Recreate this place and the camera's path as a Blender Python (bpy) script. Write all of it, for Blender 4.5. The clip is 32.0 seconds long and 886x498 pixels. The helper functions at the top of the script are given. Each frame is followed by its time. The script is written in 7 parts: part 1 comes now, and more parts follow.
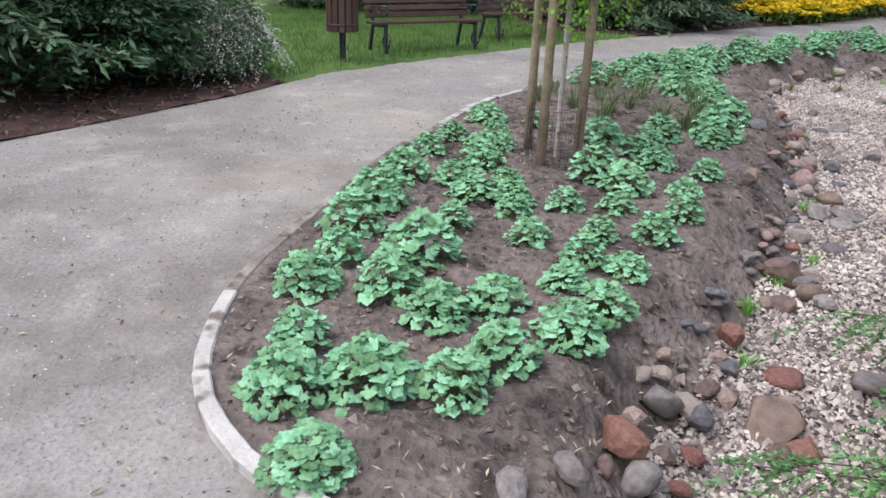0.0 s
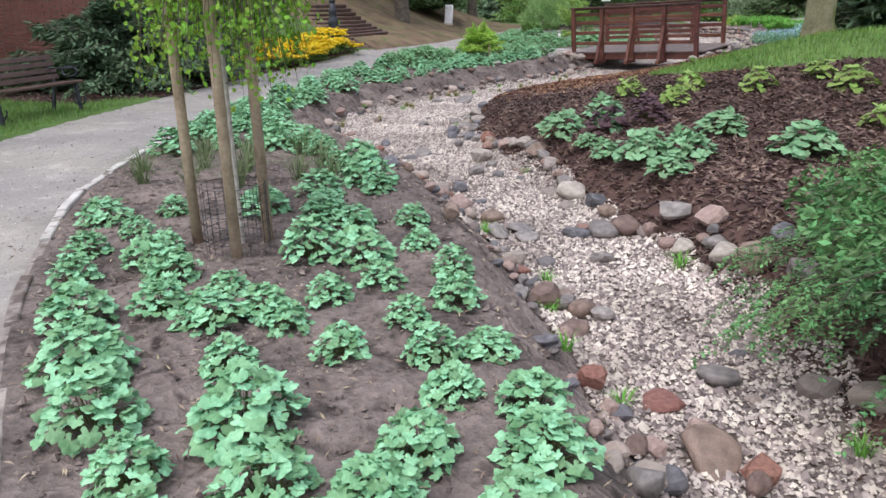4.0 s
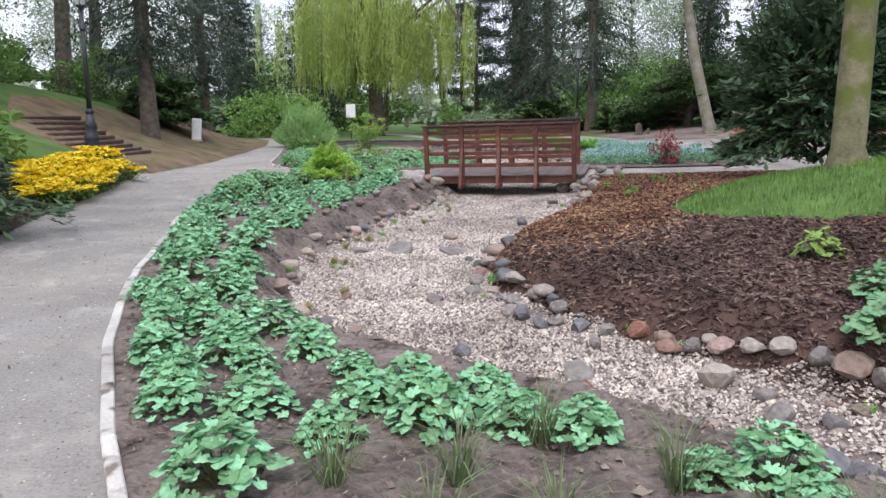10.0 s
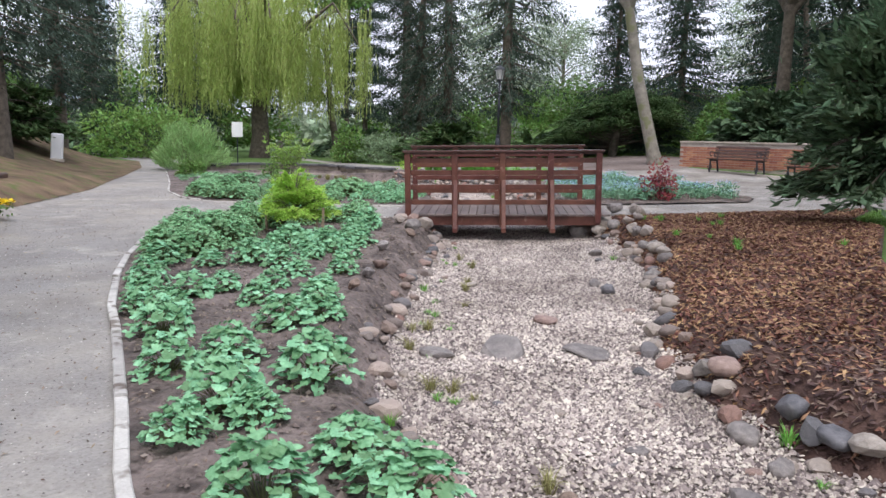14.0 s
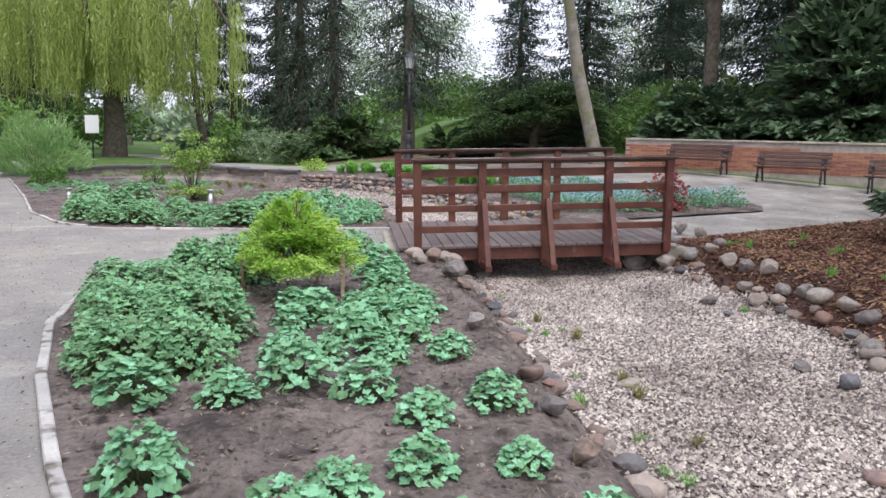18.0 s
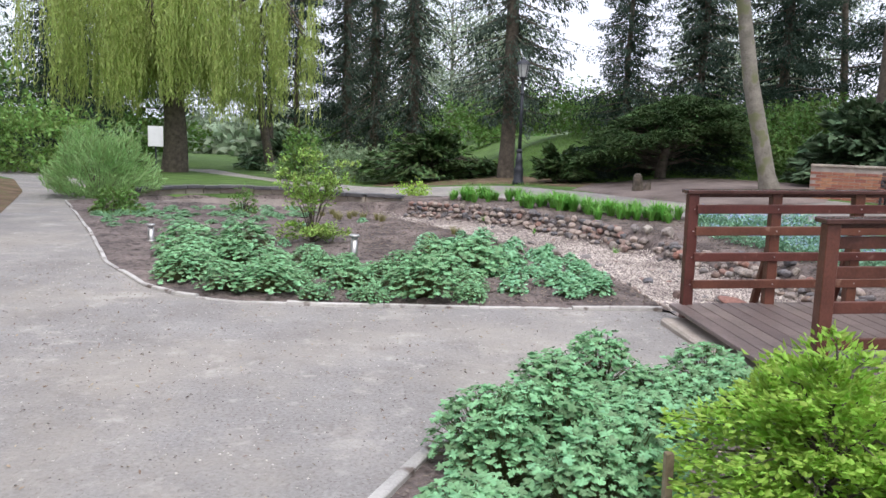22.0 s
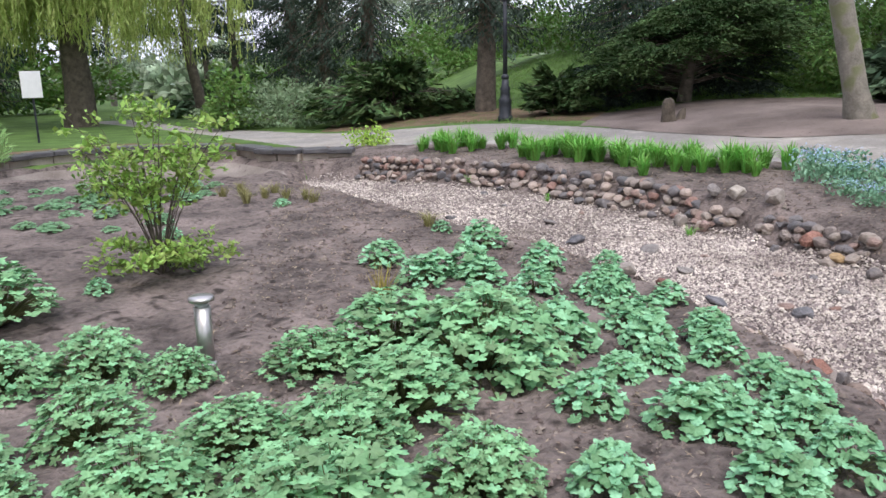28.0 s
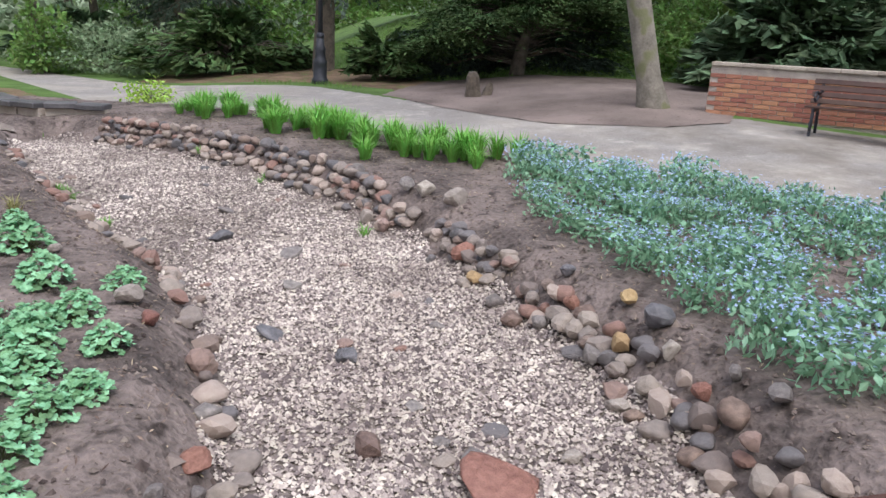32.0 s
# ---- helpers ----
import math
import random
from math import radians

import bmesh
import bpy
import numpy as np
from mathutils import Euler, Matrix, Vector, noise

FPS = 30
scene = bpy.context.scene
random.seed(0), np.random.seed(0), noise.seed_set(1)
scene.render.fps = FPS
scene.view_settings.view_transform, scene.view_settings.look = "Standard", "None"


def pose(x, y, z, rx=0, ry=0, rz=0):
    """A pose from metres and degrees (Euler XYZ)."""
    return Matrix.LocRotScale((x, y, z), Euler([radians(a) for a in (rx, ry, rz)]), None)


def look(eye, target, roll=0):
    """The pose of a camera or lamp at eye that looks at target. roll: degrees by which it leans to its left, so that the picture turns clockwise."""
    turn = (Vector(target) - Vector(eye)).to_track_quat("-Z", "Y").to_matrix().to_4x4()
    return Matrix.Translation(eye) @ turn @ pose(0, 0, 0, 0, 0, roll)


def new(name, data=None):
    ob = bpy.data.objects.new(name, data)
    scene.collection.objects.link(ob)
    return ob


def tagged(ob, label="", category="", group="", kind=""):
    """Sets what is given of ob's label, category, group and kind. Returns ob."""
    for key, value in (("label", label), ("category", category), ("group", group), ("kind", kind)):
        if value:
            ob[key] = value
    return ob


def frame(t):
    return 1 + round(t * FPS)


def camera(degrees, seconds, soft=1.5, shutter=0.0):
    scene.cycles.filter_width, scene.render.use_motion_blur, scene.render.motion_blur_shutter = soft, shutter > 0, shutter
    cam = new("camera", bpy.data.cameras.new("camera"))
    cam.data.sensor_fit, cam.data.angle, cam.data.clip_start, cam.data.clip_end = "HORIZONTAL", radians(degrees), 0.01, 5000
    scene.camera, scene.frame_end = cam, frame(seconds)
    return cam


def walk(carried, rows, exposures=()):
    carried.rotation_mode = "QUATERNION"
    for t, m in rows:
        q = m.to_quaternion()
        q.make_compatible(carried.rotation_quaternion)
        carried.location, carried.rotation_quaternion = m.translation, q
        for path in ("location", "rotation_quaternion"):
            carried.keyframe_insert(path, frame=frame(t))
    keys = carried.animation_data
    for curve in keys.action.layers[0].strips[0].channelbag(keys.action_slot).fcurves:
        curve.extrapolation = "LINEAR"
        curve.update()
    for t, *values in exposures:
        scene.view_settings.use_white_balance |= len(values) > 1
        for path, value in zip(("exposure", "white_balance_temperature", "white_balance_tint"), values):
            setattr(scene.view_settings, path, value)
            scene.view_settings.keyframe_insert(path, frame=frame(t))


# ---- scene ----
cam = camera(60.8, 32.0)
PATH = [
    (0, (11.795, -17.574, 1.605), (9.986, -17.189, 0.843), 2.2),
    (0.5, (11.71, -17.585, 1.59), (9.948, -17.025, 0.828), 1.9),
    (1, (11.545, -17.603, 1.585), (9.838, -16.873, 0.841), 0.4),
    (1.5, (11.381, -17.626, 1.58), (9.763, -16.675, 0.888), -0.5),
    (2, (11.158, -17.771, 1.549), (9.652, -16.632, 0.889), -2.1),
    (2.5, (10.917, -17.914, 1.514), (9.503, -16.649, 0.881), -1.9),
    (4.5, (9.916, -18.391, 1.486), (8.79, -16.862, 0.857), -2.0),
    (5, (9.49, -18.427, 1.51), (8.46, -16.827, 0.895), -2.6),
    (5.5, (9.018, -18.458, 1.533), (8.113, -16.762, 0.982), -2.3),
    (6, (8.565, -18.326, 1.538), (7.699, -16.596, 1.03), -2.3),
    (6.5, (8.13, -18.229, 1.534), (7.305, -16.48, 1.022), -2.2),
    (7, (7.646, -18.109, 1.551), (6.828, -16.349, 1.066), -1.2),
    (7.5, (7.139, -17.92, 1.549), (6.301, -16.161, 1.101), -0.7),
    (8, (6.613, -17.678, 1.549), (5.903, -15.862, 1.106), -0.2),
    (8.5, (6.167, -17.391, 1.541), (5.485, -15.563, 1.103), -1.0),
    (9, (5.7, -17.116, 1.515), (5.059, -15.269, 1.094), -0.8),
    (9.5, (5.21, -16.881, 1.527), (4.647, -15.004, 1.125), 0.1),
    (10, (4.735, -16.535, 1.533), (4.231, -14.632, 1.177), -0.2),
    (10.5, (4.23, -16.207, 1.535), (3.743, -14.301, 1.18), -1.8),
    (11, (3.783, -15.801, 1.517), (3.268, -13.904, 1.148), -3.1),
    (11.5, (3.328, -15.435, 1.502), (2.838, -13.531, 1.131), -2.1),
    (12, (2.924, -15.009, 1.495), (2.469, -13.098, 1.123), -1.3),
    (12.5, (2.574, -14.552, 1.501), (2.17, -12.626, 1.146), 0.0),
    (13, (2.192, -14.112, 1.52), (1.936, -12.158, 1.175), 0.0),
    (13.5, (1.851, -13.618, 1.508), (1.662, -11.652, 1.197), 0.5),
    (14, (1.491, -13.183, 1.476), (1.361, -11.209, 1.184), 1.3),
    (14.5, (1.155, -12.721, 1.477), (1.087, -10.741, 1.205), 1.1),
    (16.5, (-0.08, -10.989, 1.536), (0.023, -9.019, 1.208), 1.5),
    (17, (-0.368, -10.523, 1.538), (-0.209, -8.556, 1.215), 0.7),
    (17.5, (-0.648, -9.981, 1.541), (-0.458, -8.015, 1.224), 1.1),
    (18, (-0.939, -9.441, 1.554), (-0.678, -7.481, 1.252), 1.2),
    (18.5, (-1.241, -8.879, 1.562), (-1.014, -6.908, 1.306), 1.3),
    (19, (-1.562, -8.318, 1.553), (-1.313, -6.355, 1.262), 1.4),
    (19.5, (-1.808, -7.738, 1.543), (-1.574, -5.774, 1.25), 0.2),
    (20, (-2.092, -7.171, 1.518), (-1.859, -5.21, 1.197), 0.4),
    (20.5, (-2.343, -6.638, 1.521), (-2.105, -4.681, 1.185), -0.2),
    (21, (-2.553, -6.089, 1.54), (-2.318, -4.127, 1.23), 0.4),
    (21.5, (-2.837, -5.499, 1.576), (-2.611, -3.532, 1.295), 1.9),
    (22, (-3.091, -4.889, 1.612), (-2.917, -2.915, 1.346), 2.1),
    (22.5, (-3.335, -4.341, 1.641), (-3.183, -2.371, 1.33), 0.6),
    (23, (-3.502, -3.779, 1.647), (-3.348, -1.808, 1.342), 0.2),
    (23.5, (-3.66, -3.224, 1.642), (-3.445, -1.252, 1.389), 1.1),
    (24, (-3.754, -2.665, 1.642), (-3.507, -0.695, 1.402), 0.6),
    (24.5, (-3.758, -2.08, 1.654), (-3.618, -0.101, 1.398), 1.4),
    (26.5, (-3.343, -0.068, 1.598), (-3.441, 1.881, 1.159), 1.3),
    (27, (-3.094, 0.235, 1.6), (-3.192, 2.177, 1.132), -0.0),
    (27.5, (-2.854, 0.511, 1.595), (-2.782, 2.456, 1.136), -1.0),
    (28, (-2.528, 0.755, 1.623), (-2.29, 2.69, 1.178), -1.2),
    (28.5, (-2.115, 0.862, 1.648), (-1.802, 2.785, 1.195), -0.9),
    (29, (-1.714, 1.033, 1.662), (-1.352, 2.941, 1.183), -1.6),
    (29.5, (-1.307, 1.132, 1.669), (-0.945, 3.037, 1.18), -0.6),
    (30, (-0.901, 1.221, 1.695), (-0.529, 3.119, 1.19), 0.4),
    (30.5, (-0.517, 1.344, 1.747), (-0.076, 3.224, 1.227), 0.9),
    (31, (-0.132, 1.377, 1.753), (0.25, 3.266, 1.217), 1.9),
    (31.5, (0.229, 1.427, 1.765), (0.557, 3.316, 1.196), 2.3),
    (32, (0.613, 1.526, 1.791), (1.033, 3.402, 1.241), 2.9),
]
walk(cam, [(t, look(eye, target, roll)) for t, eye, target, roll in PATH], [(0.0, 0.44), (2.0, 0.57), (5.0, 0.54), (9.0, 0.6), (14.0, 0.55), (20.0, 0.62), (31.0, 0.62), (32.0, 0.58)])

# ---- world, sun, exposure ----
world = bpy.data.worlds.new("overcast")
scene.world = world
world.use_nodes = True
wn, wl = world.node_tree.nodes, world.node_tree.links
sky = wn.new("ShaderNodeTexSky")
sky.sky_type, sky.sun_disc = "NISHITA", False
sky.sun_elevation, sky.sun_rotation = radians(52), radians(200)
sky.dust_density, sky.air_density, sky.ozone_density = 6.0, 1.2, 1.0
cloud = wn.new("ShaderNodeMix")
cloud.data_type = "RGBA"
cloud.inputs["Factor"].default_value = 0.75
wl.new(sky.outputs["Color"], cloud.inputs["A"])
cloud.inputs["B"].default_value = (7.65, 7.95, 9.7, 1)
wl.new(cloud.outputs["Result"], wn["Background"].inputs["Color"])
wn["Background"].inputs["Strength"].default_value = 0.13
sun = new("sun", bpy.data.lights.new("sun", "SUN"))
sun.data.energy, sun.data.angle, sun.data.color = 1.5, radians(35), (1.0, 0.975, 0.96)
sun.matrix_world = look((0, 0, 30), (-6, 16, 0))

# ---- mesh helpers ----
rng = np.random.default_rng(7)


def np_mesh(name, verts, faces, smooth=False):
    """A mesh from an array of places and an array of triangles or quads."""
    verts, faces = np.asarray(verts, np.float32), np.asarray(faces, np.int32)
    me = bpy.data.meshes.new(name)
    n, k = faces.shape
    me.vertices.add(len(verts))
    me.vertices.foreach_set("co", verts.ravel())
    me.loops.add(n * k)
    me.loops.foreach_set("vertex_index", faces.ravel())
    me.polygons.add(n)
    me.polygons.foreach_set("loop_start", np.arange(0, n * k, k, dtype=np.int32))
    me.polygons.foreach_set("use_smooth", np.full(n, smooth, bool))
    me.update(calc_edges=True)
    return me


def add(name, me, material=None, parent=None, m=None, label=""):
    """Links a mesh as one object, under a parent where one is given."""
    if material is not None and not me.materials:
        me.materials.append(material)
    ob = new(name, me)
    if parent is not None:
        ob.parent = parent
    if m is not None:
        ob.matrix_basis = m
    if label:
        ob["label"] = label
    return ob


def part(name, bm, material, parent, label="", smooth=False):
    me = bpy.data.meshes.new(name)
    for face in bm.faces:
        face.smooth = smooth
    bm.to_mesh(me)
    bm.free()
    return add(name, me, material, parent, label=label)


def block(sx, sy, sz, m=None, bevel=0.0):
    """A bmesh box centred on m, with worn edges where bevel is given."""
    bm = bmesh.new()
    bmesh.ops.create_cube(bm, size=1, matrix=Matrix.Diagonal((sx, sy, sz, 1)))
    if bevel:
        bmesh.ops.bevel(bm, geom=bm.edges[:], offset=bevel, segments=1, affect="EDGES")
    if m is not None:
        bm.transform(m)
    return bm


def beam(a, b, w, h, bevel=0.004):
    """A bmesh bar from a to b, w wide and h high."""
    a, b = Vector(a), Vector(b)
    d = b - a
    m = Matrix.Translation((a + b) / 2) @ d.to_track_quat("X", "Z").to_matrix().to_4x4()
    return block(d.length, w, h, m, bevel)


def turned(profile, n=16, m=None):
    """A bmesh turned about z from rows of (radius, height)."""
    bm = bmesh.new()
    rings = []
    for r, z in profile:
        rings.append([bm.verts.new((r * math.cos(i * math.tau / n), r * math.sin(i * math.tau / n), z)) for i in range(n)])
    for low, high in zip(rings, rings[1:]):
        for i in range(n):
            bm.faces.new((low[i], low[(i + 1) % n], high[(i + 1) % n], high[i]))
    bm.faces.new(rings[0][::-1])
    bm.faces.new(rings[-1])
    if m is not None:
        bm.transform(m)
    return bm


def tube(points, radii, n=8):
    """Arrays of a tube through points with a radius at each."""
    pts = np.asarray(points, float)
    radii = np.asarray(radii, float)
    d = np.gradient(pts, axis=0)
    d /= np.linalg.norm(d, axis=1, keepdims=True) + 1e-9
    ref = np.where(np.abs(d[:, 2:3]) > 0.9, [[1.0, 0, 0]], [[0, 0, 1.0]])
    u = np.cross(d, ref)
    u /= np.linalg.norm(u, axis=1, keepdims=True)
    w = np.cross(d, u)
    a = np.arange(n) * math.tau / n
    ring = np.cos(a)[None, :, None] * u[:, None] + np.sin(a)[None, :, None] * w[:, None]
    v = (pts[:, None] + ring * radii[:, None, None]).reshape(-1, 3)
    k, i = np.meshgrid(np.arange(len(pts) - 1), np.arange(n), indexing="ij")
    f = np.stack([k * n + i, k * n + (i + 1) % n, (k + 1) * n + (i + 1) % n, (k + 1) * n + i], -1).reshape(-1, 4)
    return v, f


def merged(pieces):
    """One pair of arrays out of several with faces of one size."""
    vs, fs, base = [], [], 0
    for v, f in pieces:
        vs.append(v)
        fs.append(np.asarray(f) + base)
        base += len(v)
    return np.concatenate(vs), np.concatenate(fs)


def sheet_leaves(centres, along, across, normal_lift=0.0):
    """Four-cornered leaves, folded a little: centre, half length vector and half width vector of each."""
    up = np.cross(along, across)
    up /= np.linalg.norm(up, axis=1, keepdims=True) + 1e-9
    lift = up * np.linalg.norm(across, axis=1, keepdims=True) * normal_lift
    v = np.stack([centres - along, centres - across + lift, centres + along, centres + across + lift], 1).reshape(-1, 3)
    f = np.arange(len(v)).reshape(-1, 4)
    return v, f


def spin(n, gen):
    """n random unit vectors."""
    v = gen.normal(size=(n, 3))
    return v / np.linalg.norm(v, axis=1, keepdims=True)


# ---- materials ----
def surf(name, dark, light, scale=3.0, fine=40.0, rough=0.8, bump=0.15, vary=0.0, metal=0.0, spots=None, island=False, glow_through=0.0, coords="Object", spec=0.5, relief=0.02, blot=1.1):
    """A material of two noises between two colours, with relief, spots of a third colour and changes from piece to piece."""
    m = bpy.data.materials.new(name)
    m.use_nodes = True
    n, l = m.node_tree.nodes, m.node_tree.links
    b = n["Principled BSDF"]
    if coords == "World":
        where = n.new("ShaderNodeNewGeometry").outputs["Position"]
    else:
        where = n.new("ShaderNodeTexCoord").outputs["Object"]
    big, small = n.new("ShaderNodeTexNoise"), n.new("ShaderNodeTexNoise")
    for tex, s, d in ((big, scale, 4.0), (small, fine, 3.0)):
        tex.inputs["Scale"].default_value, tex.inputs["Detail"].default_value = s, d
        l.new(where, tex.inputs["Vector"])
    both = n.new("ShaderNodeMath")
    both.operation = "MULTIPLY_ADD"
    l.new(small.outputs["Fac"], both.inputs[0])
    both.inputs[1].default_value = 0.55
    half = n.new("ShaderNodeMath")
    half.operation = "MULTIPLY_ADD"
    l.new(big.outputs["Fac"], half.inputs[0])
    half.inputs[1].default_value, half.inputs[2].default_value = blot, 0.22 - blot / 2
    l.new(half.outputs[0], both.inputs[2])
    ramp = n.new("ShaderNodeValToRGB")
    ramp.color_ramp.elements[0].position, ramp.color_ramp.elements[1].position = 0.2, 0.8
    ramp.color_ramp.elements[0].color, ramp.color_ramp.elements[1].color = (*dark, 1), (*light, 1)
    l.new(both.outputs[0], ramp.inputs["Fac"])
    colour = ramp.outputs["Color"]
    if spots:
        sc, share, tint, soft = (*spots, 0.08)[:4]
        vor = n.new("ShaderNodeTexNoise")
        vor.inputs["Scale"].default_value, vor.inputs["Detail"].default_value = sc, 2.0
        l.new(where, vor.inputs["Vector"])
        cut = n.new("ShaderNodeMapRange")
        cut.inputs["From Min"].default_value, cut.inputs["From Max"].default_value = share, share + soft
        l.new(vor.outputs["Fac"], cut.inputs["Value"])
        mix = n.new("ShaderNodeMix")
        mix.data_type = "RGBA"
        l.new(cut.outputs["Result"], mix.inputs["Factor"])
        l.new(colour, mix.inputs["A"])
        mix.inputs["B"].default_value = (*tint, 1)
        colour = mix.outputs["Result"]
    if vary:
        hsv = n.new("ShaderNodeHueSaturation")
        info = n.new("ShaderNodeNewGeometry").outputs["Random Per Island"] if island else n.new("ShaderNodeObjectInfo").outputs["Random"]
        rng_v = n.new("ShaderNodeMapRange")
        rng_v.inputs["To Min"].default_value, rng_v.inputs["To Max"].default_value = 1 - vary, 1 + vary
        l.new(info, rng_v.inputs["Value"])
        l.new(rng_v.outputs["Result"], hsv.inputs["Value"])
        rng_h = n.new("ShaderNodeMapRange")
        rng_h.inputs["To Min"].default_value, rng_h.inputs["To Max"].default_value = 0.5 - vary * 0.06, 0.5 + vary * 0.06
        l.new(info, rng_h.inputs["Value"])
        l.new(rng_h.outputs["Result"], hsv.inputs["Hue"])
        l.new(colour, hsv.inputs["Color"])
        colour = hsv.outputs["Color"]
    l.new(colour, b.inputs["Base Color"])
    b.inputs["Roughness"].default_value, b.inputs["Metallic"].default_value = rough, metal
    b.inputs["Specular IOR Level"].default_value = spec
    if bump:
        bp = n.new("ShaderNodeBump")
        bp.inputs["Strength"].default_value, bp.inputs["Distance"].default_value = bump, relief
        l.new(both.outputs[0], bp.inputs["Height"])
        l.new(bp.outputs["Normal"], b.inputs["Normal"])
    if glow_through:
        tr = n.new("ShaderNodeBsdfTranslucent")
        l.new(colour, tr.inputs["Color"])
        ms = n.new("ShaderNodeMixShader")
        ms.inputs["Fac"].default_value = glow_through
        l.new(b.outputs["BSDF"], ms.inputs[1])
        l.new(tr.outputs["BSDF"], ms.inputs[2])
        l.new(ms.outputs["Shader"], n["Material Output"].inputs["Surface"])
    return m


def foliage(name, dark, light, vary=0.35, rough=0.55, through_share=0.25, scale=1.5, spec=0.35):
    return surf(name, dark, light, scale=scale, fine=25, rough=rough, bump=0.0, vary=vary, island=True, glow_through=through_share, spec=spec)


def path_surface():
    """Trodden sand: grey fines, warmer sandy patches, damp brown stains towards the start and many small grains."""
    m = surf("compacted_sand", (0.165, 0.153, 0.145), (0.43, 0.415, 0.398), scale=1.1, fine=38, rough=0.92, bump=0.9, blot=0.42, spots=(55, 0.59, (0.16, 0.135, 0.12), 0.14), coords="World", spec=0.2)
    n, l = m.node_tree.nodes, m.node_tree.links
    b = n["Principled BSDF"]
    old = b.inputs["Base Color"].links[0].from_socket
    where = n.new("ShaderNodeNewGeometry").outputs["Position"]
    apart = n.new("ShaderNodeSeparateXYZ")
    l.new(where, apart.inputs[0])
    damp = n.new("ShaderNodeMapRange")
    damp.interpolation_type = "SMOOTHSTEP"
    damp.inputs["From Min"].default_value, damp.inputs["From Max"].default_value, damp.inputs["To Min"].default_value = 2.0, 10.0, 0.25
    l.new(apart.outputs["X"], damp.inputs["Value"])
    patches = ((0.5, 0.46, 0.62, (0.4, 0.365, 0.315), 0.55, False), (1.5, 0.54, 0.68, (0.5, 0.465, 0.42), 0.6, False), (6.0, 0.56, 0.7, (0.5, 0.475, 0.44), 0.45, False), (0.9, 0.38, 0.66, (0.15, 0.132, 0.115), 0.95, True), (3.5, 0.58, 0.7, (0.19, 0.168, 0.148), 0.4, False))
    for scale, low, high, tint, share, wet in patches:
        tex, cut, mix = n.new("ShaderNodeTexNoise"), n.new("ShaderNodeMapRange"), n.new("ShaderNodeMix")
        tex.inputs["Scale"].default_value, tex.inputs["Detail"].default_value, tex.inputs["Roughness"].default_value = scale, 7.0, 0.66
        l.new(where, tex.inputs["Vector"])
        cut.inputs["From Min"].default_value, cut.inputs["From Max"].default_value, cut.inputs["To Max"].default_value = low, high, share
        l.new(tex.outputs["Fac"], cut.inputs["Value"])
        amount = cut.outputs["Result"]
        if wet:
            both = n.new("ShaderNodeMath")
            both.operation = "MULTIPLY"
            l.new(amount, both.inputs[0])
            l.new(damp.outputs["Result"], both.inputs[1])
            amount = both.outputs[0]
        mix.data_type = "RGBA"
        l.new(amount, mix.inputs["Factor"])
        l.new(old, mix.inputs["A"])
        mix.inputs["B"].default_value = (*tint, 1)
        old = mix.outputs["Result"]
    l.new(old, b.inputs["Base Color"])
    return m


M_PATH = path_surface()
M_SOIL = surf("garden_soil", (0.046, 0.037, 0.034), (0.275, 0.222, 0.202), scale=1.5, fine=20, rough=0.85, bump=1.0, relief=0.08, spots=(8, 0.55, (0.042, 0.032, 0.028), 0.16), coords="World", spec=0.35)
M_MULCH = surf("bark_mulch_ground", (0.05, 0.031, 0.028), (0.14, 0.085, 0.07), scale=3.0, fine=60, rough=0.95, bump=1.0, coords="World", spec=0.2)
M_GRAVEL = surf("gravel_ground", (0.1, 0.082, 0.072), (0.3, 0.255, 0.225), scale=9, fine=50, rough=0.9, bump=0.9, coords="World", spec=0.3)
M_GRASS = surf("lawn_ground", (0.05, 0.09, 0.025), (0.13, 0.22, 0.06), scale=1.2, fine=60, rough=0.9, bump=0.8, coords="World", spec=0.2)
M_WOODRED = surf("red_stained_timber", (0.075, 0.024, 0.016), (0.17, 0.06, 0.042), scale=4, fine=45, rough=0.45, bump=0.25, vary=0.18, spots=(9, 0.67, (0.22, 0.12, 0.09)))
M_DECK = surf("wet_deck_boards", (0.1, 0.075, 0.07), (0.22, 0.17, 0.155), scale=3, fine=40, rough=0.45, bump=0.3, vary=0.2)
M_DARKWOOD = surf("dark_bench_slats", (0.045, 0.024, 0.019), (0.11, 0.058, 0.044), scale=5, fine=50, rough=0.5, bump=0.2, vary=0.15)
M_IRON = surf("black_cast_iron", (0.018, 0.02, 0.027), (0.05, 0.055, 0.068), scale=6, fine=60, rough=0.5, bump=0.1, metal=0.3)
M_STEEL = surf("brushed_steel", (0.45, 0.44, 0.43), (0.62, 0.6, 0.58), scale=6, fine=80, rough=0.35, bump=0.05, metal=0.9)
M_KERB = surf("concrete_kerb", (0.36, 0.34, 0.32), (0.62, 0.6, 0.57), scale=4, fine=60, rough=0.9, bump=0.5, vary=0.14, coords="World", spots=(7, 0.56, (0.17, 0.14, 0.12), 0.12))
M_KERBDIRT = surf("dirt_covered_kerb", (0.14, 0.12, 0.11), (0.36, 0.32, 0.29), scale=5, fine=50, rough=0.95, bump=0.5, vary=0.1, coords="World", spots=(8, 0.5, (0.12, 0.095, 0.08), 0.12))
M_BARK = surf("tree_bark", (0.05, 0.042, 0.034), (0.17, 0.14, 0.11), scale=6, fine=30, rough=0.95, bump=0.9)
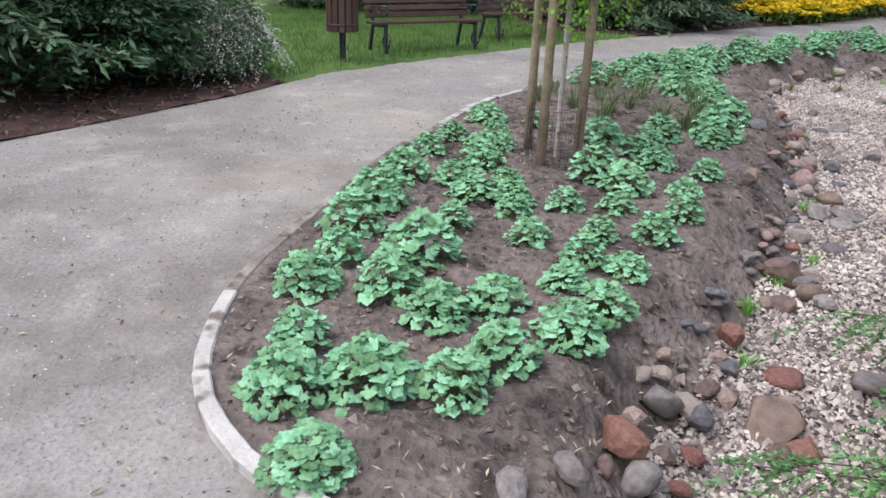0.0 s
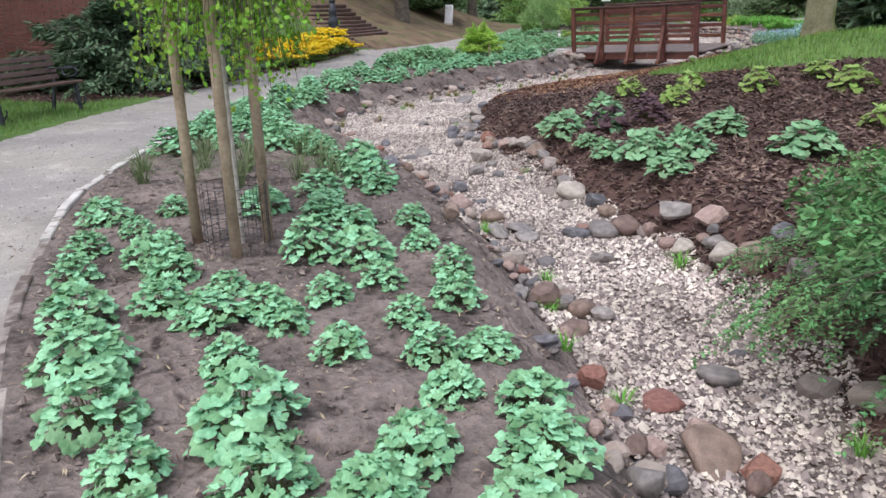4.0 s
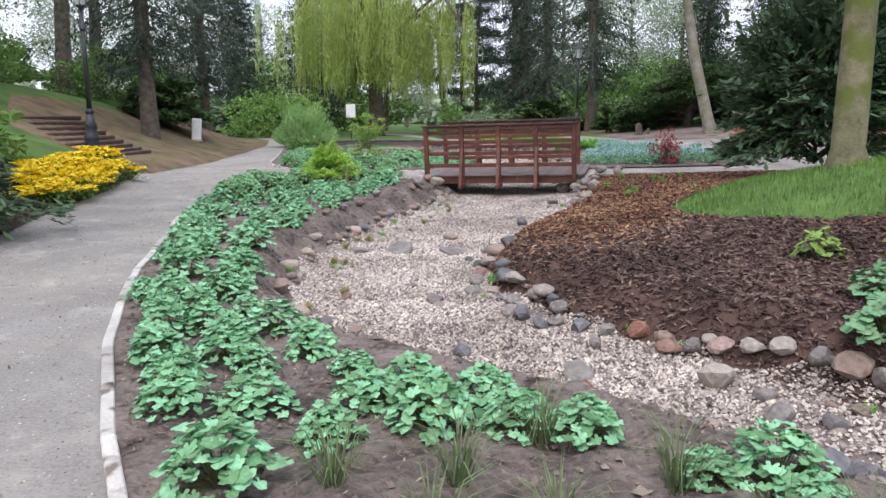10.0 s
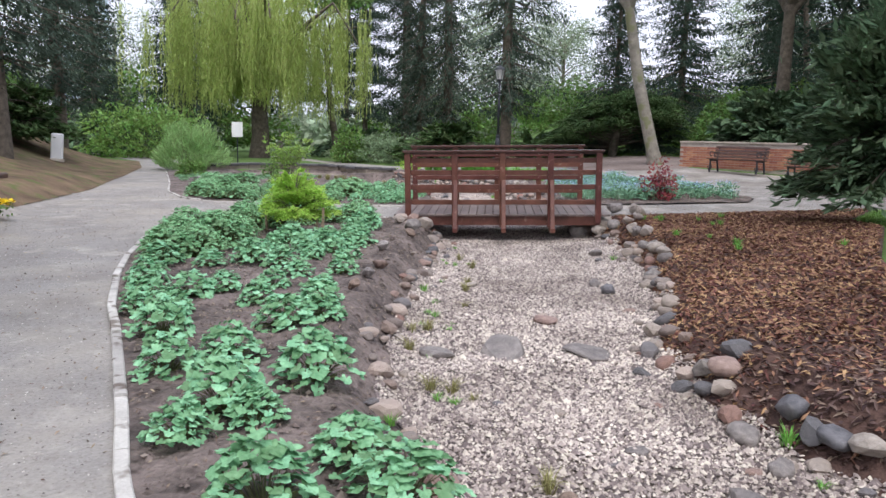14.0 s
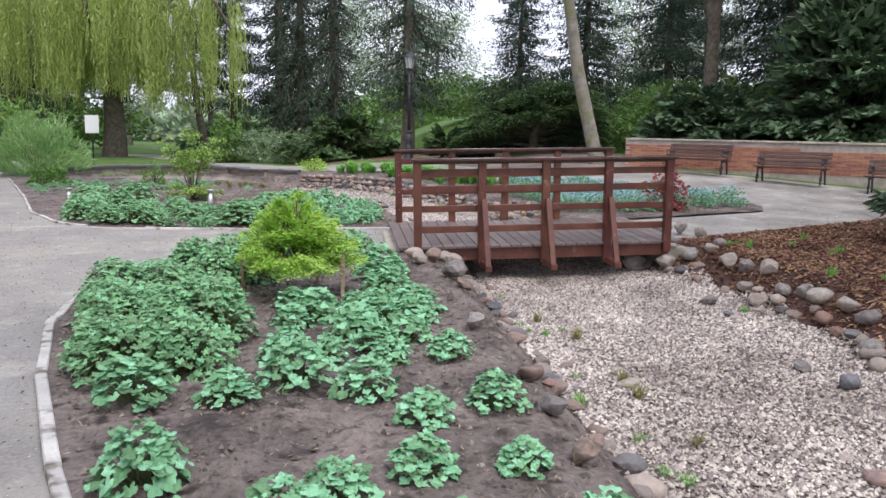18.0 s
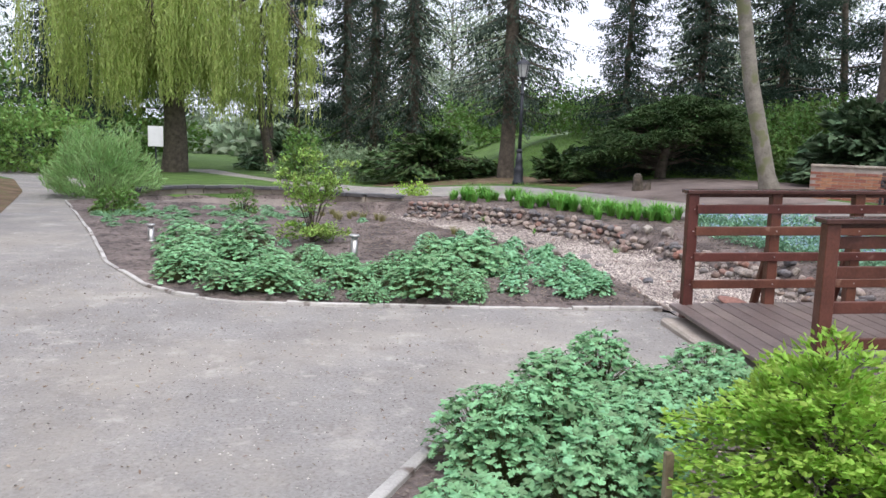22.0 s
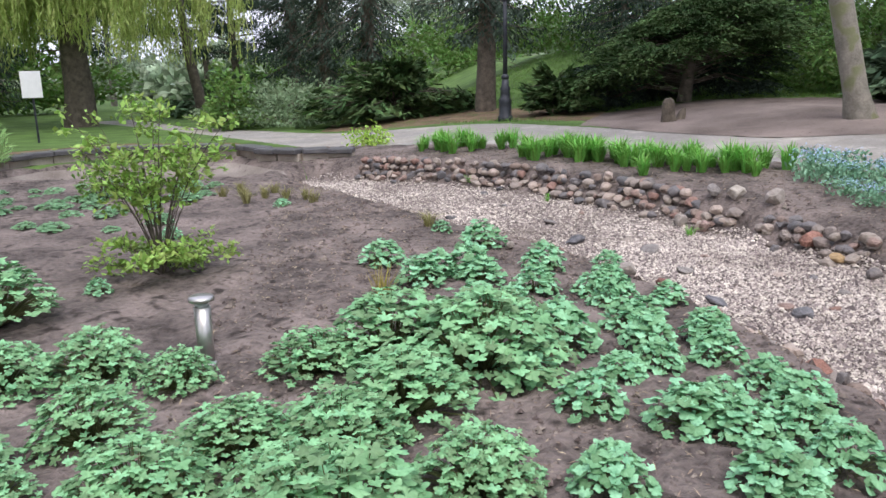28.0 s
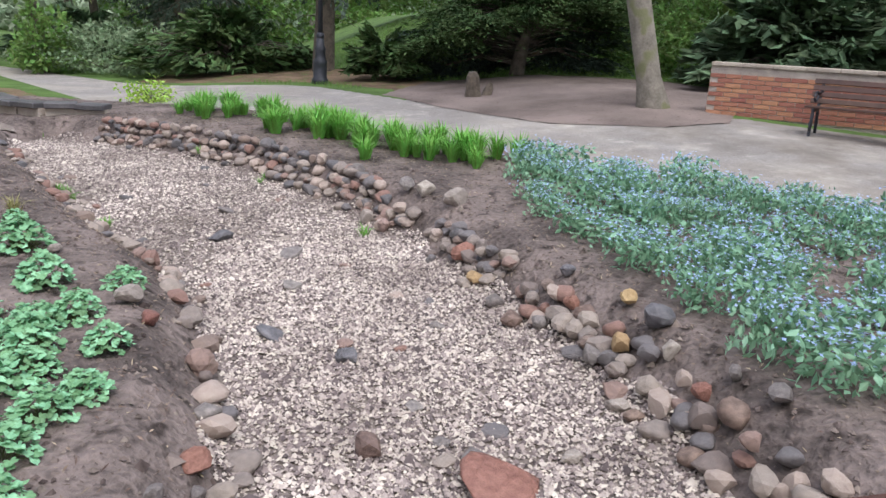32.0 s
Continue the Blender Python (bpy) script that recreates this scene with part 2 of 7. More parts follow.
M_MOSSBARK = surf("mossy_bark", (0.09, 0.085, 0.045), (0.25, 0.23, 0.14), scale=4, fine=26, rough=0.95, bump=0.9, spots=(2.2, 0.5, (0.12, 0.14, 0.035)))
M_STAKE = surf("stake_timber", (0.22, 0.16, 0.11), (0.46, 0.35, 0.25), scale=5, fine=40, rough=0.8, bump=0.3, vary=0.15)
M_BIRCH = surf("pale_young_bark", (0.3, 0.27, 0.23), (0.6, 0.56, 0.5), scale=14, fine=50, rough=0.8, bump=0.3, spots=(20, 0.6, (0.1, 0.08, 0.06)))
M_WHITE = surf("white_board", (0.7, 0.71, 0.72), (0.82, 0.83, 0.84), scale=3, fine=30, rough=0.5, bump=0.0)
M_BRICK = surf("red_brick", (0.27, 0.11, 0.07), (0.46, 0.22, 0.15), scale=7, fine=50, rough=0.9, bump=0.4, vary=0.25)
M_MORTAR = surf("lime_mortar", (0.3, 0.26, 0.23), (0.5, 0.45, 0.4), scale=6, fine=60, rough=0.95, bump=0.4)
M_SLATE = surf("dark_stone_coping", (0.045, 0.045, 0.05), (0.13, 0.125, 0.13), scale=3, fine=30, rough=0.45, bump=0.3, vary=0.2)
M_PALESTONE = surf("pale_stone_slab", (0.3, 0.26, 0.22), (0.5, 0.44, 0.38), scale=3, fine=40, rough=0.8, bump=0.4, vary=0.15)
L_BED = foliage("bed_leaf", (0.112, 0.29, 0.138), (0.315, 0.585, 0.33), vary=0.42, through_share=0.15, scale=4, rough=0.65, spec=0.22)
L_LIME = foliage("lime_leaf", (0.31, 0.51, 0.07), (0.53, 0.73, 0.18), vary=0.25, through_share=0.4)
L_DARK = foliage("dark_needle", (0.055, 0.1, 0.06), (0.17, 0.245, 0.135), vary=0.4, through_share=0.08, rough=0.85, spec=0.12)
L_SPRUCE = foliage("spruce_needle", (0.034, 0.054, 0.042), (0.115, 0.155, 0.118), vary=0.28, through_share=0.08, rough=0.9, spec=0.1, scale=0.5)
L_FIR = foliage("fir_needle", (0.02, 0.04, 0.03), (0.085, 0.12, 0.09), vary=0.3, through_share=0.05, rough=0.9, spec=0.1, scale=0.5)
L_JUNIPER = foliage("arching_shrub_leaf", (0.028, 0.09, 0.03), (0.18, 0.35, 0.125), vary=0.55, through_share=0.15)
L_WILLOW = foliage("willow_leaf", (0.26, 0.35, 0.08), (0.48, 0.56, 0.19), vary=0.22, through_share=0.4)
L_BIRCH = foliage("young_birch_leaf", (0.14, 0.3, 0.025), (0.33, 0.55, 0.08), vary=0.35, through_share=0.4)
L_GREEN = foliage("spring_leaf", (0.08, 0.16, 0.035), (0.21, 0.35, 0.09), vary=0.4)
L_SPRING = foliage("fresh_hedge_leaf", (0.13, 0.25, 0.06), (0.3, 0.46, 0.13), vary=0.4)
L_GREY = foliage("grey_green_leaf", (0.13, 0.2, 0.1), (0.3, 0.4, 0.24), vary=0.3)
L_GRASS = foliage("grass_blade", (0.08, 0.17, 0.03), (0.22, 0.36, 0.09), vary=0.35)
L_TUFT = foliage("sedge_blade", (0.08, 0.12, 0.05), (0.26, 0.33, 0.16), vary=0.35)
L_DAFF = foliage("strap_leaf", (0.12, 0.34, 0.05), (0.29, 0.6, 0.14), vary=0.25)
L_BLUELEAF = foliage("forget_me_not_leaf", (0.14, 0.32, 0.19), (0.34, 0.54, 0.36), vary=0.35)
P_BLUE = foliage("blue_petal", (0.3, 0.43, 0.72), (0.5, 0.63, 0.88), vary=0.2)
P_YELLOW = foliage("yellow_petal", (0.82, 0.58, 0.01), (0.95, 0.8, 0.05), vary=0.2)
P_WHITE = foliage("white_petal", (0.6, 0.62, 0.55), (0.8, 0.8, 0.74), vary=0.15)
P_RED = foliage("red_maple_leaf", (0.2, 0.04, 0.05), (0.4, 0.1, 0.11), vary=0.3)
L_BEDFINE = foliage("cranesbill_leaf", (0.108, 0.27, 0.116), (0.31, 0.54, 0.28), vary=0.42, through_share=0.15, scale=4, rough=0.65, spec=0.22)
L_PALE = foliage("pale_bed_leaf", (0.13, 0.28, 0.14), (0.29, 0.5, 0.27), vary=0.25)
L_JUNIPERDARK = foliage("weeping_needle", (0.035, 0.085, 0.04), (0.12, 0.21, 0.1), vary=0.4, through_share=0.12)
L_FEATHER = foliage("broom_shoot", (0.2, 0.36, 0.11), (0.38, 0.56, 0.24), vary=0.3)
L_YOUNG = foliage("young_shrub_leaf", (0.2, 0.34, 0.06), (0.4, 0.56, 0.15), vary=0.3)
L_LIMESOFT = foliage("soft_lime_leaf", (0.15, 0.26, 0.05), (0.32, 0.45, 0.13), vary=0.25)
L_YEW = foliage("yew_needle", (0.018, 0.04, 0.017), (0.13, 0.205, 0.075), vary=0.45, through_share=0.06, rough=0.85, spec=0.12)
M_EARTH = surf("bare_earth", (0.1, 0.08, 0.072), (0.27, 0.22, 0.2), scale=0.8, fine=40, rough=0.95, bump=0.6, spots=(14, 0.66, (0.07, 0.05, 0.04)), coords="World", spec=0.2)
M_LITTER = surf("leaf_litter", (0.085, 0.06, 0.042), (0.27, 0.19, 0.125), scale=1.5, fine=35, rough=0.95, bump=1.0, relief=0.05, spots=(2.6, 0.5, (0.12, 0.15, 0.05), 0.22), coords="World", spec=0.2)
M_GREYBARK = surf("grey_bark", (0.12, 0.11, 0.09), (0.3, 0.275, 0.235), scale=4, fine=26, rough=0.95, bump=0.8, spots=(2.0, 0.56, (0.16, 0.165, 0.09)))
M_BASIN = surf("dried_silt", (0.14, 0.115, 0.1), (0.33, 0.29, 0.26), scale=1.5, fine=40, rough=0.9, bump=0.4, coords="World", spec=0.2)
M_CAP = surf("wet_handrail_timber", (0.045, 0.021, 0.018), (0.115, 0.058, 0.05), scale=3, fine=30, rough=0.2, bump=0.2)
L_PURPLE = foliage("purple_leaf", (0.045, 0.02, 0.028), (0.13, 0.07, 0.085), vary=0.3)
L_DRY = foliage("straw_blade", (0.2, 0.19, 0.07), (0.42, 0.4, 0.18), vary=0.3)
# paler, greyer green: the haze of distance is painted into this leaf colour
L_HAZE = foliage("haze_tinted_leaf", (0.2, 0.26, 0.17), (0.36, 0.44, 0.3), vary=0.35)
L_BRONZE = foliage("bronze_shoot", (0.2, 0.17, 0.04), (0.42, 0.35, 0.1), vary=0.3)
M_PALEBLUE = surf("pale_blue_steel", (0.42, 0.55, 0.68), (0.55, 0.67, 0.78), scale=0.3, fine=3, rough=0.6, bump=0.0)
M_SIGNBLUE = surf("blue_sign_enamel", (0.02, 0.09, 0.5), (0.03, 0.13, 0.6), scale=3, fine=10, rough=0.4, bump=0.0)

# ---- the lie of the land ----
STREAM = [(13.2, -15.6, 0.4), (12.0, -16.1, 0.45), (10.7, -16.2, 0.45), (9.75, -15.7, 0.45), (8.95, -14.8, 0.55), (8.2, -13.97, 0.58), (7.28, -13.28, 0.56), (6.26, -12.52, 0.53), (5.1, -11.7, 0.57),
          (4.12, -11.09, 0.75), (3.2, -10.45, 0.95), (2.38, -9.56, 1.0), (1.9, -8.28, 1.05), (1.8, -6.85, 1.12), (1.95, -5.0, 1.32), (2.1, -3.0, 1.45), (2.08, -1.0, 1.42), (1.75, 1.0, 1.22), (1.6, 3.0, 1.22),
          (1.5, 5.0, 1.12), (1.25, 6.8, 1.14), (0.83, 8.3, 1.17), (0.0, 9.9, 1.3), (-0.9, 11.6, 1.2), (-1.8, 13.0, 1.0), (-2.7, 14.4, 0.7), (-3.2, 15.2, 0.35)]
KERB_A = [(10.15, -17.0), (10.1, -17.4), (9.8, -17.72), (9.45, -17.9), (9.1, -17.96), (8.7, -17.93), (8.35, -17.86), (8.05, -17.76), (7.5, -17.52), (6.65, -17.12), (6.03, -16.8), (5.5, -16.48), (4.83, -16.06), (4.38, -15.75), (3.88, -15.36), (3.38, -14.86),
          (2.7, -14.1), (2.3, -13.65), (1.75, -12.95), (1.35, -12.45), (0.65, -11.4), (-0.05, -10.25), (-0.4, -9.55), (-1.25, -7.95), (-1.65, -7.25), (-2.25, -6.0), (-2.8, -4.65), (-3.2, -3.4), (-3.32, -2.6), (-3.15, -1.85), (-2.8, -1.1), (-2.3, -0.3), (-1.6, 0.2), (-0.4, 0.35)]
KERB_B = [(-10.6, 14.0), (-9.2, 11.0), (-7.7, 7.7), (-6.55, 5.0), (-6.05, 4.2), (-5.6, 3.45), (-5.1, 2.95), (-4.5, 2.7), (-3.6, 2.58), (-1.9, 2.6), (-0.1, 2.66)]


def smooth(a, b, v):
    t = np.clip((v - a) / (b - a), 0, 1)
    return t * t * (3 - 2 * t)


def stream_gap(x, y):
    """Distance to the gravel's edge, negative on the gravel."""
    best = np.full(np.shape(x), 1e9)
    for (ax, ay, aw), (bx, by, bw) in zip(STREAM, STREAM[1:]):
        dx, dy = bx - ax, by - ay
        t = np.clip(((x - ax) * dx + (y - ay) * dy) / (dx * dx + dy * dy), 0, 1)
        best = np.minimum(best, np.hypot(x - ax - t * dx, y - ay - t * dy) - (aw + t * (bw - aw)))
    return best


def inside_gap(x, y, poly):
    """Signed distance to a polygon, negative inside."""
    best, inside = np.full(np.shape(x), 1e9), np.zeros(np.shape(x), bool)
    for (ax, ay), (bx, by) in zip(poly, poly[1:] + poly[:1]):
        dx, dy = bx - ax, by - ay
        t = np.clip(((x - ax) * dx + (y - ay) * dy) / (dx * dx + dy * dy + 1e-12), 0, 1)
        best = np.minimum(best, np.hypot(x - ax - t * dx, y - ay - t * dy))
        if ay != by:
            cross = ((ay > y) != (by > y)) & (x < (bx - ax) * (y - ay) / (by - ay) + ax)
            inside ^= cross
    return np.where(inside, -best, best)


def bank_line(x, y):
    """How far a place lies beyond the footpath's outer edge."""
    return -x - (6.9 + np.where(y > 0, 0.3, 0.45) * y)


def lie(x, y):
    """Height of the land before the stream bed is cut into it."""
    x, y = np.asarray(x, float), np.asarray(y, float)
    z = 0.45 * smooth(6, 20, y) * smooth(-4, 2, x) + 0.33 * smooth(3, 8, x) * smooth(2, 12, y)
    z = z + 0.95 * np.exp(-(((x - 8.4) / 3.0) ** 2) - ((y + 6.3) / 4.2) ** 2)
    z = z + 2.3 * smooth(0.6, 9, bank_line(x, y)) * smooth(-9, -2, y) * (1 - smooth(14, 24, y))
    z = z + 0.35 * smooth(0.0, 1.2, bank_line(x, y)) * smooth(-7, -1, y) * (1 - smooth(4, 12, y))
    z = z + 1.7 * smooth(21, 34, y) * smooth(0, 7, x)
    z = z + 0.1 * smooth(1.5, 3.8, x) * smooth(-5, -0.5, y)
    return z


BASIN = [(-9.3, 15.0), (-8.7, 16.9), (-7.4, 17.9), (-5.9, 17.95), (-4.8, 17.2), (-4.2, 16.2), (-3.7, 15.4), (-4.3, 14.2), (-5.8, 14.3), (-7.6, 14.6)]


def height(x, y):
    x, y = np.asarray(x, float), np.asarray(y, float)
    gap = stream_gap(x, y)
    cut = np.maximum(0.38 * (1 - smooth(-0.12, 0.5, gap)), 0.32 * (1 - smooth(-0.3, 0.25, inside_gap(x, y, BASIN))))
    return lie(x, y) - cut


def z_at(x, y):
    return float(height(np.array([x]), np.array([y]))[0])


def roughness_of(x, y, s):
    """Small lumps for soil and gravel, about s metres high."""
    return s * (np.sin(x * 7.1 + 1.3 * np.sin(y * 5.3)) * np.sin(y * 6.3 + 1.7 * np.sin(x * 4.1)) * 0.5 + 0.5 * np.sin(x * 17.3 + y * 3.1 + np.sin(y * 13.0)) * np.sin(y * 15.9 - x * 2.7))


BED_A = KERB_A + [(0.6, 0.3), (1.85, -0.1), (1.85, -3.0), (1.9, -6.8), (2.6, -9.4), (4.3, -10.85), (6.35, -12.4), (8.3, -13.9), (9.75, -15.7), (10.7, -16.3)]
BED_B = KERB_B + [(1.65, 2.7), (1.55, 5.0), (1.3, 6.8), (0.0, 9.9), (-1.8, 13.0), (-3.2, 15.2), (-3.6, 16.4), (-4.8, 17.6), (-6.6, 18.2), (-8.4, 17.4), (-9.6, 16.0)]
BED_C = [(1.6, 2.75), (2.9, 2.9), (4.8, 3.65), (7.3, 4.5), (7.7, 5.3), (6.7, 7.6), (5.1, 9.4), (3.6, 11.3), (1.6, 14.1), (-0.9, 16.7), (-3.0, 18.9), (-4.2, 19.6), (-7.5, 19.6), (-9.0, 18.0), (-6.6, 18.2), (-3.6, 16.4), (-3.2, 15.2), (-1.8, 13.0), (0.0, 9.9), (1.3, 6.8)]
MULCH = [(1.85, -0.1), (3.3, 0.35), (9.6, 3.6), (7.75, 0.5), (6.6, -3.0), (5.4, -5.4), (5.1, -6.3), (5.25, -7.2), (5.7, -7.9), (6.5, -8.6), (7.6, -8.8), (9.3, -8.2), (12.6, -10), (14.2, -13), (13.6, -15.4), (12.0, -16.1), (10.7, -16.2), (9.75, -15.7), (8.3, -13.9), (6.35, -12.4), (4.3, -10.85), (2.6, -9.4), (1.9, -6.8), (1.85, -3.0)]
FOOTPATH = [(27, -24.5), (16, -22.5), (7.5, -21.2), (5.4, -19.9), (4.6, -19.1), (3.5, -18.1), (2.2, -17.1), (1.0, -15.6), (-0.6, -13.3), (-2.4, -10.3), (-4.1, -7.1), (-5.8, -3.2), (-7.0, -0.9), (-8.5, 4.8), (-10.2, 9.6), (-12.8, 16.5), (-15.5, 22), (-24, 33),
            (-21, 35), (-13.2, 22.5), (-11.2, 17), (-9.4, 13), (-5.6, 5.4), (-3.6, 3.6), (1.7, 3.2), (4.8, 4.4), (7, 5.2), (6.2, 7.4), (3.3, 10.8), (1.3, 13.7), (-1.2, 16.4), (-3.2, 18.8), (-8, 27), (-14, 36), (-12, 37), (-8.5, 30), (-2.2, 23), (1.5, 19.7), (3.2, 16.5), (4.6, 14.6), (7.3, 13.1),
            (8.1, 13.0), (13.4, 7.4), (17, 3.5), (14, 1.5), (9.8, 3.7), (3.3, 0.35), (1.8, 0.0), (-0.5, -4), (2.4, -10), (8, -14), (11, -16), (16, -17), (27, -19)]


def sheet(name, gap, box, step, lift, material, lumps=0.0, label="", kind="structure"):
    """A piece of ground that follows the land inside the line where gap() is nought."""
    xs, ys = np.arange(box[0], box[2] + step, step), np.arange(box[1], box[3] + step, step)
    gx, gy = np.meshgrid(xs, ys, indexing="ij")
    g = gap(gx, gy)
    keep = (g[:-1, :-1] < 0) | (g[1:, :-1] < 0) | (g[1:, 1:] < 0) | (g[:-1, 1:] < 0)
    px, py = gx.copy(), gy.copy()
    for _ in range(3):
        v = gap(px, py)
        e = 0.01
        nx, ny = (gap(px + e, py) - v) / e, (gap(px, py + e) - v) / e
        out = np.clip(v, 0, step * 1.5)
        px, py = px - out * nx, py - out * ny
    bumps = roughness_of(px, py, lumps) if lumps else 0.0
    rim = 0.0
    if lumps > 0.015:
        g2 = np.random.default_rng(len(label))
        rim = smooth(-0.25, -0.05, gap(px, py)) if lumps > 0.025 else 0.0
        bumps = bumps + g2.normal(0, 0.3 * lumps, px.shape)
    z = height(px, py) + lift + (1 - rim) * bumps - 0.012 * rim
    index = np.arange(gx.size).reshape(gx.shape)
    i, j = np.nonzero(keep)
    faces = np.stack([index[i, j], index[i + 1, j], index[i + 1, j + 1], index[i, j + 1]], 1)
    used, faces = np.unique(faces, return_inverse=True)
    verts = np.stack([px, py, z], -1).reshape(-1, 3)[used]
    ob = add(name, np_mesh(name, verts, faces.reshape(-1, 4), True), material)
    return tagged(ob, label, kind=kind)


def axis_steps(low, high, step):
    mid = np.arange(low, high + step, step)
    grow = np.cumsum(step * 1.3 ** np.arange(1, 27))
    return np.concatenate([low - grow[::-1], mid, high + grow])


def union(*gaps):
    return lambda x, y: np.minimum.reduce([g(x, y) for g in gaps])


path_gap = lambda x, y: inside_gap(x, y, FOOTPATH)
bed_a_gap = lambda x, y: inside_gap(x, y, BED_A)
bed_b_gap = lambda x, y: inside_gap(x, y, BED_B)
bed_c_gap = lambda x, y: inside_gap(x, y, BED_C)
mulch_gap = lambda x, y: inside_gap(x, y, MULCH)
EARTH = [(2.7, 17.6), (3.6, 15.4), (4.9, 13.3), (6.5, 12.3), (7.6, 12.4), (9.2, 14.6), (10.5, 17.5), (10.0, 19.5), (7.0, 20.5), (4.2, 20.2)]
LITTER = [(-7.05, -0.5), (-8.42, 4.8), (-10.12, 9.6), (-12.7, 16.5), (-15.4, 21.9), (-17.5, 19.5), (-16.0, 11.0), (-14.2, 3.0), (-11.0, -0.6), (-8.6, -0.4)]
earth_gap = lambda x, y: inside_gap(x, y, EARTH)
litter_gap = lambda x, y: inside_gap(x, y, LITTER)
SHRUBBED = [(6.3, -20.6), (5.4, -19.75), (4.6, -19.0), (3.6, -18.1), (2.9, -17.6), (2.3, -18.0), (0.8, -19.0), (0.2, -22.0), (4, -24), (9, -23.5), (9.5, -21.8), (7.6, -21.1)]
SHRUBBED2 = [(-2.0, -10.9), (-2.5, -10.0), (-4.0, -7.2), (-4.9, -5.8), (-7.5, -7.0), (-7.5, -10.5), (-4.5, -12.8), (-2.6, -12.3)]
SHRUBBED3 = [(-4.1, -7.0), (-5.8, -3.2), (-7.0, -0.9), (-7.3, 0.1), (-8.4, -0.5), (-8.0, -2.5), (-6.5, -7.2)]
LITTER3 = [(-10.4, 16.6), (-9.3, 17.5), (-7.8, 18.7), (-5.9, 18.75), (-4.2, 19.4), (-5.5, 21.6), (-8.6, 22.6), (-11.2, 20.5)]
LITTER2 = [(-3.4, 24.6), (-0.4, 22.0), (1.8, 20.4), (3.2, 18.2), (4.3, 20.3), (3.6, 23.0), (1.5, 26.5), (-3.0, 28.0)]
litter2_gap = lambda x, y: np.minimum(inside_gap(x, y, LITTER2), inside_gap(x, y, LITTER3))
shrub_gap = lambda x, y: np.minimum(np.minimum(inside_gap(x, y, SHRUBBED), inside_gap(x, y, SHRUBBED2)), inside_gap(x, y, SHRUBBED3))
basin_gap = lambda x, y: inside_gap(x, y, BASIN)
covered = union(litter2_gap, shrub_gap, earth_gap, litter_gap, path_gap, bed_a_gap, bed_b_gap, bed_c_gap, mulch_gap, stream_gap)

gx, gy = np.meshgrid(axis_steps(-16, 18, 0.16), axis_steps(-24, 34, 0.16), indexing="ij")
g0 = covered(gx, gy)
for _ in range(2):
    v = covered(gx, gy)
    nx, ny = (covered(gx + 0.01, gy) - v) / 0.01, (covered(gx, gy + 0.01) - v) / 0.01
    pull = np.where(np.abs(g0) < 0.085, v, 0.0)
    gx, gy = gx - pull * nx, gy - pull * ny
gz = height(gx, gy) + 0.02 - 0.09 * smooth(0.02, 0.06, -covered(gx, gy))
gi = np.arange(gx.size).reshape(gx.shape)
gf = np.stack([gi[:-1, :-1], gi[1:, :-1], gi[1:, 1:], gi[:-1, 1:]], -1).reshape(-1, 4)
tagged(add("ground", np_mesh("ground", np.stack([gx, gy, gz], -1).reshape(-1, 3), gf, True), M_GRASS), "green spring lawn over gently rising park ground", kind="structure")
sheet("footpath", path_gap, (-25, -25, 27.4, 38), 0.2, 0.0, M_PATH, 0.004, "pale compacted sand and gravel footpath")
sheet("planting_bed", bed_a_gap, (-3.8, -18.5, 11, 0.8), 0.08, 0.03, M_SOIL, 0.03, "dark bare soil of the long planting bed beside the path")
sheet("planting_bed", bed_b_gap, (-11, 2.3, 2, 18.8), 0.1, 0.03, M_SOIL, 0.03, "dark bare soil of the round planting bed by the bridge")
sheet("planting_bed", bed_c_gap, (-9.5, 2.5, 8.2, 20), 0.12, 0.034, M_SOIL, 0.018, "dark soil strip above the stacked stone bank")
sheet("mulch_bank", mulch_gap, (1.5, -16.6, 14.6, 4), 0.11, 0.038, M_MULCH, 0.016, "purple-brown bark mulch on the bank beside the gravel bed")
sheet("gravel_bed", stream_gap, (-4, -17, 14, 16), 0.1, 0.045, M_GRAVEL, 0.012, "dry stream bed of pale cream gravel")
sheet("bare_earth_patch", earth_gap, (2.4, 12, 11, 21), 0.2, 0.012, M_EARTH, 0.015, "trodden bare brown earth under the leaning tree")
sheet("litter_bank", litter_gap, (-18, -1, -7, 22.4), 0.25, 0.012, M_LITTER, 0.02, "brown leaf litter and moss on the bank")
sheet("litter_ground", litter2_gap, (-11.6, 16.4, 4.6, 28.4), 0.25, 0.01, M_LITTER, 0.02, "brown leaf litter and thin dry grass beneath the trees")
sheet("shrub_border", shrub_gap, (-9, -24.5, 10, 0.5), 0.2, 0.015, M_MULCH, 0.02, "dark soil and bark litter beneath the weeping shrubs")
sheet("basin_floor", basin_gap, (-9.6, 13.8, -3.4, 18.4), 0.15, 0.05, M_BASIN, 0.01, "pale silty floor of the dry spring basin")

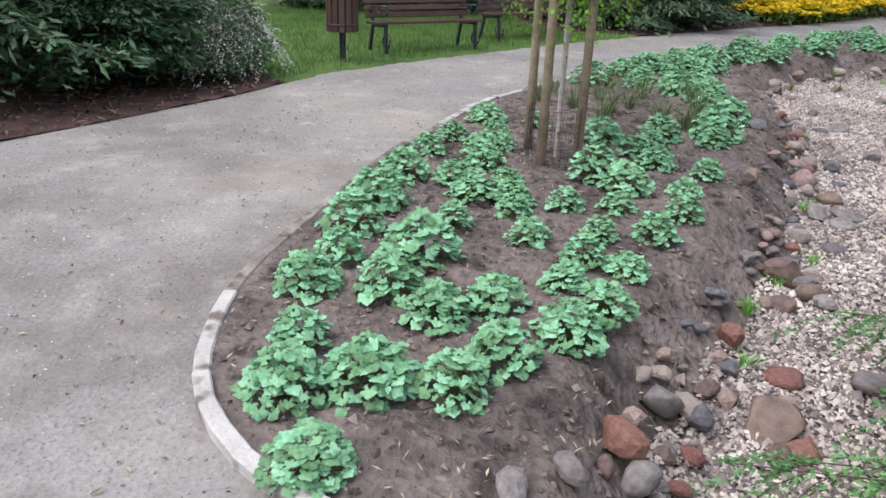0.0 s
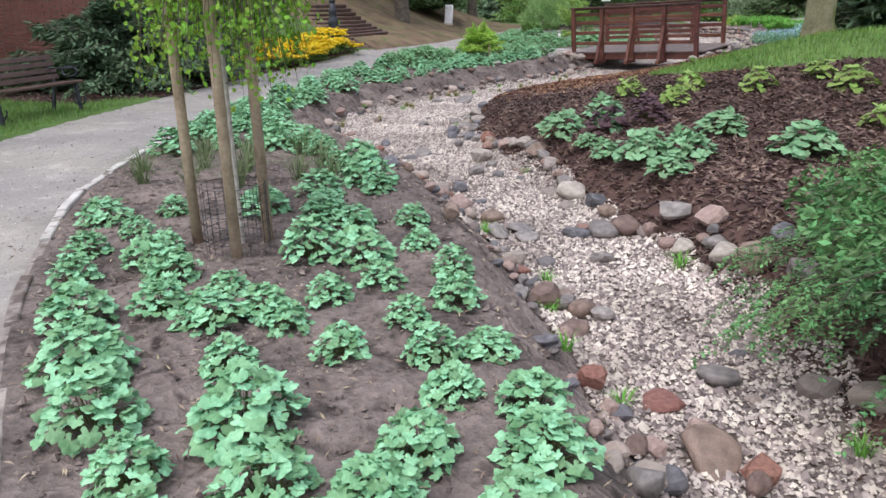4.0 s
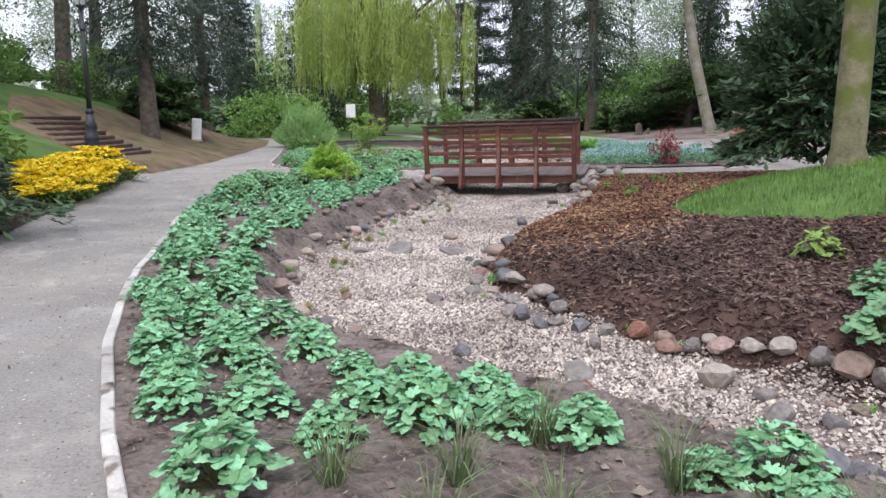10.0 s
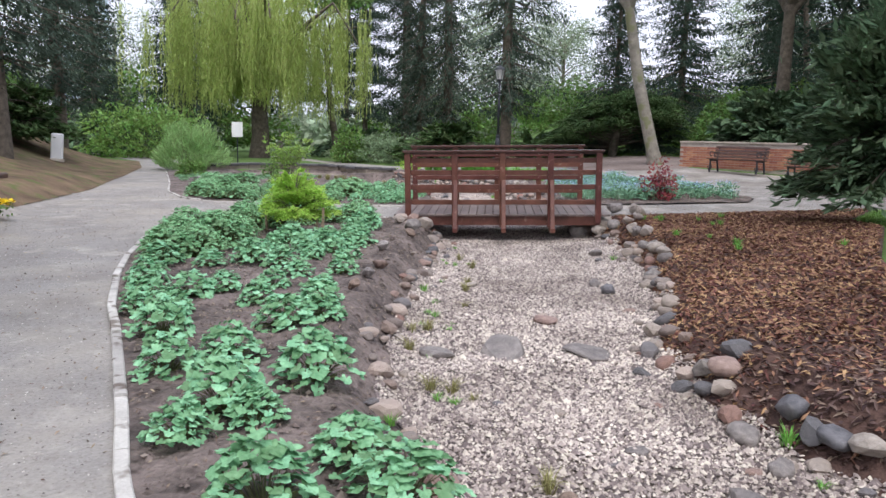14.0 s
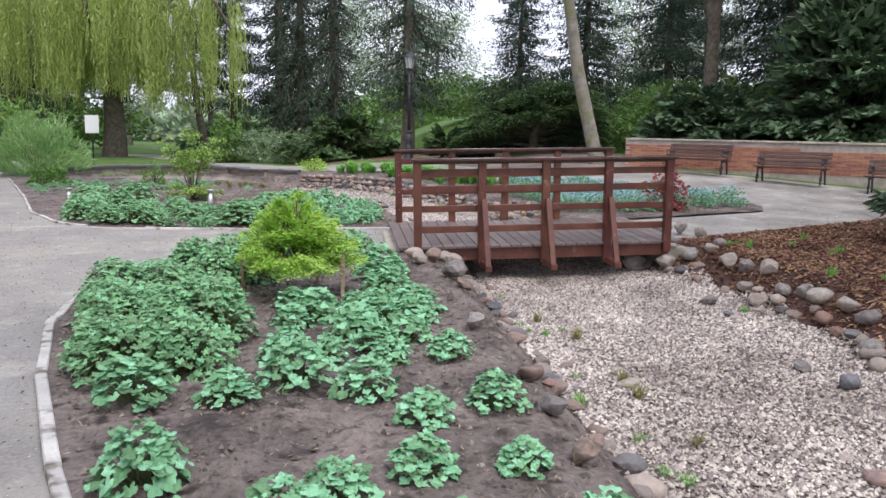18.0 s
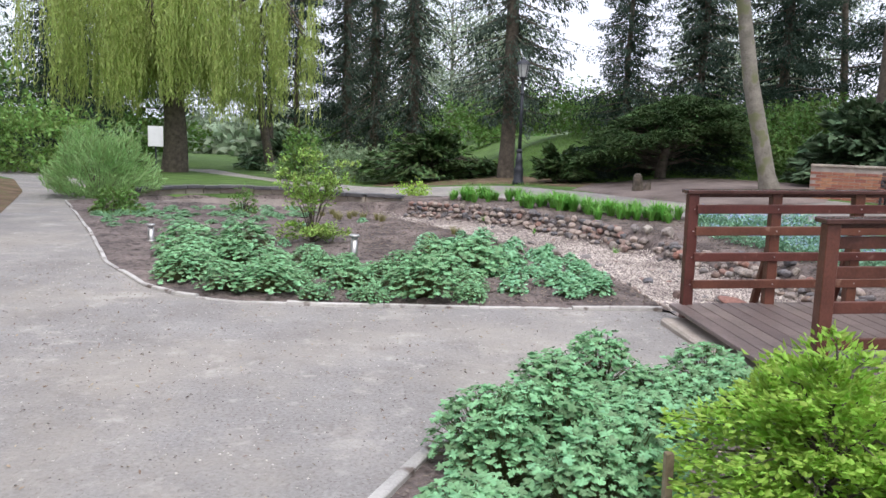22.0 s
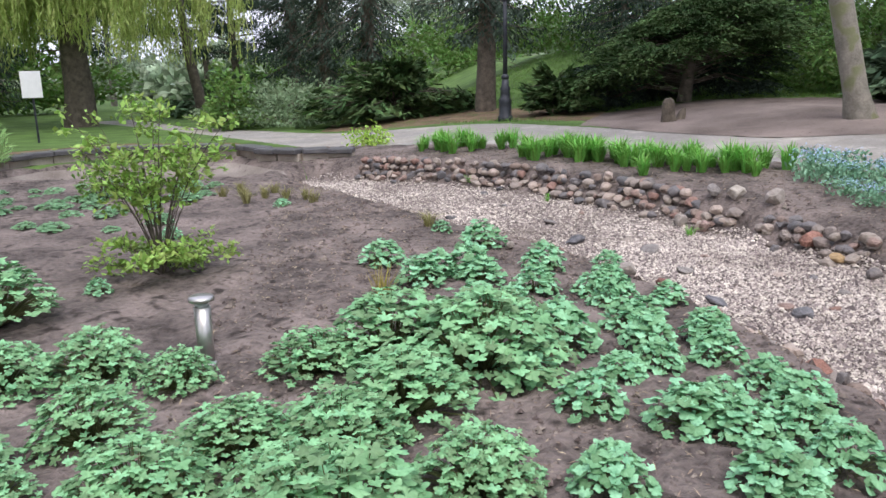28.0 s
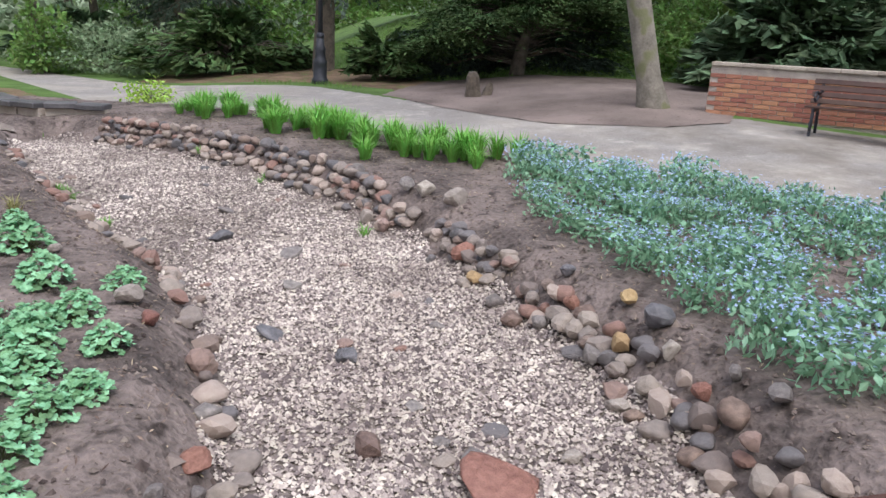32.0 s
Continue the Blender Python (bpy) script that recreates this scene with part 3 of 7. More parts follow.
# ---- kerbs ----
def kerb(points, label, width=0.09, length=0.95, proud=0.04, buried=(0, 0)):
    """A low concrete kerb of separate stones along a line."""
    pts = np.array(points)
    d = np.r_[0, np.cumsum(np.hypot(*np.diff(pts, axis=0).T))]
    total = d[-1]
    count = int(round(total / length))
    thing = tagged(new("kerb"), label, "kerb")
    for k in range(count):
        s0, s1 = total * k / count + 0.004, total * (k + 1) / count - 0.004
        s = np.linspace(s0, s1, 5)
        x, y = np.interp(s, d, pts[:, 0]), np.interp(s, d, pts[:, 1])
        tx, ty = np.gradient(x), np.gradient(y)
        n = np.hypot(tx, ty)
        nx, ny = -ty / n, tx / n
        bm = bmesh.new()
        rows = []
        sunk = buried[0] < s0 < buried[1]
        for a in range(5):
            z = float(lie(x[a], y[a])) + (0.022 if sunk else proud) + 0.011 * math.sin(k * 2.3) + 0.004 * math.sin(k * 5.1 + a)
            c = 0.008
            prof = [(-width / 2, -0.2), (-width / 2, z - c), (-width / 2 + c, z), (width / 2 - c, z), (width / 2, z - c), (width / 2, -0.2)]
            rows.append([bm.verts.new((x[a] + nx[a] * o, y[a] + ny[a] * o, h)) for o, h in prof])
        for p, q in zip(rows, rows[1:]):
            for i in range(5):
                bm.faces.new((p[i], p[i + 1], q[i + 1], q[i]))
        bm.faces.new(rows[0][::-1])
        bm.faces.new(rows[-1])
        bmesh.ops.recalc_face_normals(bm, faces=bm.faces)
        part("kerb_stone", bm, M_KERBDIRT if sunk else M_KERB, thing)
    return thing


kerb(KERB_A, "pale grey concrete kerb round the long planting bed", 0.07, 0.75, 0.042, (1.6, 5.6))
kerb(KERB_B, "low worn concrete kerb round the planting bed by the bridge", 0.055, 0.95, 0.03)


# ---- footbridge ----
def footbridge():
    deck, length, depth = 0.13, 3.3, 2.08
    thing = tagged(new("footbridge"), "red-brown stained timber footbridge over the dry stream", "bridge")
    thing.matrix_basis = pose(0, 0, 0.0, 1.9, -1.6)
    for x in np.arange(0.07, length + 0.5, 0.145) - 0.25:
        part("deck_board", block(0.135, depth + 0.06, 0.035, pose(x, depth / 2, deck - 0.018), 0.004), M_DECK, thing, "" if x > 0 else "wet grey-brown deck board")
    for y in (0.07, depth - 0.07):
        part("side_beam", block(length + 0.1, 0.09, 0.16, pose(length / 2, y, deck - 0.12), 0.006), M_WOODRED, thing)
    part("side_beam", block(length, 0.12, 0.14, pose(length / 2, depth / 2, deck - 0.12), 0.006), M_WOODRED, thing)
    top = 1.24
    for y, out in ((0.0, -1), (depth, 1)):
        rail = add("railing", np_mesh("rail_cap", *cap_arrays(length, top)), M_CAP, thing)
        rail.matrix_basis = pose(0 if y == 0 else -0.09, y, 0)
        rail["label"] = "railing with flat capped handrail and four boards"
        for k, x in enumerate((0.0, 0.82, 1.65, 2.48, 3.3)):
            low = -0.02 if k in (0, 4) else -0.1
            part("post", block(0.1, 0.085, top - 0.04 - low, pose(x, 0, (top - 0.04 + low) / 2), 0.006), M_WOODRED, rail)
            if k in (1, 2, 3):
                part("brace", beam((x + 0.02, out * 0.06, 0.72), (x + 0.02, out * 0.36, -0.1), 0.07, 0.05), M_WOODRED, rail)
                part("outrigger", beam((x + 0.02, -out * 0.1, -0.1), (x + 0.02, out * 0.42, -0.1), 0.08, 0.08), M_WOODRED, rail)
        for h in (0.335, 0.6, 0.85, 1.06):
            part("board", block(length - 0.05, 0.03, 0.085, pose(length / 2, -out * 0.05, h), 0.005), M_WOODRED, rail)
        for x in (0.0, 0.82, 1.65, 2.48, 3.3):
            for h in (0.335, 0.6, 0.85, 1.06):
                part("bolt", turned([(0.008, 0), (0.006, 0.006)], 6, pose(x, -out * 0.064, h, -90 * -out)), M_STEEL, rail)
    for x in (-0.18, length + 0.18):
        part("abutment", block(0.35, depth - 0.1, 0.42, pose(x, depth / 2, -0.2), 0.02), M_PALESTONE, thing, "rough stone abutment")
    return thing


def cap_arrays(length, top):
    """The two planks of a handrail: a flat cap on an upright board."""
    out = []
    for sx, sy, sz, z in ((length + 0.16, 0.15, 0.036, top - 0.018), (length + 0.06, 0.05, 0.035, top - 0.0535)):
        bm = block(sx, sy, sz, pose(length / 2, 0, z), 0.005)
        bmesh.ops.triangulate(bm, faces=bm.faces[:])
        bm.verts.index_update()
        out.append((np.array([v.co[:] for v in bm.verts]), np.array([[v.index for v in f.verts] for f in bm.faces])))
        bm.free()
    return merged(out)


footbridge()


# ---- benches, bin, lamps, sign, bollard lights ----
def bench(x, y, turn, label, length=1.8):
    """A park bench with cast-iron ends and timber slats; turn: the way it faces, in degrees from +x."""
    thing = tagged(new("bench"), label, "bench", "park benches")
    thing.matrix_basis = pose(x, y, z_at(x, y) + 0.01, 0, 0, turn)
    for s in (-1, 1):
        o = s * (length / 2 - 0.12)
        end = part("end_frame", beam((0.2, o, 0.02), (0.17, o, 0.44), 0.04, 0.05), M_IRON, thing, "black cast-iron end with scrolled armrest")
        part("back_leg", beam((-0.3, o, 0.02), (-0.2, o, 0.42), 0.04, 0.05), M_IRON, end)
        part("back_bar", beam((-0.2, o, 0.4), (-0.34, o, 0.84), 0.04, 0.045), M_IRON, end)
        part("seat_bar", beam((0.22, o, 0.41), (-0.24, o, 0.385), 0.04, 0.045), M_IRON, end)
        arm = [(0.24 * math.cos(a) * 0.55 + 0.1, o, 0.6 + 0.07 * math.sin(a)) for a in np.linspace(-1.5, 4.2, 16)]
        v, f = tube(arm, [0.016] * 16, 6)
        add("scroll", np_mesh("scroll", v, f, True), M_IRON, end)
        part("armrest", beam((0.22, o, 0.665), (-0.27, o, 0.64), 0.045, 0.022), M_IRON, end)
        v, f = tube([(0.2 - 0.1 * math.sin(a), o, 0.2 + 0.1 * math.cos(a)) for a in np.linspace(0, 5, 14)], [0.014] * 14, 6)
        add("scroll", np_mesh("scroll", v, f, True), M_IRON, end)
    for k in range(5):
        part("seat_slat", block(0.072, length, 0.035, pose(0.19 - 0.088 * k, 0, 0.45 - 0.006 * k), 0.006), M_DARKWOOD, thing)
    for k in range(4):
        part("back_slat", block(0.03, length, 0.075, pose(-0.215 - 0.03 * k, 0, 0.52 + 0.095 * k, 0, -17), 0.006), M_DARKWOOD, thing)
    return thing


bench(0.29, -15.52, 22, "dark timber park bench with black iron ends on the lawn edge")
bench(-1.33, -13.45, 25, "dark timber park bench with black iron ends beneath the trees")
bench(8.95, 10.95, 223, "dark timber park bench before the low brick wall")
bench(10.65, 9.05, 223, "dark timber park bench before the low brick wall")
bench(12.45, 7.1, 223, "dark timber park bench before the low brick wall")


def litter_bin(x, y):
    thing = tagged(new("litter_bin"), "dark red slatted timber litter bin on an iron post", "litter bin")
    thing.matrix_basis = pose(x, y, z_at(x, y), 0, 0, 20)
    part("post", turned([(0.045, 0), (0.04, 0.9)], 10), M_IRON, thing)
    part("base", turned([(0.09, 0), (0.07, 0.03)], 12), M_IRON, thing)
    part("inner_drum", turned([(0.17, 0.42), (0.185, 1.0), (0.17, 1.0), (0.16, 0.46)], 16), M_IRON, thing)
    for k in range(14):
        a = k * math.tau / 14
        part("slat", block(0.022, 0.075, 0.66, pose(0.2 * math.cos(a), 0.2 * math.sin(a), 0.74, 0, 0, math.degrees(a)), 0.004), M_DARKWOOD, thing)
    for h in (0.5, 0.98):
        part("hoop", turned([(0.216, h - 0.015), (0.222, h), (0.216, h + 0.015), (0.2, h)], 20), M_IRON, thing)


litter_bin(1.33, -16.83)


def street_lamp(x, y, tall, label):
    thing = tagged(new("street_lamp"), label, "street lamp", "park lamps")
    thing.matrix_basis = pose(x, y, z_at(x, y) - 0.01)
    part("plinth", turned([(0.2, 0), (0.2, 0.14), (0.165, 0.18), (0.16, 0.5), (0.175, 0.56), (0.13, 0.62), (0.12, 0.8), (0.14, 0.85), (0.1, 0.92), (0.085, 1.1)], 16), M_IRON, thing, smooth=True)
    part("collar", turned([(0.075, 1.08), (0.1, 1.12), (0.1, 1.17), (0.07, 1.22)], 16), M_IRON, thing, smooth=True)
    part("column", turned([(0.062, 1.2), (0.045, tall - 0.7)], 12), M_IRON, thing, smooth=True)
    part("collar", turned([(0.06, tall - 1.2), (0.08, tall - 1.16), (0.06, tall - 1.12)], 12), M_IRON, thing, smooth=True)
    head = part("lantern_frame", turned([(0.05, tall - 0.7), (0.12, tall - 0.66), (0.13, tall - 0.62)], 6), M_IRON, thing)
    part("glass", turned([(0.125, tall - 0.62), (0.2, tall - 0.22)], 6), M_LAMPGLASS, head, "clouded lantern glass")
    part("roof", turned([(0.24, tall - 0.22), (0.2, tall - 0.14), (0.06, tall - 0.04), (0.03, tall)], 6), M_IRON, head)
    for k in range(6):
        a = k * math.tau / 6
        part("glazing_bar", beam((0.13 * math.cos(a), 0.13 * math.sin(a), tall - 0.62), (0.205 * math.cos(a), 0.205 * math.sin(a), tall - 0.22), 0.015, 0.015, 0), M_IRON, head)


M_LAMPGLASS = surf("lamp_glass", (0.35, 0.36, 0.36), (0.5, 0.51, 0.51), scale=5, fine=20, rough=0.2, bump=0.0)
street_lamp(1.58, 20.31, 4.2, "black cast-iron park lamp beside the far path")
street_lamp(-8.04, -1.05, 4.2, "black cast-iron park lamp beside the yellow flowers")
street_lamp(-13.5, 34.0, 4.2, "black cast-iron park lamp under the willow")


def notice_sign(x, y):
    thing = tagged(new("notice_sign"), "white notice board on a thin dark post", "sign")
    thing.matrix_basis = pose(x, y, z_at(x, y) - 0.02, 0, 0, 14)
    part("post", turned([(0.03, 0), (0.03, 1.95)], 8, pose(0, 0.03, 0)), M_IRON, thing)
    board = part("board", block(0.52, 0.02, 0.72, pose(0, 0, 1.66), 0.004), M_WHITE, thing, "white enamelled board")
    part("frame", block(0.55, 0.015, 0.02, pose(0, 0.002, 2.02), 0.002), M_STEEL, board)
    part("frame", block(0.55, 0.015, 0.02, pose(0, 0.002, 1.3), 0.002), M_STEEL, board)


notice_sign(-11.2, 23.6)


def bollard_light(x, y, taller=0.0):
    thing = tagged(new("bollard_light"), "short round stainless steel garden light in the soil", "garden light", "garden lights")
    thing.matrix_basis = pose(x, y, z_at(x, y) + taller)
    part("tube", turned([(0.047, -0.1), (0.047, 0.3)], 16), M_STEEL, thing, smooth=True)
    part("lens", turned([(0.04, 0.3), (0.04, 0.335)], 16), M_LAMPGLASS, thing, "clouded glass ring", smooth=True)
    part("cap", turned([(0.072, 0.335), (0.074, 0.352), (0.066, 0.362)], 20), M_STEEL, thing, smooth=True)
    part("collar", turned([(0.06, 0.01 - taller), (0.06, 0.04 - taller), (0.048, 0.05 - taller)], 16), M_STEEL, thing, smooth=True)


bollard_light(-3.39, 5.0, 0.08)
bollard_light(-6.55, 6.95, -0.07)


# ---- low brick wall, stump stone, rim of the spring ----
def brick_wall(x, y, turn, length, tall, label, thick=0.3, top=True, rows_from=0):
    thing = tagged(new("wall_low"), label, kind="structure")
    z = z_at(x, y) - 0.02
    thing.matrix_basis = pose(x, y, z, 0, 0, turn)
    core = part("core", block(length, thick - 0.02, tall + 0.6, pose(length / 2, 0, tall / 2 - 0.3)), M_MORTAR, thing, "lime mortar joints")
    bm = block(0.245, 0.02, 0.065, None, 0.004)
    me = bpy.data.meshes.new("brick")
    bm.to_mesh(me)
    bm.free()
    me.materials.append(M_BRICK)
    made = 0
    for r in range(int(tall / 0.077)):
        for c in range(int(length / 0.257)):
            if made >= 300:
                break
            made += 1
            add("brick", me, None, thing, pose(0.13 + c * 0.257 + (0.128 if r % 2 else 0), -thick / 2 + 0.002, 0.04 + r * 0.077))
    for r in range(int(tall / 0.077)):
        add("brick", me, None, thing, pose(-0.002, 0.0, 0.04 + r * 0.077, 0, 0, 90))
    if top:
        for c in range(int(length / 0.5)):
            part("coping", block(0.495, thick + 0.08, 0.06, pose(0.25 + c * 0.5, 0, tall + 0.03), 0.008), M_PALESTONE, thing)
    return thing


brick_wall(7.94, 13.64, -46.6, 9.0, 0.82, "low old red brick wall with stone coping behind the benches")

# ---- plants ----
def bed_leaf(radius, divided, n, phase):
    """A lobed, scalloped leaf about its stalk end, cupped and creased along its veins: verts and triangles."""
    a = np.linspace(-0.86 * math.pi, 0.86 * math.pi, n)
    lobe = np.abs(np.cos(2.5 * a))
    if divided:
        r = radius * (1.12 - 0.62 * (1 - lobe ** 0.75) + 0.05 * np.cos(15 * a))
    else:
        r = radius * (1.1 - 0.36 * (1 - lobe ** 0.7) + 0.06 * np.cos(15 * a))
    r = r * (0.94 + 0.06 * np.cos(a))
    wave = 0.07 * np.cos(3 * a + phase) + 0.05 * np.cos(2 * a + 2 * phase)
    mid = 0.56 * r
    inner = np.stack([mid * np.cos(a) + radius * 0.2, mid * np.sin(a), radius * (0.07 + 0.1 * lobe - 0.06 + 0.4 * wave)], 1)
    rim = np.stack([r * np.cos(a) + radius * 0.2, r * np.sin(a), radius * (-0.12 + 0.13 * lobe + 1.5 * wave)], 1)
    v = np.concatenate([[[radius * 0.1, 0, 0]], inner, rim])
    k = np.arange(n - 1)
    f = np.concatenate([np.stack([0 * k, 1 + k, 2 + k], 1), np.stack([1 + k, 1 + n + k, 2 + n + k], 1), np.stack([1 + k, 2 + n + k, 2 + k], 1)])
    return v, f


def turn_to(normal, heading):
    z = normal / np.linalg.norm(normal)
    x = heading - z * (heading @ z)
    x /= np.linalg.norm(x) + 1e-9
    return np.stack([x, np.cross(z, x), z], 1)


def leafy_mound(name, seed, count, leaf, spread, tall, divided=False):
    """A low plant: lobed leaves on thin stalks over a dome one metre wide when spread is 0.5."""
    gen = np.random.default_rng(seed)
    leaves, stalks = [], []
    lob = gen.uniform(0.7, 1.2, 6)
    for k in range(count):
        u = math.sqrt((k + 0.5) / count)
        a = k * 2.39996 + gen.normal(0, 0.25)
        reach = spread * u * (0.75 + 0.25 * lob[int((a % math.tau) / math.tau * 6)]) * gen.uniform(0.82, 1.12)
        z = tall * (1 - u ** (3.4 if divided else 2.6)) * gen.uniform(0.74, 1.12) + 0.05 * gen.uniform(0.5, 1.5)
        p = np.array([reach * math.cos(a), reach * math.sin(a), z])
        out = np.array([math.cos(a), math.sin(a), 0.0])
        normal = np.array([0, 0, 1.0]) + out * (0.05 + 0.5 * u**2) + gen.normal(0, 0.25, 3)
        size = leaf * gen.uniform(0.62, 1.22)
        v, f = bed_leaf(size, divided, 21, gen.uniform(0, 6))
        turn = out + gen.normal(0, 0.35, 3)
        leaves.append((v @ turn_to(normal, turn).T + p, f))
        root = np.array([0.16 * p[0], 0.16 * p[1], 0.0])
        if k % 3 == 0 or u > 0.8:
            stalks.append(tube([root, (0.45 * root + 0.55 * p) + [0, 0, 0.03], p], [0.006, 0.0045, 0.003], 3))
    v, f = merged(leaves)
    sv, sf = merged(stalks)
    return np_mesh("leaves", v, f, True), np_mesh("stalk_tuft", sv, sf, True)


def plant_kind(name, label, category, group, material, seeds, count, leaf, spread, tall, divided=False):
    """Meshes of a few different plants of a kind."""
    out = []
    for s in seeds:
        crown, stems = leafy_mound(name, s, count, leaf, spread, tall, divided)
        crown.materials.append(material)
        stems.materials.append(L_STALK)
        out.append((crown, stems, label, category, group, name))
    return out


def set_plant(kind, x, y, width, gen, lift=0.03, squat=1.0):
    crown, stems, label, category, group, name = kind[int(gen.integers(len(kind)))]
    thing = tagged(new(name), label, category, group)
    thing.matrix_basis = pose(x, y, z_at(x, y) + lift, gen.normal(0, 4), gen.normal(0, 4), gen.uniform(0, 360)) @ Matrix.Diagonal((width, width * gen.uniform(0.88, 1.1), width * squat * gen.uniform(0.88, 1.12), 1))
    tagged(add("foliage_mass", crown, None, thing), kind="stuff")
    tagged(add("stalk_tuft", stems, None, thing), kind="stuff")
    return thing


L_STALK = foliage("leaf_stalk", (0.12, 0.16, 0.06), (0.26, 0.26, 0.12), vary=0.3)
LOBED = plant_kind("coral_bells_plant", "low mound of lobed fresh green leaves on bare soil", "plant", "lobed leaf plants", L_BED, (1, 2, 3, 4, 5, 6, 7, 8), 128, 0.082, 0.47, 0.46)
CRANE = plant_kind("cranesbill_plant", "taller bushy clump of divided bright green leaves", "plant", "divided leaf plants", L_BEDFINE, (11, 12, 13, 14, 15), 430, 0.047, 0.5, 0.5, True)
PALEKIND = plant_kind("coral_bells_plant", "low mound of pale green lobed leaves on bark mulch", "plant", "bank plants", L_PALE, (21, 22, 23), 85, 0.1, 0.46, 0.42)
LIMEKIND = plant_kind("hosta_plant", "small plant of pale yellow-green leaves on bark mulch", "plant", "bank plants", L_LIMESOFT, (24, 25), 30, 0.15, 0.46, 0.5)
PURPLEKIND = plant_kind("purple_leaf_plant", "dark purple-leaved plant on bark mulch", "plant", "bank plants", L_PURPLE, (26, 27), 60, 0.1, 0.46, 0.5)
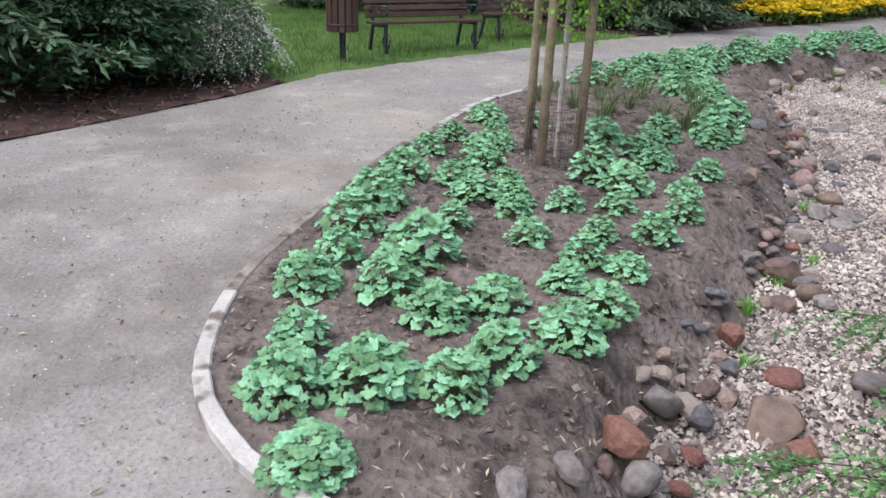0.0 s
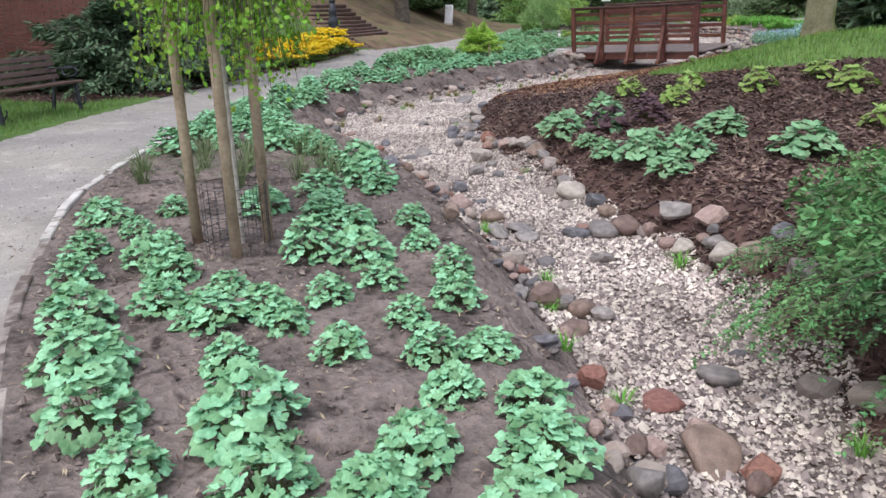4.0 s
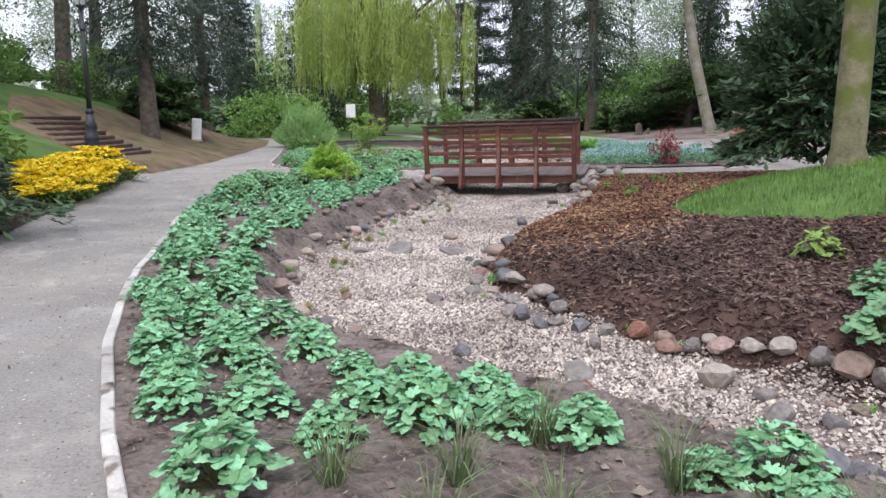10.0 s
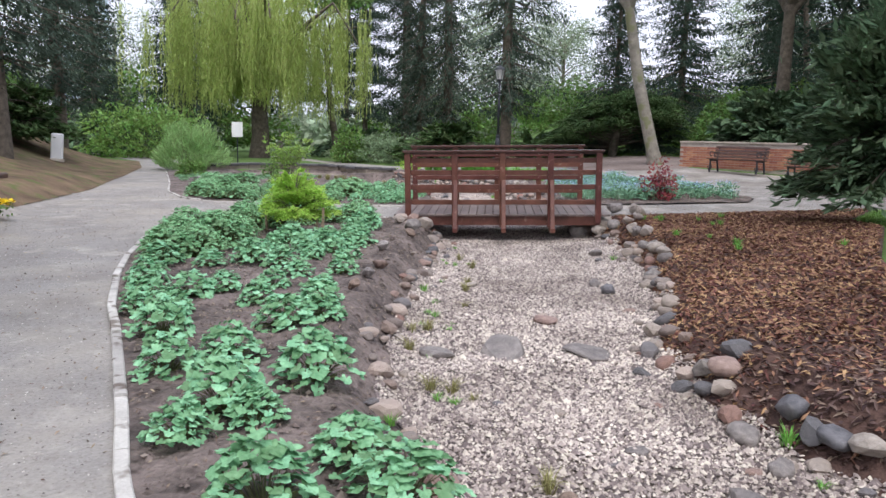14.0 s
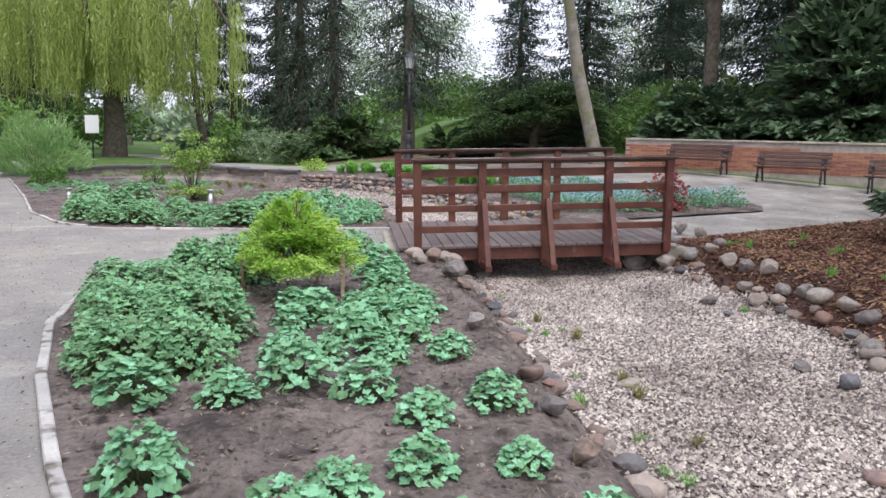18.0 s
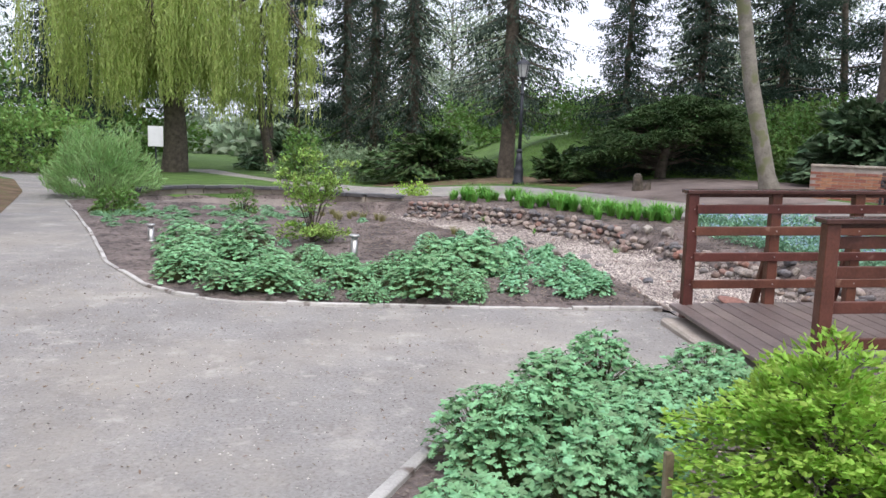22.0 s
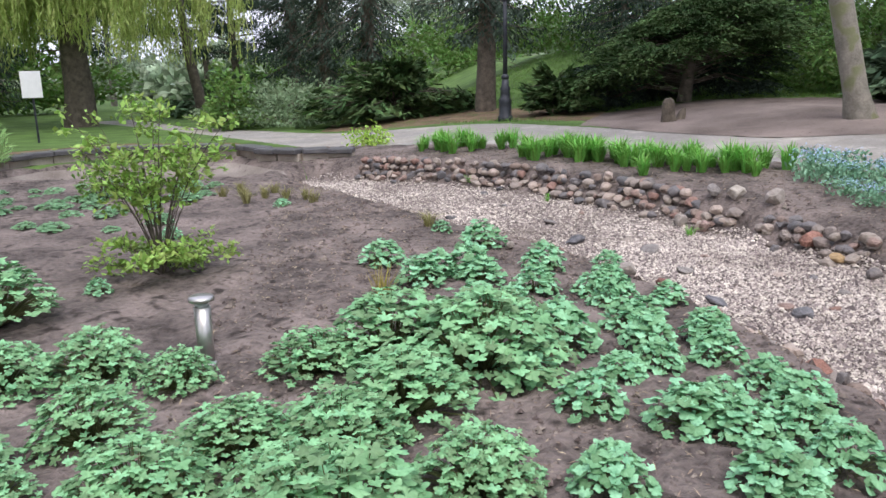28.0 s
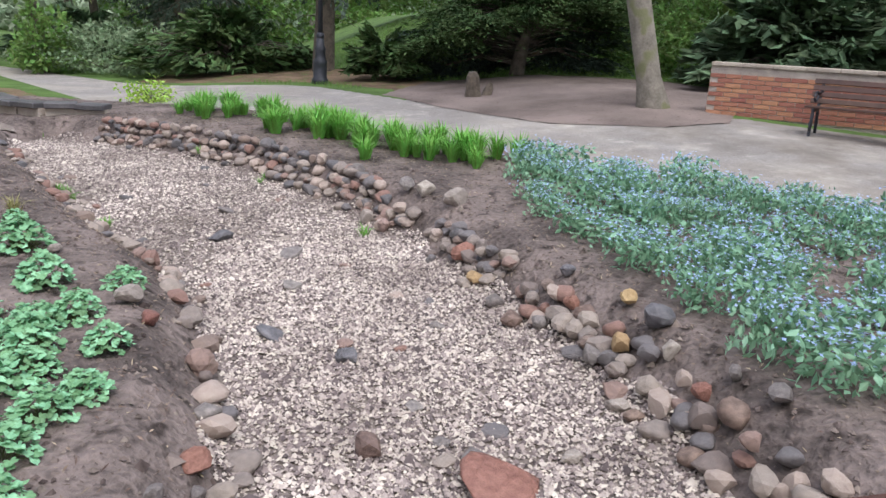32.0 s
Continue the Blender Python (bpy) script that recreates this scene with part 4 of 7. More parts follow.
SPOTS = {
    "near5": [(7.21, -15.33, 0.44), (7.34, -14.97, 0.28), (7.58, -15.56, 0.28), (7.79, -15.22, 0.31), (8.05, -15.53, 0.31), (8.02, -15.86, 0.28), (7.50, -15.88, 0.28), (7.59, -16.25, 0.28), (8.00, -16.27, 0.28), (8.36, -16.09, 0.30), (8.53, -15.91, 0.29), (8.61, -16.28, 0.28), (7.72, -16.66, 0.28), (6.96, -16.11, 0.28), (6.91, -16.47, 0.36), (7.26, -16.42, 0.39), (6.53, -16.17, 0.36), (6.02, -15.89, 0.28), (5.51, -15.79, 0.28), (5.05, -15.77, 0.41), (5.69, -16.23, 0.35), (6.08, -16.51, 0.31), (6.69, -16.80, 0.43), (5.33, -15.38, 0.30), (6.63, -14.83, 0.34), (6.16, -14.64, 0.34), (6.11, -14.07, 0.37), (6.95, -14.59, 0.31)],
    "start": [(9.81, -17.56, 0.28), (9.36, -17.63, 0.32), (9.02, -17.57, 0.28), (9.36, -17.32, 0.37), (9.46, -17.02, 0.30), (9.28, -16.78, 0.34), (9.14, -16.44, 0.32), (8.93, -16.19, 0.28), (8.48, -17.52, 0.33), (8.57, -17.14, 0.35), (8.86, -16.96, 0.33), (8.78, -16.67, 0.29), (8.20, -16.94, 0.44), (8.13, -17.35, 0.28), (7.70, -17.24, 0.36), (7.25, -17.04, 0.40), (7.36, -16.19, 0.28), (6.87, -15.42, 0.38)],
    "tree": [(6.20, -16.11, 0.40), (5.80, -14.96, 0.45), (6.36, -14.86, 0.37), (5.31, -13.44, 0.47), (4.52, -13.17, 0.45)],
    "mid_kerb": [(3.10, -13.98, 0.52), (2.46, -13.32, 0.39), (1.91, -12.68, 0.40), (1.57, -12.12, 0.40), (1.05, -11.30, 0.45), (0.64, -10.49, 0.51), (0.11, -9.45, 0.50)],
    "mid_row": [(2.85, -13.21, 0.41), (3.39, -13.51, 0.34), (2.32, -12.56, 0.44), (1.78, -11.95, 0.40), (1.47, -11.19, 0.44), (1.17, -10.35, 0.49), (0.47, -8.90, 0.52)],
    "mid_stream": [(2.30, -11.91, 0.43), (2.77, -12.35, 0.39), (3.39, -13.05, 0.40), (3.77, -13.18, 0.45), (4.20, -13.16, 0.37), (5.04, -13.47, 0.28), (5.42, -13.67, 0.31), (5.86, -13.89, 0.53), (5.81, -14.40, 0.37)],
    "row11": [(2.24, -13.02, 0.39), (3.15, -12.59, 0.29), (3.55, -12.77, 0.38), (3.98, -12.87, 0.37), (2.55, -12.67, 0.28), (2.11, -12.19, 0.35), (1.76, -12.48, 0.34), (1.23, -11.68, 0.34), (1.44, -11.54, 0.34), (1.37, -10.87, 0.38), (1.86, -11.51, 0.29)],
    "near13": [(0.81, -11.30, 0.31), (0.90, -9.98, 0.41), (0.04, -9.87, 0.33), (0.33, -9.59, 0.34), (-0.45, -8.87, 0.41), (-0.18, -8.56, 0.42), (-0.86, -8.03, 0.47), (-0.06, -7.68, 0.47)],
    "near17": [(-1.32, -7.41, 0.37), (-1.56, -6.82, 0.37), (-1.80, -6.24, 0.46), (-1.17, -6.76, 0.46), (-0.95, -6.51, 0.35), (-1.05, -7.47, 0.39), (-0.50, -6.94, 0.35), (-0.59, -6.24, 0.34), (0.03, -6.97, 0.43), (0.14, -7.37, 0.37), (-0.11, -6.21, 0.28), (-0.08, -5.41, 0.36), (-0.51, -5.60, 0.35), (-0.81, -5.16, 0.38), (-1.21, -4.90, 0.48), (-1.58, -5.21, 0.34), (-2.11, -5.19, 0.48), (-1.16, -3.39, 0.49), (-0.72, -3.66, 0.47), (-0.35, -3.12, 0.51), (-0.22, -4.46, 0.37), (-0.61, -1.72, 0.47)],
    "near21": [(-1.35, -3.01, 0.38), (-0.83, -2.94, 0.32), (-0.50, -2.42, 0.47), (-0.61, -2.19, 0.34), (-0.42, -1.55, 0.39)],
    "right20": [(-1.34, -3.60, 0.35), (-0.40, -2.89, 0.32), (-0.36, -3.40, 0.36), (-0.85, -3.88, 0.45), (-0.68, -3.40, 0.42), (-0.46, -3.98, 0.37), (-0.70, -4.29, 0.37), (-1.32, -4.17, 0.31), (-1.37, -4.45, 0.31), (-1.03, -4.48, 0.31), (-0.56, -1.22, 0.52), (-0.63, -4.53, 0.32)],
    "bedB": [(-4.98, 5.96, 0.70), (-5.67, 5.66, 0.70), (-5.43, 4.85, 0.54), (-5.35, 4.22, 0.56), (-5.26, 3.73, 0.50), (-4.89, 4.65, 0.58), (-4.45, 4.84, 0.43), (-4.67, 3.18, 0.48), (-4.21, 3.06, 0.51), (-4.27, 3.75, 0.47), (-3.96, 3.54, 0.29), (-3.95, 4.91, 0.43), (-3.75, 4.10, 0.40), (-3.48, 4.70, 0.30), (-3.38, 3.46, 0.46), (-3.07, 3.89, 0.41), (-2.77, 4.79, 0.42), (-2.32, 4.98, 0.60), (-2.31, 4.17, 0.55), (-1.84, 4.66, 0.70), (-2.63, 3.77, 0.47), (-2.59, 2.97, 0.59), (-2.80, 3.38, 0.42), (-2.07, 3.39, 0.41), (-2.10, 2.87, 0.28), (-3.70, 2.76, 0.28), (-3.14, 2.74, 0.28)],
    "bedB_fan": [(-2.26, 7.22, 0.43), (-1.99, 6.51, 0.42), (-1.58, 6.72, 0.43), (-1.32, 7.60, 0.44), (-0.95, 6.76, 0.39), (-1.17, 6.12, 0.35), (-1.43, 5.73, 0.32), (-1.72, 5.49, 0.45), (-1.21, 5.36, 0.30), (-1.30, 4.94, 0.46), (-0.80, 5.16, 0.35), (-0.79, 4.85, 0.36), (-0.88, 4.51, 0.30), (-0.44, 4.86, 0.30), (-0.51, 4.53, 0.33), (-0.43, 4.17, 0.28), (-0.78, 3.98, 0.29), (-1.64, 4.53, 0.36), (-1.13, 4.41, 0.29), (-1.42, 4.03, 0.37), (-0.33, 5.64, 0.28), (-0.31, 5.07, 0.28), (-0.58, 6.14, 0.31), (-0.41, 6.67, 0.28)],
    "fan28": [(-1.53, 6.45, 0.40), (-0.78, 5.96, 0.34), (-0.72, 5.64, 0.37), (-0.63, 5.35, 0.31), (-1.02, 3.82, 0.42), (-0.83, 3.66, 0.36), (-0.41, 3.90, 0.34), (-0.57, 3.62, 0.34), (-0.93, 3.23, 0.37), (-0.59, 3.31, 0.34), (-1.57, 3.33, 0.35), (-1.86, 6.71, 0.37)],
    "bank": [(6.26, -11.41, 0.50), (6.77, -11.80, 0.28), (7.11, -12.05, 0.30), (7.55, -12.20, 0.48), (7.92, -12.54, 0.36), (7.88, -12.09, 0.48), (7.87, -11.27, 0.48), (6.41, -10.74, 0.48), (6.74, -11.33, 0.33), (8.72, -11.68, 0.56)],
}
gen = np.random.default_rng(3)
for zone, places in SPOTS.items():
    for x, y, w in places:
        if zone == "bank":
            set_plant(PALEKIND, x, y, w, gen, 0.04)
        elif zone == "bedB":
            set_plant(CRANE, x, y, w * 1.32, gen, squat=0.82)
        else:
            set_plant(LOBED, x, y, w * (0.9 if zone in ("near5", "tree") else 1.05 if zone == "start" else 1.0), gen)
# bushy cranesbill mass at the head of the long bed
HEAD = [(-2.55, -4.75), (-2.97, -3.6), (-3.05, -2.5), (-2.85, -1.6), (-2.4, -0.7), (-1.75, -0.03), (-0.6, 0.12), (-0.5, -0.5), (-1.3, -0.9), (-2.0, -1.9), (-1.95, -3.0), (-1.75, -3.9), (-1.8, -4.8)]
placed = []
for _ in range(900):
    x, y = gen.uniform(-3.2, -0.4), gen.uniform(-4.8, 0.2)
    if inside_gap(np.array([x]), np.array([y]), HEAD)[0] < -0.06 and all((x - a) ** 2 + (y - b) ** 2 > 0.34**2 for a, b in placed):
        placed.append((x, y))
        set_plant(CRANE, x, y, gen.uniform(0.5, 0.66), gen, squat=gen.uniform(0.72, 1.12))


def blade_tuft(name, seed, count, length, lean, width):
    gen = np.random.default_rng(seed)
    pieces = []
    for _ in range(count):
        a = gen.uniform(0, math.tau)
        out = np.array([math.cos(a), math.sin(a), 0])
        side = np.array([-math.sin(a), math.cos(a), 0]) * width
        root = out * gen.uniform(0, 0.05) + side * gen.normal() * 2
        h, b = length * gen.uniform(0.6, 1.1), lean * gen.uniform(0.2, 1.3)
        mid = root + out * b * 0.35 * h + [0, 0, h * 0.6]
        tip = root + out * b * h + [0, 0, h * (1 - 0.35 * b)]
        v = np.array([root - side, root + side, mid - side * 0.8, mid + side * 0.8, tip - side * 0.1, tip + side * 0.1])
        pieces.append((v, np.array([[0, 1, 3, 2], [2, 3, 5, 4]])))
    return np_mesh(name, *merged(pieces))


TUFTS = [blade_tuft("sedge_tuft", s, 65, 0.34, 1.0, 0.0035) for s in (1, 2, 3)]
for me in TUFTS:
    me.materials.append(L_TUFT)
for k, (x, y) in enumerate(((4.09, -14.27), (4.06, -13.74), (3.57, -13.89), (4.33, -13.29), (4.92, -13.57), (5.22, -14.1), (5.04, -14.62), (4.55, -14.73), (3.73, -14.68), (4.19, -14.97), (5.5, -14.0), (4.5, -14.1), (4.73, -14.4))):
    ob = add("sedge_tuft", TUFTS[k % 3], None, None, pose(x, y, z_at(x, y) + 0.02, 0, 0, 57 * k))
    tagged(ob, "thin tuft of grey-green ornamental grass on bare soil", "grass tuft", "ornamental grasses")


def leaf_cloud(name, shape, count, size, seed, slim=0.5, hang=0.0, layers=0.35):
    """Arrays of many small leaves through an uneven body. shape: rx, ry, rz of the body, which stands on the ground."""
    g = np.random.default_rng(seed)
    d = spin(count, g)
    d[:, 2] = np.abs(d[:, 2]) * g.choice([1, 1, 1, -0.25], count)
    lump = 1 + 0.16 * np.sin(3 * np.arctan2(d[:, 1], d[:, 0]) + seed) + 0.12 * np.sin(7 * np.arctan2(d[:, 1], d[:, 0]) + 3 * d[:, 2] * 4 + seed) + 0.1 * np.sin(9 * d[:, 2] + seed)
    r = (1 - layers * g.uniform(0, 1, count) ** 1.6) * lump
    p = d * r[:, None] * np.array(shape) + [0, 0, 0.25 * shape[2]]
    p[:, 2] = np.maximum(p[:, 2], 0.03)
    axis = d * [1, 1, 0.4] + spin(count, g) * 0.9 + [0, 0, -hang]
    axis /= np.linalg.norm(axis, axis=1, keepdims=True)
    side = np.cross(axis, spin(count, g))
    side /= np.linalg.norm(side, axis=1, keepdims=True) + 1e-9
    s = size * g.uniform(0.6, 1.3, (count, 1))
    return sheet_leaves(p, axis * s, side * s * slim, 0.3)


def branches(shape, seed, count=14, r=0.012):
    g = np.random.default_rng(seed + 99)
    out = []
    for _ in range(count):
        a, e = g.uniform(0, math.tau), g.uniform(0.35, 1.4)
        d = np.array([math.cos(a) * math.cos(e) * shape[0], math.sin(a) * math.cos(e) * shape[1], math.sin(e) * shape[2]])
        out.append(tube([[0.05 * math.cos(a), 0.05 * math.sin(a), -0.05], d * 0.45 + [0, 0, 0.15 * shape[2]], d * 0.95], [r, r * 0.7, r * 0.25], 5))
    return merged(out)


def shrub(name, label, x, y, shape, material, count, size, seed, slim=0.5, hang=0.0, layers=0.35, turn=0.0, category="shrub", z=None):
    thing = tagged(new(name), label, category)
    thing.matrix_basis = pose(x, y, (z_at(x, y) if z is None else z), 0, 0, turn)
    add("crown", np_mesh("crown", *leaf_cloud("crown", shape, count, size, seed, slim, hang, layers)), material, thing)
    add("branch_frame", np_mesh("branch_frame", *branches(shape, seed), True), M_BARK, thing)
    return thing


def flat_limbs(thing, shape, seed, material, count=26, size=0.12, per=90, low=0.12, slim=0.32, loose=0.05, stem=0.03):
    """Spreading tiered limbs with drooping sprays, for yews, junipers and arching shrubs."""
    g = np.random.default_rng(seed)
    leaves, wood = [], []
    for k in range(count):
        a = k * 2.39996 + g.normal(0, 0.2)
        z0 = shape[2] * g.uniform(low, 0.98)
        reach = math.sqrt(max(0.05, 1 - (z0 / shape[2]) ** 1.7)) * g.uniform(0.75, 1.08)
        tip = np.array([math.cos(a) * shape[0] * reach, math.sin(a) * shape[1] * reach, z0 * g.uniform(0.75, 1.0)])
        root = np.array([0, 0, z0 * 0.55])
        mid = (root + tip) / 2 + [0, 0, 0.12 * shape[2]]
        wood.append(tube([root, mid, tip], [stem, stem * 0.65, stem * 0.2], 5))
        t = g.uniform(0.25, 1.04, per)[:, None]
        base = (1 - t) ** 2 * root + 2 * t * (1 - t) * mid + t**2 * tip
        along = tip - root
        along = along / np.linalg.norm(along)
        across = np.cross(along, [0, 0, 1.0])
        across /= np.linalg.norm(across) + 1e-9
        off = g.normal(0, 1, (per, 1)) * 0.17 * np.linalg.norm(tip) * (0.4 + 0.6 * np.sin(t * 3))
        c = base + across * off + [0, 0, 1] * (-np.abs(off) * 0.35 + g.normal(0, loose, (per, 1)))
        ax = along * 0.8 + across * np.sign(off) * 0.5 + g.normal(0, 0.3, (per, 3)) + [0, 0, -0.25]
        ax /= np.linalg.norm(ax, axis=1, keepdims=True)
        side = np.cross(ax, [0, 0, 1.0] + g.normal(0, 0.4, (per, 3)))
        side /= np.linalg.norm(side, axis=1, keepdims=True)
        s = size * g.uniform(0.6, 1.4, (per, 1))
        leaves.append(sheet_leaves(c, ax * s, side * s * slim, 0.25))
    add("crown", np_mesh("crown", *merged(leaves)), material, thing)
    add("limb_frame", np_mesh("limb_frame", *merged(wood), True), M_BARK, thing)


def limb_shrub(name, label, x, y, shape, material, seed, count=40, size=0.12, per=110, turn=0, category="shrub", low=0.12, slim=0.32, loose=0.05, stem=0.03):
    thing = tagged(new(name), label, category)
    thing.matrix_basis = pose(x, y, z_at(x, y), 0, 0, turn)
    flat_limbs(thing, shape, seed, material, count, size, per, low, slim, loose, stem)
    return thing


def spray_shrub(name, label, x, y, shape, material, seed, stems=330, twigs=24, per=60, size=0.0125, inner_leaf=None, inner_count=115000):
    """A wide shrub of arching stems in layers, each with flat herringbone side twigs full of tiny leaves."""
    g = np.random.default_rng(seed)
    thing = tagged(new(name), label, "shrub")
    thing.matrix_basis = pose(x, y, z_at(x, y))
    cs, axs, sds, wood = [], [], [], []
    for k in range(stems):
        a = k * 2.39996 + g.normal(0, 0.15)
        layer = g.uniform(0.1, 1.0)
        reach = (1.02 - 0.42 * layer**2.6) * g.uniform(0.82, 1.08)
        out = np.array([math.cos(a), math.sin(a), 0.0])
        tip = out * np.array([shape[0], shape[1], 0]) * reach + [0, 0, shape[2] * layer * 0.42 + 0.06]
        root = out * 0.25 * g.uniform(0, 1) + [0, 0, 0.05]
        top = out * np.array([shape[0], shape[1], 0]) * reach * 0.5 + [0, 0, shape[2] * (0.35 + 1.0 * layer)]
        t = np.linspace(0, 1, 7)[:, None]
        line = (1 - t) ** 2 * root + 2 * t * (1 - t) * top + t**2 * tip
        wood.append(tube(line, np.linspace(0.009, 0.0025, 7), 3))
        side0 = np.array([-math.sin(a), math.cos(a), 0.0])
        for q in range(twigs):
            u = 0.3 + 0.7 * (q + g.uniform(0, 1)) / twigs
            base = (1 - u) ** 2 * root + 2 * u * (1 - u) * top + u**2 * tip
            ahead = 2 * (1 - u) * (top - root) + 2 * u * (tip - top)
            ahead = ahead / np.linalg.norm(ahead)
            hand = 1 if q % 2 else -1
            way = ahead * g.uniform(0.75, 1.1) + side0 * hand * g.uniform(0.45, 0.85) + [0, 0, g.uniform(-0.3, 0.05)]
            way /= np.linalg.norm(way)
            length = g.uniform(0.2, 0.5) * (1.15 - 0.5 * u)
            v = g.uniform(0, 1, (per, 1))
            flat = np.cross(way, [0, 0, 1.0])
            flat /= np.linalg.norm(flat) + 1e-9
            off = g.choice([-1, 1], (per, 1)) * g.uniform(0.3, 1, (per, 1))
            c = base + way * length * v + flat * off * 0.016 + [0, 0, -0.1] * v**2 + g.normal(0, 0.007, (per, 3))
            ax = way * 0.7 + flat * off + g.normal(0, 0.25, (per, 3))
            cs.append(c)
            axs.append(ax)
            if q % 3 == 0:
                wood.append(tube([base, base + way * length * 0.5, base + way * length + [0, 0, -0.1]], [0.003, 0.002, 0.001], 3))
    c, ax = np.concatenate(cs), np.concatenate(axs)
    ax /= np.linalg.norm(ax, axis=1, keepdims=True)
    side = np.cross(ax, [0, 0, 1.0] + g.normal(0, 0.35, ax.shape))
    side /= np.linalg.norm(side, axis=1, keepdims=True) + 1e-9
    s = size * g.uniform(0.6, 1.35, (len(c), 1))
    tagged(add("foliage_mass", np_mesh("leaves", *sheet_leaves(c, ax * s, side * s * 0.5, 0.25)), material, thing), kind="stuff")
    tagged(add("stem_frame", np_mesh("stem_frame", *merged(wood), True), M_BARK, thing), kind="stuff")
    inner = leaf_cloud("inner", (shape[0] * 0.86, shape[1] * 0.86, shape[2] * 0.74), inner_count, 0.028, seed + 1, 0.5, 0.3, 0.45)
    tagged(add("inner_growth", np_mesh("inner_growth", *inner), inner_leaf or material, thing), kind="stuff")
    return thing


def spruce_mesh(tall, width, seed, bare=1.2, size=0.13, droop=0.4, levels=58, around=8, per=46, top=15.0, dense=1.0):
    """A spruce: whorls of sagging boughs hung with short drooping sprays, closest together in the lower crown."""
    g = np.random.default_rng(seed)
    cs, axs, szs, wood = [], [], [], []
    for k in range(levels):
        low = k < levels * 0.8
        z = bare + (top - bare) * (k / (levels * 0.8)) if low else top + (tall - top) * (k / levels - 0.8) / 0.2
        z += g.normal(0, 0.08)
        reach = width * max(0.04, 1 - (z - bare * 0.3) / tall) ** 0.75
        if z < bare + 1.2:
            reach *= 0.75
        for b in range(around):
            if g.uniform() > dense:
                continue
            a = (b + 0.5 * (k % 2)) * math.tau / around + g.normal(0, 0.3)
            L = max(0.15, reach * g.uniform(0.5, 1.15))
            out = np.array([math.cos(a), math.sin(a), 0.0])
            across = np.array([-math.sin(a), math.cos(a), 0.0])
            sag = droop * g.uniform(0.7, 1.3)
            t = g.uniform(0.12, 1.02, per)[:, None]
            line = out * L * t + [0, 0, 1] * (z - sag * L * t**1.3 + 0.2 * L * t**3)
            q = np.linspace(0, 0.95, 4)[:, None]
            wood.append(tube(out * L * q + [0, 0, 1] * (z - sag * L * q**1.3 + 0.2 * L * q**3), [0.032, 0.022, 0.014, 0.005], 4))
            off = g.normal(0, 0.1, (per, 1)) * L * (1.12 - t)
            hang = g.uniform(0, 1, (per, 1)) ** 1.5 * (0.2 + 0.14 * L) * (1.2 - 0.5 * t)
            cs.append(line + across * off - [0, 0, 1] * hang)
            axs.append(out * 0.5 + across * np.sign(off) * 0.45 + [0, 0, 1] * (-0.35 - 1.6 * hang) + g.normal(0, 0.3, (per, 3)))
            szs.append(size * g.uniform(0.6, 1.35, (per, 1)) * (1.0 if low else 1.6))
    c, ax, s = np.concatenate(cs), np.concatenate(axs), np.concatenate(szs)
    ax /= np.linalg.norm(ax, axis=1, keepdims=True)
    side = np.cross(ax, g.normal(0, 0.6, ax.shape) + [0, 0, 1.0])
    side /= np.linalg.norm(side, axis=1, keepdims=True)
    crown = np_mesh("crown", *sheet_leaves(c, ax * s, side * s * 0.34, 0.25))
    n = 14
    zs = np.linspace(-0.3, tall * 0.97, n)
    trunk = tube(np.stack([0.05 * np.sin(zs + seed), 0.05 * np.cos(zs * 0.7 + seed), zs], 1), 0.0125 * tall * (1 - zs / tall) ** 0.8 + 0.02 + 0.05 * np.exp(-np.maximum(zs, 0) * 2), 10)
    for _ in range(16):
        a, z, L = g.uniform(0, math.tau), g.uniform(0.45, 1.0) * bare, g.uniform(0.5, 1.6)
        out = np.array([math.cos(a), math.sin(a), 0.0])
        wood.append(tube([[0, 0, z], out * L * 0.5 + [0, 0, z - 0.05], out * L + [0, 0, z - 0.3 * L]], [0.018, 0.01, 0.003], 3))
    wood.append(trunk)
    return crown, np_mesh("trunk", *merged(wood), True)


def pine_mesh(tall, seed, bare=2.5, reach=2.6, clumps=46):
    """A dark open pine: a bare stem, level limbs and rounded tufts of needles with sky between them."""
    g = np.random.default_rng(seed)
    zs = np.linspace(-0.3, tall, 10)
    bend = np.stack([0.25 * np.sin(zs * 0.35 + seed), 0.2 * np.cos(zs * 0.3 + seed) - 0.2, zs], 1)
    wood, leaves = [tube(bend, 0.2 * (1 - zs / tall / 1.15) + 0.02, 10)], []
    for k in range(clumps):
        z = bare + (tall - bare) * ((k + g.uniform(0, 1)) / clumps)
        a = k * 2.39996 + g.normal(0, 0.4)
        L = reach * g.uniform(0.35, 1.1) * (1.05 - 0.65 * (z / tall) ** 2)
        root = np.array([np.interp(z, zs, bend[:, 0]), np.interp(z, zs, bend[:, 1]), z])
        end = root + [math.cos(a) * L, math.sin(a) * L, g.uniform(-0.1, 0.3) * L]
        wood.append(tube([root, (root + end) / 2 + [0, 0, 0.12], end], [0.05, 0.03, 0.012], 4))
        n = 620
        p = end + g.normal(0, 1, (n, 3)) * [0.5, 0.5, 0.2]
        ax = spin(n, g) + [0, 0, 0.4]
        ax /= np.linalg.norm(ax, axis=1, keepdims=True)
        sd = np.cross(ax, spin(n, g))
        sd /= np.linalg.norm(sd, axis=1, keepdims=True) + 1e-9
        leaves.append(sheet_leaves(p, ax * 0.11, sd * 0.024, 0.2))
    return np_mesh("crown", *merged(leaves)), np_mesh("trunk", *merged(wood), True)


